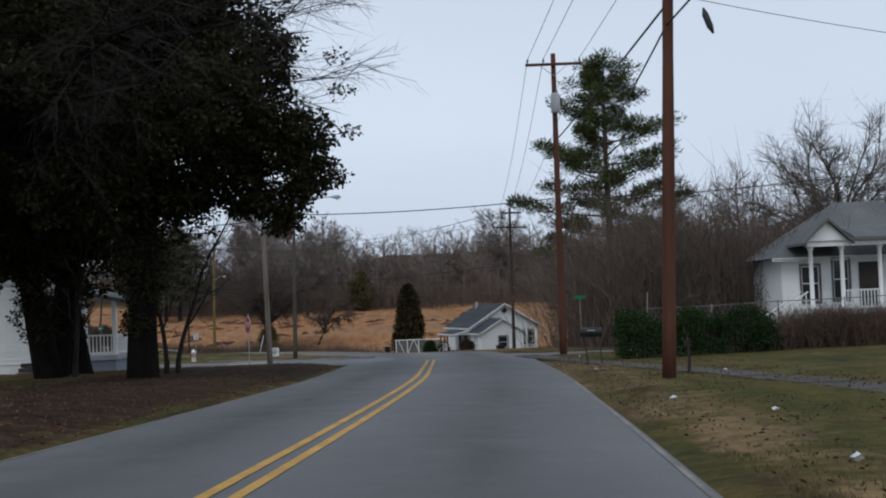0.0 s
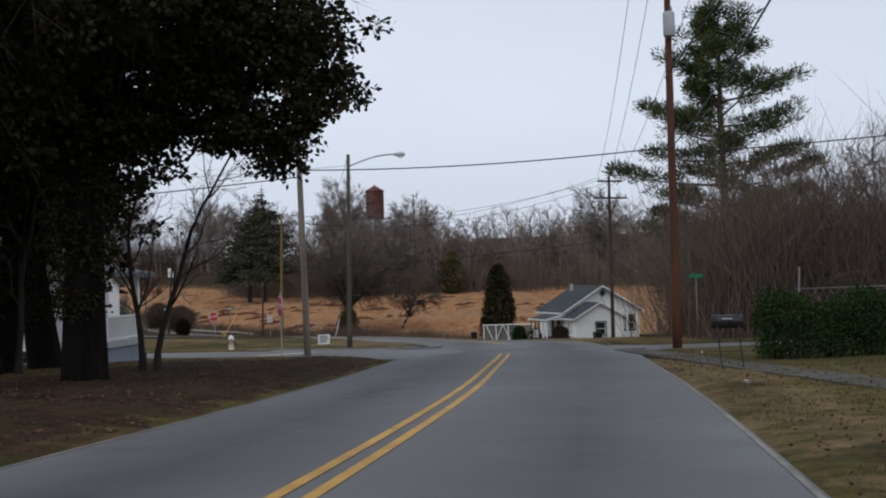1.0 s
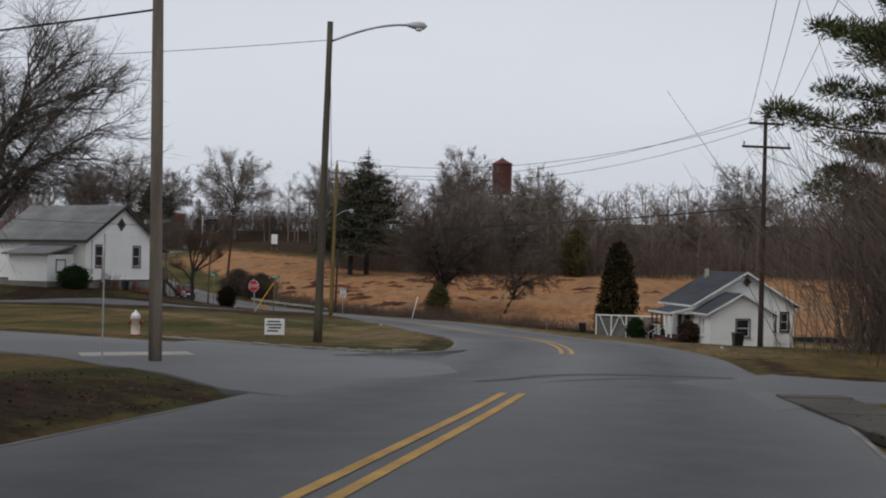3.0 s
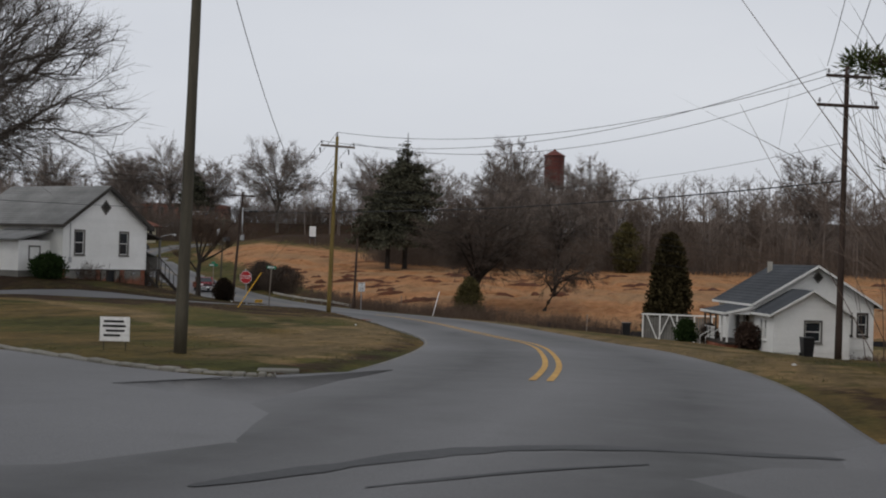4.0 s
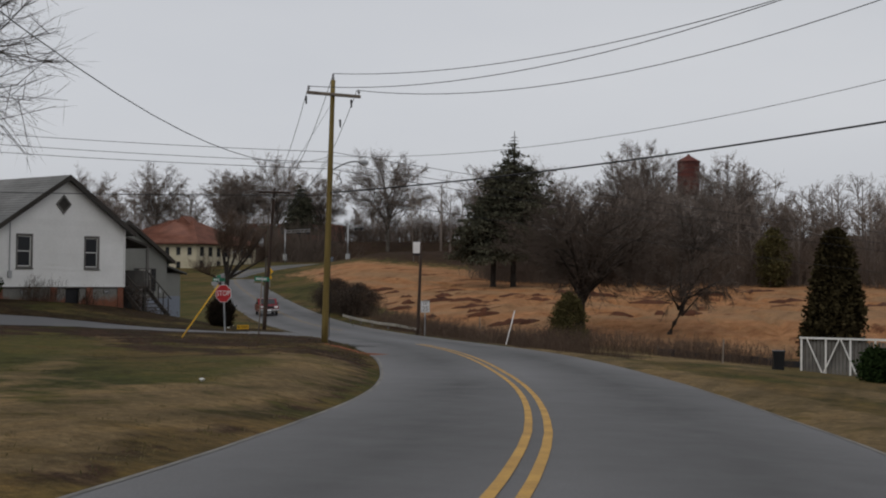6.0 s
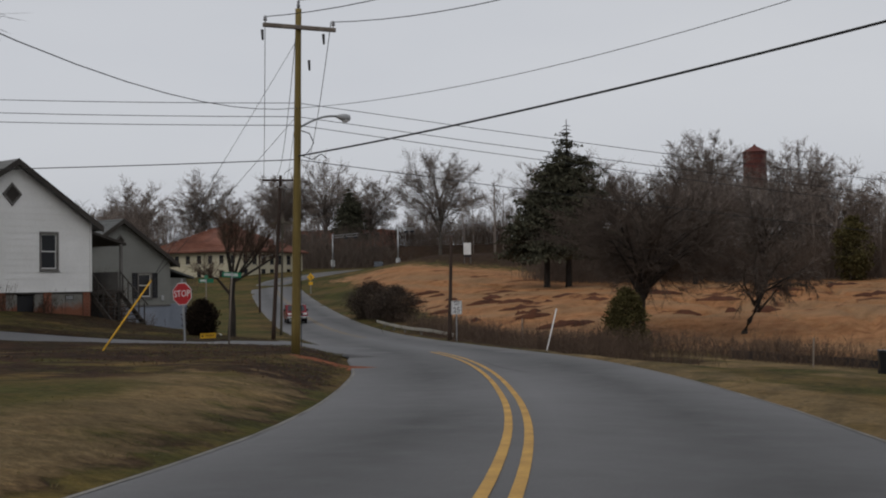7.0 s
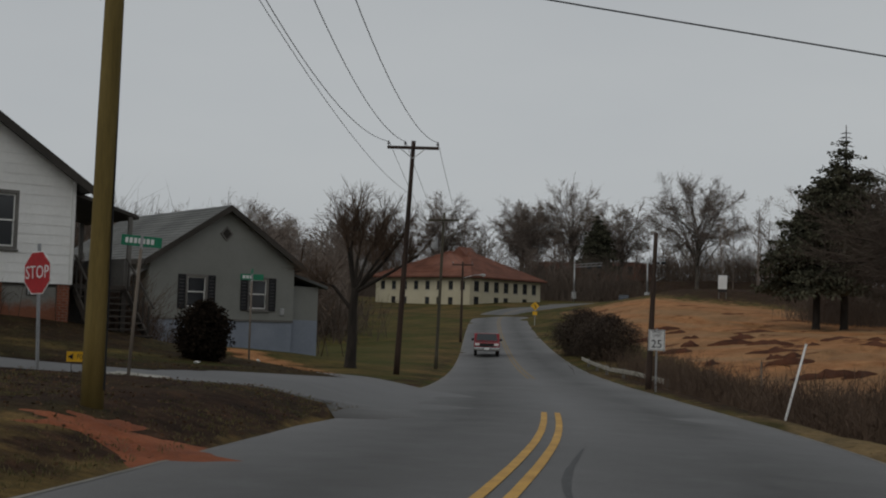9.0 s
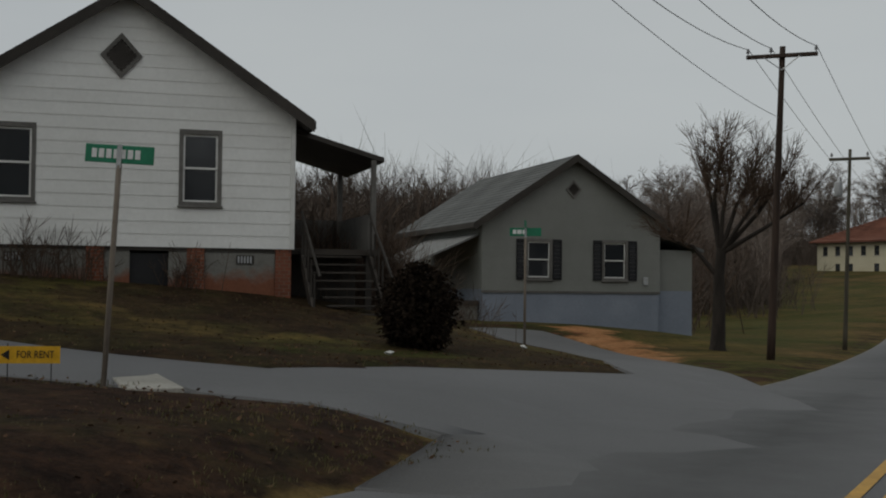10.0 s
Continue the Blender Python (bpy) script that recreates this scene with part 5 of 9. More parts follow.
def cottage_right():
    """The white cottage with a dark roof below the road."""
    zg = -4.75
    h = thing("house", 3.03, 114.18, zg, 18, "small white cottage with a dark shingle roof and a porch", "house", "houses along the road")
    # front wing
    w, d, e, r = 4.2, 3.2, 2.2, 3.4
    hole = (1.75, 2.6, 0.7, 1.75)
    part("wall", wall_cells(MB(), 0, w, -0.8, e, 0, 0.15, [hole]), M["white"], h)
    part("gable", MB().prism([(0, e), (w, e), (w / 2, r)], 0.002, 0.148), M["white"], h)
    side_holes = [(1.0, 1.4, 0.75, 1.8), (1.68, 2.08, 0.75, 1.8)]
    ms = Matrix.Translation((0, d, 0)) @ Matrix.Rotation(radians(-90), 4, "Z")
    part("wall", wall_cells(MB(), 0, d - 0.16, -0.8, e, 0, 0.15, side_holes).turned(ms), M["white"], h)
    part("wall", MB().box(w - 0.15, 0.16, -0.8, w, d, e), M["white"], h)
    clapboards(h, 0, w, 0.1, e, 0.16, [(hole[0] - 0.09, hole[1] + 0.09, hole[2] - 0.14, hole[3] + 0.1)], M["white"], I4, (w / 2, r))
    window(h, facing((hole[0] + hole[1]) / 2, (hole[2] + hole[3]) / 2), hole[1] - hole[0], hole[3] - hole[2], M["trim_grey"])
    for p, q, lo, hi in side_holes:
        window(h, ms @ facing((p + q) / 2, (lo + hi) / 2), q - p, hi - lo, M["white_trim"])
    gable_roof(h, w, d + 2.0, e, r, 0.26, M["roof_dark"], M["white_trim"], I4, thick=0.07, rake_drop=0.03)
    # main block behind
    W, D, E, R, x0, y0 = 6.8, 7.0, 2.7, 4.75, 0.1, d
    mm = Matrix.Translation((x0, y0, 0))
    hw = [(5.0, 5.5, 0.95, 2.1), (5.9, 6.4, 0.95, 2.1)]
    part("wall", wall_cells(MB(), 0, W, -0.8, E, 0, 0.15, hw).turned(mm), M["white"], h)
    part("gable", MB().prism([(0, E), (W, E), (W / 2, R)], 0.002, 0.148).turned(mm), M["white"], h)
    # the porch wall has a door and a window
    mp = mm @ Matrix.Translation((0, D, 0)) @ Matrix.Rotation(radians(-90), 4, "Z")
    porch_holes = [(3.15, 4.0, 0.4, 2.2), (4.9, 5.7, 0.95, 2.05)]
    part("wall", wall_cells(MB(), 0, D - 0.16, -0.8, E, 0, 0.15, porch_holes).turned(mp), M["white"], h)
    door = part("front_door", MB().box(3.15, 0.05, 0.4, 4.0, 0.1, 2.2).turned(mp), M["trim_dark"], h, "dark panelled front door")
    for lo, hi in ((0.55, 1.2), (1.35, 2.05)):
        for p in (3.25, 3.62):
            part("door_panel", MB().box(p, 0.035, lo, p + 0.28, 0.048, hi, 0.006).turned(mp), M["trim_dark"], door)
    window(h, mp @ facing(5.3, 1.5), 0.8, 1.1, M["trim_grey"])
    part("wall", MB().box(W - 0.15, 0.16, -0.8, W, D, E).turned(mm), M["white"], h)
    part("wall", MB().box(0, D, -0.8, W, D + 0.15, E).turned(mm), M["white"], h)
    clapboards(h, 4.15, W, 0.1, E, 0.16, [(p - 0.09, q + 0.09, lo - 0.14, hi + 0.1) for p, q, lo, hi in hw], M["white"], mm)
    for p, q, lo, hi in hw:
        window(h, mm @ facing((p + q) / 2, (lo + hi) / 2), q - p, hi - lo, M["trim_dark"])
    diamond_vent(h, mm @ facing(W / 2 + 0.1, 4.15), 0.3, M["trim_grey"], M["trim_dark"])
    gable_roof(h, W, D, E, R, 0.36, M["roof_dark"], M["white_trim"], mm, thick=0.08, rows=14, rake_drop=0.04)
    part("chimney", MB().box(2.55, 5.6, 3.9, 2.8, 5.85, 5.0, 0.02).turned(mm), M["concrete"], h, "small pale chimney")
    # side porch with its own low roof
    pw, p0, p1, fl = 1.75, -0.15, 4.4, 0.38
    porch_roof = part("porch_roof", MB().prism([(-pw - 0.15, 1.98), (-0.02, 2.42), (-0.02, 2.49), (-pw - 0.15, 2.05)], p0 - 0.1, p1 + 0.1).turned(mm), M["roof_dark"], h, "low dark porch roof")
    part("fascia", MB().box(-pw - 0.19, p0 - 0.14, 1.93, -pw - 0.153, p1 + 0.14, 2.06).turned(mm), M["white_trim"], porch_roof)
    part("rake_board", MB().prism([(-pw - 0.15, 1.93), (-0.02, 2.37), (-0.02, 2.50), (-pw - 0.15, 2.06)], p0 - 0.14, p0 - 0.103).turned(mm), M["white_trim"], porch_roof)
    part("porch_gable", MB().prism([(-pw + 0.06, 1.96), (-0.02, 1.96), (-0.02, 2.41), (-pw + 0.06, 2.0)], p0, p0 + 0.06).turned(mm), M["white"], h)
    part("porch_beam", MB().box(-pw, p0, 1.83, -pw + 0.12, p1, 1.96).turned(mm), M["trim_grey"], h)
    for y in (p0 + 0.06, 0.95, 2.1, 3.2, p1 - 0.06):
        part("porch_post", MB().box(-pw + 0.01, y - 0.045, fl, -pw + 0.1, y + 0.045, 1.83).turned(mm), M["white_trim" if y < 1 else "trim_dark"], h)
    part("porch_floor", MB().box(-pw - 0.05, p0, fl - 0.14, -0.01, p1, fl).turned(mm), M["wood_step"], h)
    part("porch_base", MB().box(-pw, p0 + 0.05, -0.8, -0.02, p1 - 0.05, fl - 0.14).turned(mm), M["brick"], h)
    posts_rail(h, mm @ Matrix.Rotation(radians(90), 4, "Z"), 2.15, 4.3, pw - 0.05, fl, 0.7, 9, M["white_trim"])
    for k in range(3):
        part("step", MB().box(-pw - 0.34 - 0.28 * k, 1.0, -0.5, -pw - 0.056 - 0.28 * k, 2.05, fl - 0.18 - 0.17 * k, 0.015).turned(mm), M["brick"], h)
    for y in (0.97, 2.08):
        part("stair_rail", MB().tube([(-pw + 0.05, y, fl + 0.75), (-pw - 0.85, y, fl + 0.2), (-pw - 0.85, y, -0.3)], 0.02, 6).turned(mm), M["white_trim"], h)
    return h


def cream_building():
    """The cream two-storey building with a red tile roof at the far bend."""
    L1, L2, H = 21.5, 21.0, 5.4
    h = thing("public_building", -149.3, 273.6, -0.2, -3.0, "cream two-storey building with a red tiled hip roof", "building")
    holes = []
    for k in range(8):
        x = 1.2 + 2.6 * k
        holes += [(x, x + 1.0, 3.3, 4.8)]
        if k in (1, 2, 4, 5, 6):
            holes += [(x, x + 1.0, 0.5, 2.0)]
    holes2 = []
    for k in range(7):
        x = 1.3 + 2.85 * k
        holes2 += [(x - 0.15, x + 1.25, 3.1, 4.9)]
        if k in (0, 2, 3, 5):
            holes2 += [(x - 0.15, x + 1.25, 0.3, 2.2)]
    m2 = Matrix.Translation((L1, 0, 0)) @ Matrix.Rotation(radians(90), 4, "Z")
    part("wall", wall_cells(MB(), 0, L1, -1.0, H, 0, 0.3, holes), M["cream"], h)
    part("wall", wall_cells(MB(), 0.303, L2, -1.0, H, 0, 0.3, holes2).turned(m2), M["cream"], h)
    part("wall", MB().box(0, 0.303, -1, 0.3, L2, H), M["cream"], h)
    part("wall", MB().box(0.303, L2 - 0.3, -1, L1 - 0.303, L2, H), M["cream"], h)
    for hs, mw in ((holes, I4), (holes2, m2)):
        for a, b, c, d in hs:
            win = part("window", ring((a, b, c, d), (a + 0.08, b - 0.08, c + 0.08, d - 0.08), 0.06, 0.2).turned(mw), M["trim_dark"], h)
            part("meeting_rail", MB().box(a + 0.08, 0.08, (c + d) / 2 - 0.04, b - 0.08, 0.18, (c + d) / 2 + 0.04).turned(mw), M["trim_dark"], win)
            part("pane", MB().box(a + 0.08, 0.12, c + 0.08, b - 0.08, 0.14, d - 0.08).turned(mw), M["glass"], win)
            part("sill", MB().box(a - 0.1, -0.08, c - 0.12, b + 0.1, -0.003, c).turned(mw), M["concrete"], win)
    o, rz_ = 0.9, 5.0
    c1, c2 = (L1 * 0.42, L2 * 0.45, H + rz_), (L1 * 0.58, L2 * 0.55, H + rz_)
    E4 = [(-o, -o, H), (L1 + o, -o, H), (L1 + o, L2 + o, H), (-o, L2 + o, H)]
    hip = [(E4[0], E4[1], c2, c1), (E4[1], E4[2], c2), (E4[2], E4[3], c1, c2), (E4[3], E4[0], c1)]
    for pts in hip:
        up = [(x, y, z + 0.22) for x, y, z in pts]
        mb = MB().face(*up)
        mb.face(*reversed([(x, y, z - 0.02) for x, y, z in pts]))
        mb.face(pts[0], pts[1], up[1], up[0])
        slope = part("roof_slope", mb, M["roof_tile"], h)
        a, b, apex_a, apex_b = Vector(up[0]), Vector(up[1]), Vector(up[-1]), Vector(up[2])
        for k in range(18):
            t = k / 18
            p, q = a.lerp(apex_a, t), b.lerp(apex_b, t)
            part("tile_course", MB().tube([p, q], 0.07, 5), M["roof_tile"], slope)
    part("eave_soffit", MB().box(-o + 0.05, -o + 0.05, H - 0.12, L1 + o - 0.05, L2 + o - 0.05, H - 0.025), M["trim_dark"], h)
    dm = MB()
    dm.prism([(L1 * 0.44, H + 4.3), (L1 * 0.62, H + 4.3), (L1 * 0.53, H + 6.0)], L2 * 0.44, L2 * 0.62)
    part("roof_vent", dm, M["roof_tile"], h)
    return h


def porch_house_left():
    """The white house whose porch shows behind the dark trees."""
    h = thing("house", -25.4, 49.5, -1.45, 0, "white weatherboard house with a railed porch behind the trees", "house", "houses along the road")
    part("wall", MB().box(0, 0, -0.4, 9.6, 4.2, 3.6), M["white"], h)
    clapboards(h, 0, 9.6, 0.5, 3.6, 0.18, [], M["white"], Matrix.Translation((0, 0, 0)))
    mside = Matrix.Translation((9.6, 0, 0)) @ Matrix.Rotation(radians(90), 4, "Z")
    clapboards(h, 0, 4.2, 0.5, 3.6, 0.18, [], M["white"], mside)
    for y in (3.0,):
        window(h, mside @ facing(y, 2.2), 0.85, 1.5, M["white_trim"], 0.3)
    window(h, facing(4.0, 2.2), 0.85, 1.5, M["white_trim"], 0.3)
    gable_roof(h, 9.6, 4.2, 3.6, 6.0, 0.4, M["roof_grey"], M["white_trim"], I4)
    part("porch_floor", MB().box(9.61, 0.2, 0.55, 12.0, 3.6, 0.75), M["grey_metal"], h)
    part("porch_base", MB().box(9.65, 0.3, -0.4, 11.9, 3.5, 0.55), M["blue_block"], h)
    part("porch_roof", MB().prism([(9.6, 3.45), (12.4, 2.85), (12.4, 3.0), (9.6, 3.6)], -0.1, 3.9), M["roof_grey"], h)
    for y in (0.3, 3.4):
        part("porch_post", MB().box(11.8, y - 0.08, 0.75, 11.96, y + 0.08, 2.95), M["white_trim"], h)
    posts_rail(h, I4, 9.7, 11.8, 0.3, 0.75, 0.8, 14, M["white_trim"])
    posts_rail(h, Matrix.Rotation(radians(90), 4, "Z"), 0.4, 3.4, -11.88, 0.75, 0.8, 18, M["white_trim"])
    for k in range(4):
        part("step", MB().box(8.2 - 0.0, -0.3 - 0.28 * k, 0.38 - 0.18 * k, 9.5, -0.02 - 0.28 * k, 0.55 - 0.18 * k, 0.01), M["wood_step"], h)
    return h


def porch_house_right():
    """The white house with a pillared porch above the right lawn."""
    zg = terrain(19, 54) + 0.45
    h = thing("house", 15.45, 56.0, zg, -2, "white house with a pillared porch and a hipped grey roof", "house", "houses along the road")
    holes = [(0.9, 1.7, 1.25, 2.85), (2.35, 3.05, 1.3, 3.1), (5.3, 6.1, 1.25, 2.95), (6.9, 7.7, 1.25, 2.95)]
    part("wall", wall_cells(MB(), 0, 9, -0.4, 3.3, 0, 0.16, holes), M["white"], h)
    part("wall", MB().box(0, 0.163, -0.4, 0.16, 6, 3.3), M["white"], h)
    part("wall", MB().box(8.84, 0.163, -0.4, 9, 6, 3.3), M["white"], h)
    part("wall", MB().box(0.163, 5.84, -0.4, 8.837, 6, 3.3), M["white"], h)
    clapboards(h, 0, 9, 0.6, 3.3, 0.18, [(a - 0.1, b + 0.1, c - 0.1, d + 0.1) for a, b, c, d in holes] + [(3.4, 4.6, 0.5, 3.0)], M["white"], I4, lap=0.012)
    for a, b, c, d in holes:
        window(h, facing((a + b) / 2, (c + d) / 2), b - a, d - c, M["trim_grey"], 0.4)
    part("front_door", MB().box(3.5, -0.06, 0.9, 4.5, -0.005, 2.95, 0.02), M["trim_dark"], h)
    rf = MB()
    a, b, c, d = (-0.5, -0.5, 3.25), (9.5, -0.5, 3.25), (9.5, 6.5, 3.25), (-0.5, 6.5, 3.25)
    p, q = (3.4, 3.0, 5.9), (5.6, 3.0, 5.9)
    for pts in ((a, b, q, p), (b, c, q), (c, d, p, q), (d, a, p), (d, c, b, a)):
        rf.face(*pts)
    part("roof", rf, M["roof_grey"], h)
    part("eave_board", ring((-0.5, 9.5, 3.1, 3.249), (-0.46, 9.46, 3.14, 3.2), -0.53, -0.503), M["white_trim"], h)
    # the porch before the door, with its stair down to the lawn
    mp = Matrix.Translation((-0.95, 0, 0))
    part("porch_floor", MB().box(1.5, -2.6, 0.65, 8.6, -0.04, 0.9).turned(mp), M["grey_metal"], h)
    part("porch_base", MB().box(1.6, -2.5, -0.6, 8.5, -0.05, 0.65).turned(mp), M["block"], h)
    for x in (1.7, 3.05, 4.7, 6.4, 8.2):
        part("pillar", MB().lathe([(0.15, 0.9), (0.15, 1.0), (0.1, 1.04), (0.09, 3.5), (0.14, 3.56), (0.14, 3.66)], x, -2.35, 12).turned(mp), M["white_trim"], h, smooth=True)
    part("porch_beam", MB().box(1.5, -2.6, 3.66, 8.5, -2.1, 3.9).turned(mp), M["white_trim"], h)
    part("porch_gable", MB().prism([(1.5, 3.9), (3.25, 3.9), (2.38, 4.75)], -2.7, -0.6).turned(mp), M["white_trim"], h)
    for s in (-1, 1):
        poly = [(2.38, 4.76), (2.38 + s * 1.1, 3.72), (2.38 + s * 1.1, 3.84), (2.38, 4.9)]
        part("porch_roof", MB().prism(poly if s < 0 else poly[::-1], -2.95, 0.8).turned(mp), M["roof_grey"], h)
    part("porch_roof", MB().prism([(-2.9, 3.9), (-0.3, 4.5), (-0.3, 4.62), (-2.9, 4.02)], -8.8, -3.5).turned(mp @ Matrix.Rotation(radians(90), 4, "Z")), M["roof_grey"], h)
    posts_rail(h, mp, 3.15, 4.6, -2.4, 0.9, 0.8, 10, M["white_trim"])
    posts_rail(h, mp, 4.8, 8.1, -2.4, 0.9, 0.8, 20, M["white_trim"])
    for k in range(6):
        part("step", MB().box(1.2 - 0.28 * k, -2.4, 0.68 - 0.18 * k, 1.5 - 0.28 * k, -1.2, 0.85 - 0.18 * k, 0.01).turned(mp), M["white_trim"], h)
    for y in (-2.42, -1.18):
        part("stair_rail", MB().tube([(1.5, y, 1.7), (-0.4, y, 0.5)], 0.035, 6).turned(mp), M["white_trim"], h)
        for k in range(8):
            x = 1.4 - 0.22 * k
            part("baluster", MB().box(x - 0.02, y - 0.02, 0.68 - 0.14 * k, x + 0.02, y + 0.02, 1.62 - 0.14 * k).turned(mp), M["white_trim"], h)
    part("skirt_wall", MB().box(1.9, -3.4, -0.6, 8.5, -2.9, 0.6).turned(mp), M["bark_pine"], h, "low brown retaining wall")
    return h


white_gable_house()
grey_house()
cottage_right()
cream_building()
porch_house_left()
porch_house_right()

# ---- trees and shrubs ----
class Twigs:
    """A lean gatherer for branches, needles and leaves."""

    def __init__(self):
        self.v, self.f = [], []

    def limb(self, pts, radii, sides):
        n = len(self.v)
        k = len(pts)
        for i in range(k):
            x, y, z = pts[i]
            ax, ay, az = pts[max(i - 1, 0)]
            bx, by, bz = pts[min(i + 1, k - 1)]
            dx, dy, dz = bx - ax, by - ay, bz - az
            l = math.sqrt(dx * dx + dy * dy + dz * dz) or 1.0
            dx, dy, dz = dx / l, dy / l, dz / l
            if abs(dz) < 0.9:
                ux, uy, uz = dy, -dx, 0.0
            else:
                ux, uy, uz = 0.0, dz, -dy
            l = math.sqrt(ux * ux + uy * uy + uz * uz) or 1.0
            ux, uy, uz = ux / l, uy / l, uz / l
            wx, wy, wz = dy * uz - dz * uy, dz * ux - dx * uz, dx * uy - dy * ux
            r = radii[i]
            for s in range(sides):
                c, q = COS[sides][s] * r, SIN[sides][s] * r
                self.v.append((x + ux * c + wx * q, y + uy * c + wy * q, z + uz * c + wz * q))
        for i in range(k - 1):
            o = n + i * sides
            for s in range(sides):
                t = (s + 1) % sides
                self.f.append((o + s, o + t, o + sides + t, o + sides + s))

    def leaf(self, x, y, z, dx, dy, dz, size, wide, rng):
        """One pointed leaf, folded along its rib."""
        ux, uy, uz = rng.uniform(-1, 1), rng.uniform(-1, 1), rng.uniform(-1, 1)
        wx, wy, wz = dy * uz - dz * uy, dz * ux - dx * uz, dx * uy - dy * ux
        l = math.sqrt(wx * wx + wy * wy + wz * wz) or 1.0
        wx, wy, wz = wx / l * wide, wy / l * wide, wz / l * wide
        n = len(self.v)
        h = size * 0.5
        self.v += [(x, y, z), (x + dx * h + wx, y + dy * h + wy, z + dz * h + wz), (x + dx * size, y + dy * size, z + dz * size), (x + dx * h - wx, y + dy * h - wy, z + dz * h - wz)]
        self.f.append((n, n + 1, n + 2, n + 3))

    def mesh(self, name, material, smooth=False):
        me = bpy.data.meshes.new(name)
        me.from_pydata(self.v, [], self.f)
        me.materials.append(material)
        if smooth:
            me.shade_smooth()
        return me


COS = {k: [math.cos(2 * math.pi * s / k) for s in range(k)] for k in range(3, 13)}
SIN = {k: [math.sin(2 * math.pi * s / k) for s in range(k)] for k in range(3, 13)}


def unit(x, y, z):
    l = math.sqrt(x * x + y * y + z * z) or 1.0
    return x / l, y / l, z / l


def grow(tw, wood, rng, p, d, length, r, level, top, spec):
    """One limb and all that springs from it. wood takes the stout limbs, tw the twigs."""
    n = 5 if level == 0 else 4 if level < top - 1 else 3
    pts, rad = [p], [r]
    x, y, z = p
    dx, dy, dz = d
    end = spec.get("taper", 0.55)
    for i in range(n):
        wob = spec.get("wob", 0.16) * (1 if level else 0.4)
        up = spec.get("up", 0.06) if level else 0.0
        dx, dy, dz = unit(dx + rng.gauss(0, wob), dy + rng.gauss(0, wob), dz + rng.gauss(0, wob) + up)
        s = length / n
        x, y, z = x + dx * s, y + dy * s, z + dz * s
        pts.append((x, y, z))
        rad.append(r * (1 - (1 - end) * (i + 1) / n) if level < top else r * (1 - 0.7 * (i + 1) / n))
    sides = 10 if level == 0 else 6 if level == 1 else 4 if level == 2 else 3
    (wood if level < 2 else tw).limb(pts, rad, sides)
    if level >= top:
        return
    kids = spec["kids"][level]
    lo = spec.get("first", 0.35) if level == 0 else 0.2
    for k in range(kids):
        t = lo + (1 - lo) * (k + rng.random()) / kids
        i = min(n - 1, int(t * n))
        f = t * n - i
        bx, by, bz = (pts[i][c] + (pts[i + 1][c] - pts[i][c]) * f for c in range(3))
        ex, ey, ez = unit(*(pts[i + 1][c] - pts[i][c] for c in range(3)))
        ang = radians(rng.uniform(*spec.get("angle", (28, 58))))
        az = rng.uniform(0, 2 * math.pi)
        ux, uy, uz = unit(*((ey, -ex, 0) if abs(ez) < 0.9 else (0, ez, -ey)))
        wx, wy, wz = ey * uz - ez * uy, ez * ux - ex * uz, ex * uy - ey * ux
        c, s, ca, sa = math.cos(ang), math.sin(ang), math.cos(az), math.sin(az)
        nd = unit(ex * c + (ux * ca + wx * sa) * s, ey * c + (uy * ca + wy * sa) * s, ez * c + (uz * ca + wz * sa) * s)
        ln = length * rng.uniform(*spec.get("len", (0.52, 0.78))) * (1.0 if level else spec.get("limb", 0.9)) * (1.15 - 0.45 * t)
        rr = r * (1 - (1 - end) * t)
        grow(tw, wood, rng, (bx, by, bz), nd, ln, max(spec.get("min_r", 0.006), rr * rng.uniform(0.42, 0.62)), level + 1, top, spec)
    # the leader goes on
    if level < 2:
        grow(tw, wood, rng, pts[-1], (dx, dy, dz), length * 0.7, rad[-1], level + 1, top, spec)


def bare_tree(x, y, height, r, seed, label, spec, top=5, bark="bark", twig="twig", lean=(0, 0), sink=0.2, name="bare_tree", z=None):
    trunk = height * spec.get("trunk", 0.36)
    for _ in range(2):
        rng = random.Random(seed)
        tw, wood = Twigs(), Twigs()
        wood.limb([(0, 0, -sink), (0, 0, 0.1), (0.02, 0, 0.5)], [r * 1.7, r * 1.3, r * 1.02], 10)
        grow(tw, wood, rng, (0, 0, 0.4), unit(lean[0], lean[1], 1), trunk, r, 0, top, spec)
        trunk *= height / max(q[2] for q in tw.v)
    t = thing(name, x, y, terrain(x, y) if z is None else z, 0, label, "tree")
    part("trunk", wood.mesh("trunk", M[bark], True), None, t)
    part("crown", tw.mesh("crown", M[twig]), None, t)
    return t


BROAD = {"kids": (6, 5, 5, 4, 3), "angle": (30, 60), "up": 0.10, "len": (0.5, 0.75)}

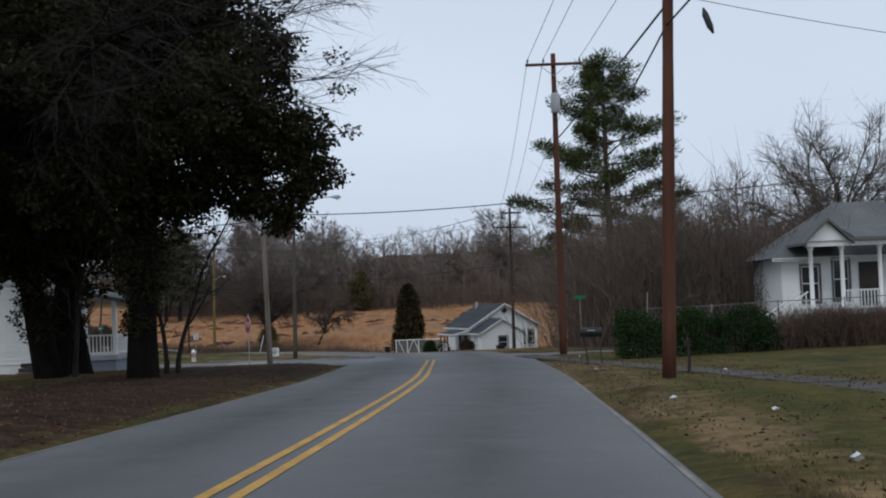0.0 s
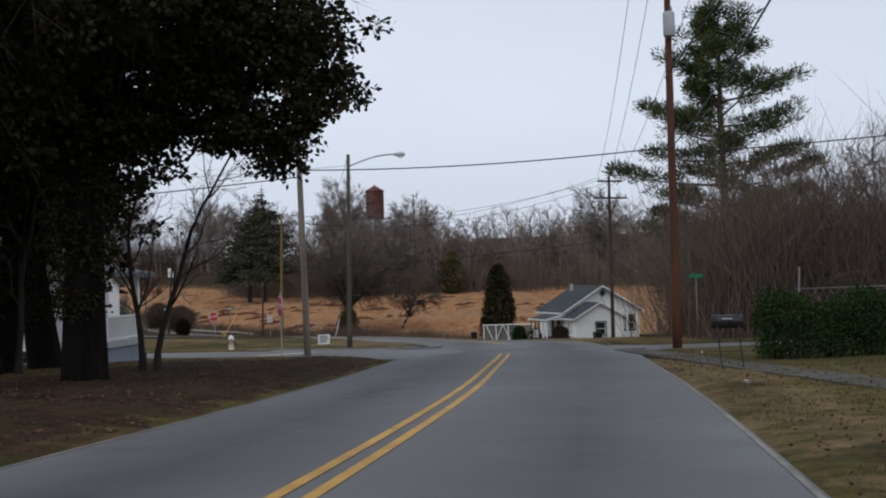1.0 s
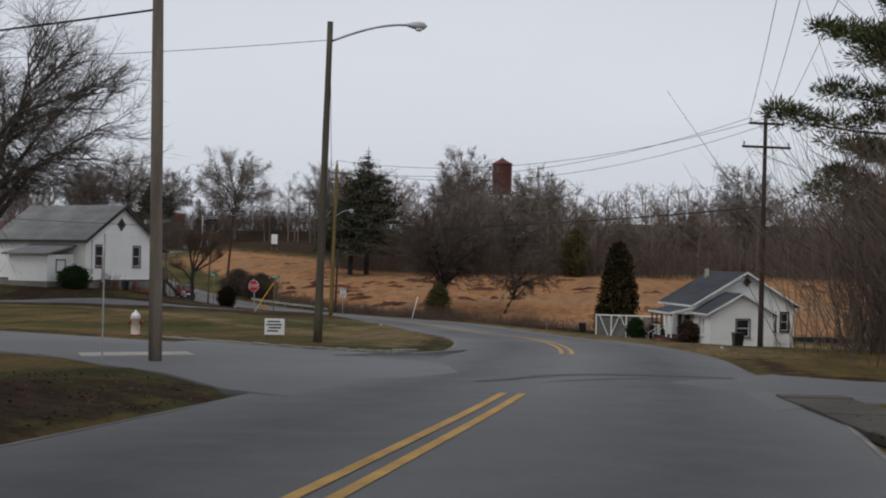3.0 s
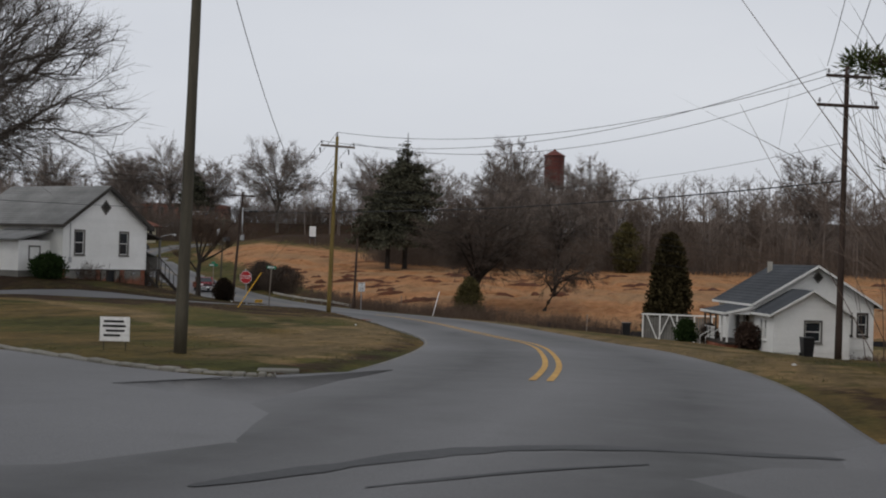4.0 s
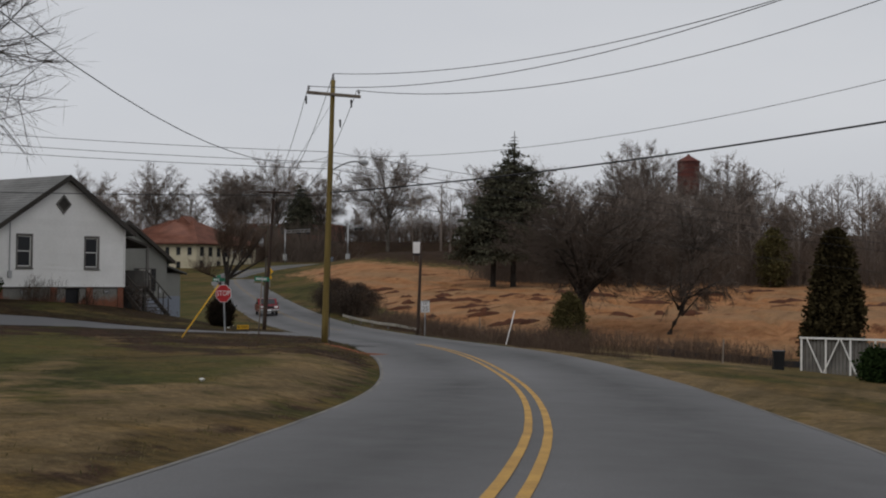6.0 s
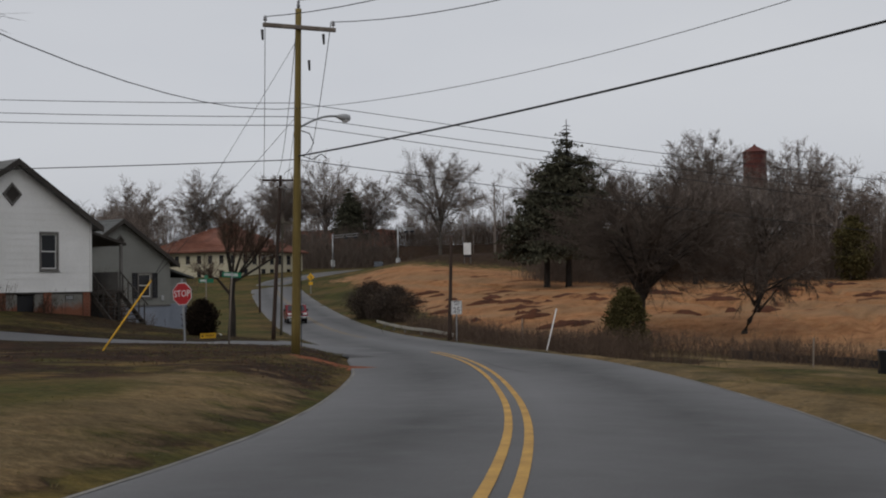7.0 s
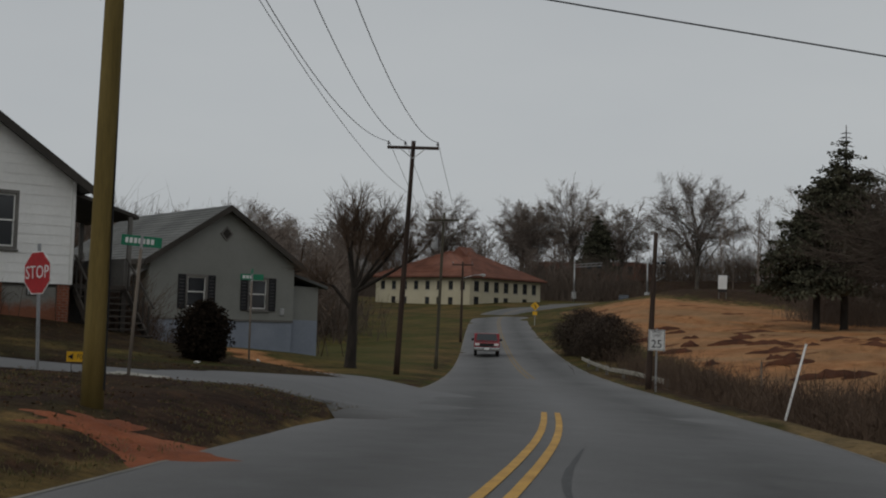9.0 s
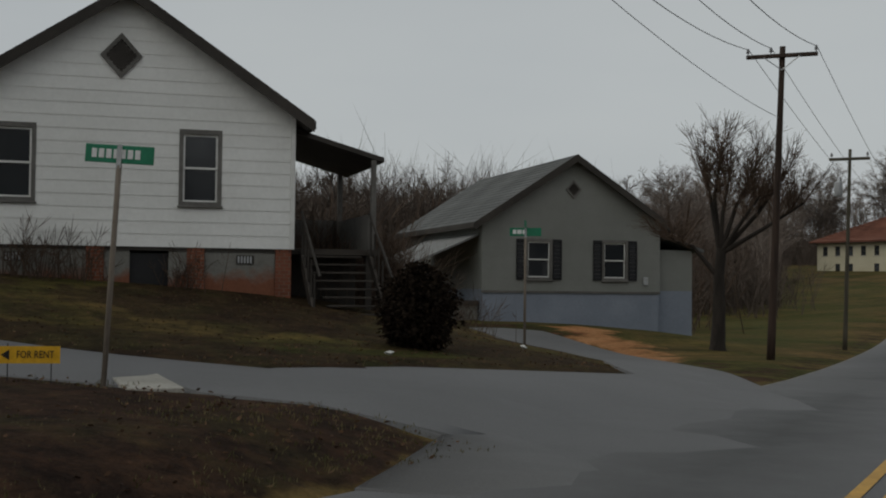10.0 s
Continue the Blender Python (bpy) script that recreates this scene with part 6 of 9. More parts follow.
def round_tree(x, y, height, rad, seed, label, bark="bark", twig="twig", low=0.3, trunk_r=None, counts=(12, 9, 7, 5), fine=0.012, lean=(0, 0), droop=0.0):
    """A leafless tree with a full domed crown of fine twigs."""
    rng = random.Random(seed)
    wood, tw = Twigs(), Twigs()
    r = trunk_r or height * 0.022
    cz, hz = height * (low + 1) / 2, height * (1 - low) / 2
    top = (lean[0] * 0.6, lean[1] * 0.6, height * 0.5)
    wood.limb([(0, 0, -0.25), (0, 0, 0.15), (lean[0] * 0.15, lean[1] * 0.15, height * 0.14), (lean[0] * 0.35, lean[1] * 0.35, height * low), top], [r * 1.6, r * 1.15, r, r * 0.8, r * 0.5], 10)

    def shell(az, el, f):
        return (lean[0] + math.cos(az) * math.cos(el) * rad * f, lean[1] + math.sin(az) * math.cos(el) * rad * f, cz + math.sin(el) * hz * f)

    for i in range(counts[0]):
        az = 2.4 * i + rng.uniform(-0.4, 0.4)
        el = math.asin(min(1, max(-0.7, -0.5 + 1.45 * (i + rng.random()) / counts[0])))
        q = shell(az, el, rng.uniform(0.55, 0.84))
        t0 = rng.uniform(0.5, 1.0)
        p = (top[0] * t0, top[1] * t0, height * (low * 0.75 + (0.5 - low * 0.75) * rng.random()))
        m = (p[0] * 0.55 + q[0] * 0.45 + rng.gauss(0, rad * 0.05), p[1] * 0.55 + q[1] * 0.45 + rng.gauss(0, rad * 0.05), (p[2] + q[2]) / 2 + rad * 0.05)
        n = (m[0] * 0.5 + q[0] * 0.5 + rng.gauss(0, rad * 0.03), m[1] * 0.5 + q[1] * 0.5 + rng.gauss(0, rad * 0.03), (m[2] + q[2]) / 2 + rad * 0.03)
        wood.limb([p, m, n, q], [r * 0.45, r * 0.27, r * 0.16, r * 0.07], 6)
        for j in range(counts[1]):
            u = 0.22 + 0.78 * (j + rng.random()) / counts[1]
            a, b, k = (p, m, u / 0.45) if u < 0.45 else (m, n, (u - 0.45) / 0.275) if u < 0.725 else (n, q, (u - 0.725) / 0.275)
            p2 = tuple(a[c] + (b[c] - a[c]) * k for c in range(3))
            d0 = unit(q[0] - p[0], q[1] - p[1], q[2] - p[2])
            o0 = unit(p2[0] - lean[0], p2[1] - lean[1], (p2[2] - cz) * rad / hz)
            d = unit(d0[0] * 0.4 + o0[0] * 0.6 + rng.gauss(0, 0.5), d0[1] * 0.4 + o0[1] * 0.6 + rng.gauss(0, 0.5), d0[2] * 0.4 + o0[2] * 0.5 + rng.gauss(0.15 - droop, 0.4))
            l = rad * rng.uniform(0.15, 0.34)
            q2 = tuple(p2[c] + d[c] * l for c in range(3))
            tw.limb([p2, tuple((p2[c] + q2[c]) / 2 + rng.gauss(0, l * 0.08) for c in range(3)), q2], [r * 0.11, r * 0.07, fine * 1.5], 3)
            for k3 in range(counts[2]):
                w = rng.uniform(0.15, 1.0)
                p3 = tuple(p2[c] + (q2[c] - p2[c]) * w for c in range(3))
                e = unit(d[0] + rng.gauss(0, 0.65), d[1] + rng.gauss(0, 0.65), d[2] + rng.gauss(0.1 - droop, 0.5))
                l3 = l * rng.uniform(0.3, 0.7)
                q3 = tuple(p3[c] + e[c] * l3 for c in range(3))
                if fine < 0.02:
                    tw.limb([p3, q3], [fine * 1.7, fine], 3)
                else:
                    tw.leaf(*p3, *e, l3, fine * 1.5, rng)
                for k4 in range(counts[3]):
                    w = rng.uniform(0.15, 1.0)
                    g = unit(e[0] + rng.gauss(0, 0.65), e[1] + rng.gauss(0, 0.65), e[2] + rng.gauss(0.05 - droop, 0.5))
                    tw.leaf(*(p3[c] + (q3[c] - p3[c]) * w for c in range(3)), *g, l3 * rng.uniform(0.35, 0.85), fine * 0.75, rng)
    t = thing("bare_tree", x, y, terrain(x, y), 0, label, "tree")
    part("trunk", wood.mesh("trunk", M[bark], True), None, t)
    part("crown", tw.mesh("crown", M[twig]), None, t)
    return t


# bare trees near the road and the houses
round_tree(-44.0, 107.0, 21.0, 11.5, 11, "tall bare grey tree in the yard by the side street", low=0.2, counts=(26, 16, 10, 7), fine=0.012)
round_tree(-15.0, 33.5, 15.0, 7.5, 23, "bare dark tree reaching over the evergreens", "bark_shaded", "bark_dark", 0.36, 0.2, (22, 16, 11, 6), 0.0055, (6.6, 0), 0.12)
round_tree(24.0, 74.0, 13.8, 7.6, 5, "wide bare grey tree behind the porch house", low=0.2, counts=(22, 14, 9, 6), fine=0.009)
round_tree(-24.5, 163.0, 10.6, 7.4, 31, "dark twiggy spreading tree at the edge of the field", "bark_dark", "twig_dark", 0.32, 0.34, (26, 15, 11, 7), 0.0115, (0.6, 0))
round_tree(-17.6, 164.0, 6.5, 4.0, 37, "low dark tree with drooping branches", "bark_dark", "twig_dark", 0.25, 0.18, (14, 11, 8, 6), 0.012, (2.2, 0.2), 0.25)
round_tree(-36.0, 236.0, 13.0, 6.0, 53, "dark bare tree beside the cedars", "bark_dark", "twig", 0.2, 0.24, (18, 12, 9, 6), 0.018)
round_tree(-27.0, 233.0, 12.0, 6.0, 54, "dark bare tree beside the cedars", "bark_dark", "twig", 0.2, 0.24, (18, 12, 9, 6), 0.018)
# thin trunks by the evergreens
for i, (x, y, hh, lean) in enumerate(((-9.16, 41.7, 7.5, (0.22, 0.05)), (-9.55, 41.7, 6.5, (0.02, 0.02)), (-12.4, 40.8, 8.0, (0.05, 0.1)))):
    bare_tree(x, y, hh, 0.085, 60 + i, "thin dark forked tree under the evergreens", {**BROAD, "trunk": 0.5, "kids": (5, 4, 4, 3)}, 4, "bark_dark", "twig_dark", lean)


def snag():
    """The pollarded bare tree beside the drive."""
    rng = random.Random(8)
    wood, tw = Twigs(), Twigs()
    wood.limb([(0, 0, -0.2), (0, 0, 0.2), (0.05, 0, 1.5), (0.0, 0.1, 2.6), (0.1, 0.1, 3.6)], [0.36, 0.27, 0.21, 0.19, 0.16], 10)
    heads = [(-0.55, 0.1, 6.7), (0.35, 0.2, 6.2), (1.5, -0.2, 5.4), (-1.7, -0.3, 3.9), (0.0, 0.5, 7.3), (2.3, 0.3, 6.2), (1.3, 0.5, 6.7), (2.9, 0.0, 5.1)]
    for hx, hy, hz in heads:
        wood.limb([(0.05, 0.1, 2.5 if hz < 5 else 3.4), (hx * 0.5 + rng.gauss(0, 0.12), hy * 0.5, (hz + 3.1) / 2 + 0.15), (hx, hy, hz)], [0.10, 0.07, 0.035], 7)
        for k in range(46):
            u = rng.uniform(0.55, 1.0)
            bx, by, bz = hx * u, hy * u, 3.2 + (hz - 3.2) * u
            d = unit(hx * 0.12 + rng.gauss(0, 0.5), rng.gauss(0, 0.5), 1.0 if hz > 4 else 0.5)
            l = rng.uniform(0.5, 1.7)
            mid = (bx + d[0] * l * 0.5 + rng.gauss(0, 0.07), by + d[1] * l * 0.5, bz + d[2] * l * 0.5)
            tip = (bx + d[0] * l, by + d[1] * l, bz + d[2] * l + 0.15)
            tw.limb([(bx, by, bz), mid, tip], [0.02, 0.013, 0.006], 3)
            for q in range(7):
                e = unit(d[0] + rng.gauss(0, 0.6), d[1] + rng.gauss(0, 0.6), d[2] + rng.gauss(0, 0.3))
                s = rng.uniform(0.25, 0.75)
                o = mid if q % 2 else tuple((mid[c] + tip[c]) / 2 for c in range(3))
                tw.limb([o, (o[0] + e[0] * s, o[1] + e[1] * s, o[2] + e[2] * s)], [0.008, 0.004], 3)
    t = thing("bare_tree", -45.2, 144.6, terrain(-45.2, 144.6), 30, "stout pollarded bare tree with knobbly limbs beside the drive", "tree")
    part("trunk", wood.mesh("trunk", M["bark_dark"], True), None, t)
    part("crown", tw.mesh("crown", M["twig_brush"]), None, t)


snag()


def leaf_clump(tw, rng, cx_, cy_, cz, rad, n, size, wide, flat=0.7, droop=0.0):
    for _ in range(n):
        dx, dy, dz = unit(rng.gauss(0, 1), rng.gauss(0, 1), rng.gauss(0, 1) * flat)
        r = rad * rng.random() ** 0.5
        ex, ey, ez = unit(dx + rng.gauss(0, 0.5), dy + rng.gauss(0, 0.5), dz + rng.gauss(0, 0.5) - droop)
        tw.leaf(cx_ + dx * r, cy_ + dy * r, cz + dz * r * flat, ex, ey, ez, size * rng.uniform(0.6, 1.3), wide * rng.uniform(0.7, 1.3), rng)


def evergreen_mass(x, y, height, reach, seed, label, lean=(0, 0), clumps=420, low=2.6, trunk_r=0.32, leaf=(0.13, 0.045), per=44, foot=(0, 0), ivy=0, lobes=()):
    """A dark broad evergreen: an ivy-clad trunk, limbs going out and leaf clumps along them."""
    rng = random.Random(seed)
    wood, tw = Twigs(), Twigs()
    line = [(-foot[0], -foot[1], -0.2), (-foot[0], -foot[1], 0.1), (-foot[0] * 0.8, -foot[1] * 0.8, 1.5), (0.05, 0.1, height * 0.45), (lean[0] * 0.6, lean[1] * 0.6, height * 0.95)]
    wood.limb(line, [trunk_r * 1.6, trunk_r * 1.15, trunk_r, trunk_r * 0.75, 0.06], 12)
    for k in range(ivy):
        z = 1.3 + (low + 1.5) * rng.random() ** 0.8
        u = (z - 1.5) / (height * 0.45 - 1.5)
        cx_, cy_ = line[2][0] + (line[3][0] - line[2][0]) * u, line[2][1] + (line[3][1] - line[2][1]) * u
        az, rr = rng.uniform(0, 2 * math.pi), trunk_r * rng.uniform(0.9, 1.5 + 0.5 * math.sin(z * 2.1 + seed))
        leaf_clump(tw, rng, cx_ + math.cos(az) * rr, cy_ + math.sin(az) * rr, z, 0.2, 26, 0.10, 0.042, 0.9, 0.4)
    limbs = 60
    for i in range(limbs):
        t = (i + rng.random()) / limbs
        z0 = low * 0.85 + (height * 0.92 - low * 0.85) * t
        az = rng.uniform(0, 2 * math.pi)
        prof = (0.4 + 0.6 * sstep(0.0, 0.2, t)) * (1 - 0.72 * sstep(0.34, 1.0, t))
        l = reach * prof * rng.uniform(0.65, 1.1)
        dz = rng.uniform(-0.15, 0.4) - 0.12 * (1 - t)
        ox, oy = lean[0] * t, lean[1] * t
        pts = [(ox * 0.6, oy * 0.6, z0), (ox + math.cos(az) * l * 0.5, oy + math.sin(az) * l * 0.5, z0 + dz * l * 0.45), (ox + math.cos(az) * l, oy + math.sin(az) * l, z0 + dz * l * 0.7)]
        wood.limb(pts, [0.11 * (1 - 0.5 * t), 0.06, 0.015], 5)
        k = clumps // limbs
        for j in range(k):
            s = 0.3 + 0.75 * (j + rng.random()) / k
            a, b = pts[1], pts[2]
            px, py, pz = (a[c] + (b[c] - a[c]) * (s - 0.5) * 2 for c in range(3)) if s > 0.5 else (pts[0][c] + (a[c] - pts[0][c]) * s * 2 for c in range(3))
            px, py, pz = px + rng.gauss(0, 0.55), py + rng.gauss(0, 0.55), pz + rng.gauss(0, 0.4)
            wood.limb([(px - (px - pts[1][0]) * 0.3, py - (py - pts[1][1]) * 0.3, pz - 0.2), (px, py, pz)], [0.014, 0.006], 3)
            core = 1.3 if s < 0.72 else 1.0
            leaf_clump(tw, rng, px, py, pz, rng.uniform(0.36, 0.7) * (1.15 if core > 1 else 1), per, leaf[0] * core, leaf[1] * core, 0.6, 0.25)
    for lx, ly, lz, lr in lobes:
        wood.limb([(0.05, 0.1, height * 0.4), (lx * 0.5, ly * 0.5, (height * 0.4 + lz) / 2 + 0.5), (lx, ly, lz)], [0.09, 0.05, 0.015], 6)
        for _ in range(int(46 * lr * lr)):
            d = unit(rng.gauss(0, 1), rng.gauss(0, 1), rng.gauss(0, 1))
            r = lr * rng.random() ** 0.42
            leaf_clump(tw, rng, lx + d[0] * r, ly + d[1] * r, lz + d[2] * r * 0.8, rng.uniform(0.3, 0.5), 58, *leaf, 0.6, 0.25)
    tr = thing("evergreen_tree", x, y, terrain(x - foot[0], y - foot[1]), 0, label, "tree")
    part("trunk", wood.mesh("trunk", M["bark_shaded"], True), None, tr)
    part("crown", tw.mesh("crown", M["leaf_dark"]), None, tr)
    return tr


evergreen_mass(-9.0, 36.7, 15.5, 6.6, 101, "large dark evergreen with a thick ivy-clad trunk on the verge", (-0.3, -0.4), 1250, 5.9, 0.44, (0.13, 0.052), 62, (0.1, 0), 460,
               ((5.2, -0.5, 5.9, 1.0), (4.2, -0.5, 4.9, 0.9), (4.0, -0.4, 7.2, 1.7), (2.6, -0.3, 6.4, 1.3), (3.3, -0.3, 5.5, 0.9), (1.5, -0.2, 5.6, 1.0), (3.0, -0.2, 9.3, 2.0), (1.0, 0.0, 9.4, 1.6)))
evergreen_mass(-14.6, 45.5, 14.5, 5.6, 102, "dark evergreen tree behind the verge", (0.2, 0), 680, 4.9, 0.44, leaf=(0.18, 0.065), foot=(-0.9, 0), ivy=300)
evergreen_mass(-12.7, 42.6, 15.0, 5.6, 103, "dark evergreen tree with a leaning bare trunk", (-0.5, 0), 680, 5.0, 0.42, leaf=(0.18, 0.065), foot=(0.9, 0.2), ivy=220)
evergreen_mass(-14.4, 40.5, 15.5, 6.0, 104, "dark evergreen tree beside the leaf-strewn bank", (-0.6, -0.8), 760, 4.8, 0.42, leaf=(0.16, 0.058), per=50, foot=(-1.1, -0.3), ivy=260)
# added to shade the bank and left lane; its trunk stands out of view
evergreen_mass(-14.2, 31.0, 15.0, 6.2, 105, "dark evergreen tree added to shade the leaf-strewn bank", (0.2, -0.4), 640, 6.6, 0.34, leaf=(0.15, 0.06), per=50, ivy=60)


def pine():
    """A tall pine: open dark limbs that end in dense flat-based puffs of needles."""
    rng = random.Random(77)
    wood, tw = Twigs(), Twigs()
    H = 24.0
    wood.limb([(0, 0, -0.2), (0, 0, 0.3), (0.1, 0, H * 0.35), (0.0, 0.1, H * 0.7), (0.1, 0, H * 0.97)], [0.5, 0.36, 0.3, 0.2, 0.05], 10)

    def puff(px, py, pz, r, n):
        for _ in range(n):
            d = unit(rng.gauss(0, 1), rng.gauss(0, 1), rng.gauss(0.1, 0.75))
            o = r * rng.random() ** 0.5
            e = unit(d[0] + rng.gauss(0, 0.35), d[1] + rng.gauss(0, 0.35), d[2] + 0.45)
            tw.leaf(px + d[0] * o, py + d[1] * o, pz + d[2] * o * 0.62, *e, rng.uniform(0.26, 0.46), 0.036, rng)

    limbs = 50
    for i in range(limbs):
        t = (i + 0.5 * rng.random()) / limbs
        z0 = 5.5 + (H - 6.6) * t
        az = 2.4 * i + rng.uniform(-0.4, 0.4)
        shape = (0.7 + 0.3 * math.sin(math.pi * min(1, t * 1.3))) * (1 - 0.58 * max(0, (t - 0.55) / 0.45) ** 2.0)
        l = 7.4 * shape * rng.uniform(0.42, 1.08)
        dz = rng.uniform(0.02, 0.3) + 0.35 * t
        bend = rng.gauss(0, 0.18)
        c, q = math.cos(az), math.sin(az)
        c2, q2 = math.cos(az + bend), math.sin(az + bend)
        pts = [(0, 0, z0), (c * l * 0.5, q * l * 0.5, z0 + dz * l * 0.3 - 0.15), (c2 * l, q2 * l, z0 + dz * l * 0.7)]
        wood.limb(pts, [0.10, 0.06, 0.02], 5)
        for j in range(int(4 + 1.35 * l)):
            u = rng.uniform(0.42, 1.04)
            k = (u - 0.5) / 0.5
            a, b, k = (pts[1], pts[2], k) if k > 0 else (pts[0], pts[1], 1 + k)
            side = rng.gauss(0, 0.10 * l)
            px, py, pz = a[0] + (b[0] - a[0]) * k - q * side, a[1] + (b[1] - a[1]) * k + c * side, a[2] + (b[2] - a[2]) * k + rng.uniform(0.0, 0.45)
            wood.limb([(px * 0.82, py * 0.82, pz - 0.35), (px, py, pz)], [0.026, 0.012], 3)
            puff(px, py, pz, rng.uniform(0.55, 1.0), 120)
    for _ in range(16):
        puff(rng.gauss(0.1, 1.2), rng.gauss(0, 1.2), H - rng.uniform(-0.2, 2.2), 0.85, 120)
    t = thing("pine_tree", 13.3, 98.5, terrain(13.3, 98.5), 0, "tall green pine with clumped needles and open limbs", "tree")
    part("trunk", wood.mesh("trunk", M["bark_pine"], True), None, t)
    part("crown", tw.mesh("crown", M["needle"]), None, t)


pine()


def cedar(x, y, height, reach, seed, label, twigtop=True):
    """A dark cedar with flat tiers and a thin ragged top."""
    rng = random.Random(seed)
    wood, tw = Twigs(), Twigs()
    wood.limb([(0, 0, -0.3), (0, 0, 0.3), (0.1, 0, height * 0.5), (0, 0, height)], [0.55, 0.42, 0.3, 0.04], 8)
    tiers = 34
    for i in range(tiers):
        t = i / tiers
        z0 = height * (0.27 + 0.71 * t)
        for k in range(6):
            az = rng.uniform(0, 2 * math.pi)
            l = reach * (1 - t) ** 0.8 * rng.uniform(0.42, 1.15) * (0.62 if t > 0.72 else 1.0) + 0.3
            pts = [(0, 0, z0), (math.cos(az) * l * 0.5, math.sin(az) * l * 0.5, z0 + 0.02 * l), (math.cos(az) * l, math.sin(az) * l, z0 - 0.12 * l)]
            wood.limb(pts, [0.09 * (1.1 - t), 0.05, 0.015], 4)
            if t > 0.72 and rng.random() < 0.6 + 0.4 * (t - 0.72) / 0.28:
                continue
            for j in range(int(4 + 9 * (1 - t))):
                s = rng.uniform(0.2, 1.05)
                a, b = (pts[1], pts[2]) if s > 0.5 else (pts[0], pts[1])
                q = (s - 0.5) * 2 if s > 0.5 else s * 2
                px, py, pz = (a[c] + (b[c] - a[c]) * q for c in range(3))
                leaf_clump(tw, rng, px + rng.gauss(0, 0.5), py + rng.gauss(0, 0.5), pz + rng.uniform(-0.35, 0.1), (rng.uniform(0.5, 0.9) if t < 0.7 else 0.35), 15, 0.5 if t < 0.7 else 0.3, 0.12, 0.35, 0.3)
    t = thing("cedar_tree", x, y, terrain(x, y), 0, label, "tree")
    part("trunk", wood.mesh("trunk", M["bark_dark"], True), None, t)
    part("crown", tw.mesh("crown", M["cedar"]), None, t)


cedar(-50.4, 228.6, 21.2, 7.2, 201, "tall dark cedar with flat tiers and a ragged top")
cedar(-52.6, 226.6, 15.5, 6.0, 202, "dark cedar with flat tiers beside the field")


def clump_shrub(name, x, y, height, radius, seed, label, material, n=260, per=26, leaf=(0.16, 0.05), shape="round", stems=True, z=None, stem_mat="bark_dark", category="shrub"):
    rng = random.Random(seed)
    wood, tw = Twigs(), Twigs()
    for i in range(n):
        t = rng.random()
        if shape == "cone":
            rr = radius * (1 - t) ** 0.55 * min(1.0, 0.72 + 2.0 * t) * (0.75 + 0.33 * rng.random())
        else:
            rr = radius * math.sqrt(max(0.02, 1 - (2 * t - 0.9) ** 2 * 0.92)) * (0.7 + 0.38 * rng.random())
        az = rng.uniform(0, 2 * math.pi)
        rr *= rng.random() ** 0.3
        px, py, pz = math.cos(az) * rr, math.sin(az) * rr, 0.1 + (height - 0.15) * t
        leaf_clump(tw, rng, px, py, pz, radius * 0.16 + 0.12, per, *leaf, 0.8)
        if stems and i % 4 == 0:
            wood.limb([(px * 0.1, py * 0.1, 0.0), (px * 0.5, py * 0.5, pz * 0.6), (px, py, pz)], [0.03, 0.018, 0.006], 3)
    wood.limb([(0, 0, -0.2), (0, 0, height * 0.4)], [0.09, 0.05], 6)
    t = thing(name, x, y, terrain(x, y) if z is None else z, 0, label, category)
    part("stem", wood.mesh("stem", M[stem_mat]), None, t)
    part("foliage", tw.mesh("foliage", M[material]), None, t)
    return t


clump_shrub("conical_cedar", -5.0, 153.4, 8.6, 2.15, 301, "dense conical brown-green cedar behind the cottage", "cone", 900, 30, (0.34, 0.1), "cone", category="tree")
clump_shrub("shrub", -34.15, 125.55, 1.55, 0.66, 302, "rounded dark brown shrub in the front yard", "leaf_shrub", 300, 34, (0.10, 0.03))
clump_shrub("shrub", -42.7, 117.0, 1.6, 1.15, 303, "dark shrub against the white house", "hedge", 220, 26)
clump_shrub("shrub", -22.6, 152.5, 3.6, 1.7, 304, "upright olive green bush at the foot of the dark tree", "olive_far", 300, 30, (0.20, 0.04), "cone")
clump_shrub("shrub", -55.4, 183.5, 3.3, 2.6, 305, "wide bare brown bush at the bend", "bush_grey", 620, 30, (0.26, 0.018), stem_mat="twig_brush")
clump_shrub("shrub", -50.6, 178.5, 3.0, 2.6, 306, "wide bare brown bush at the bend", "bush_grey", 620, 30, (0.26, 0.018), stem_mat="twig_brush")
clump_shrub("shrub", 1.7, 116.2, 1.45, 0.62, 307, "reddish brown bush at the porch corner", "bush", 170, 26)
clump_shrub("shrub", -1.9, 120.2, 1.35, 0.62, 308, "dark green bush beside the porch steps", "hedge", 130, 24)
clump_shrub("shrub", -0.55, 120.6, 1.2, 0.5, 311, "brown dead bush beside the porch steps", "bush_grey", 150, 24, (0.2, 0.02), stem_mat="twig_brush")
clump_shrub("small_evergreen", -17.0, 238.0, 7.5, 2.3, 309, "olive green evergreen at the edge of the woods", "olive_far", 260, 22, (0.4, 0.10), category="tree")
clump_shrub("hedge", 15.2, 101.0, 3.2, 2.4, 310, "green undergrowth at the foot of the pine", "needle", 360, 24, (0.3, 0.05))


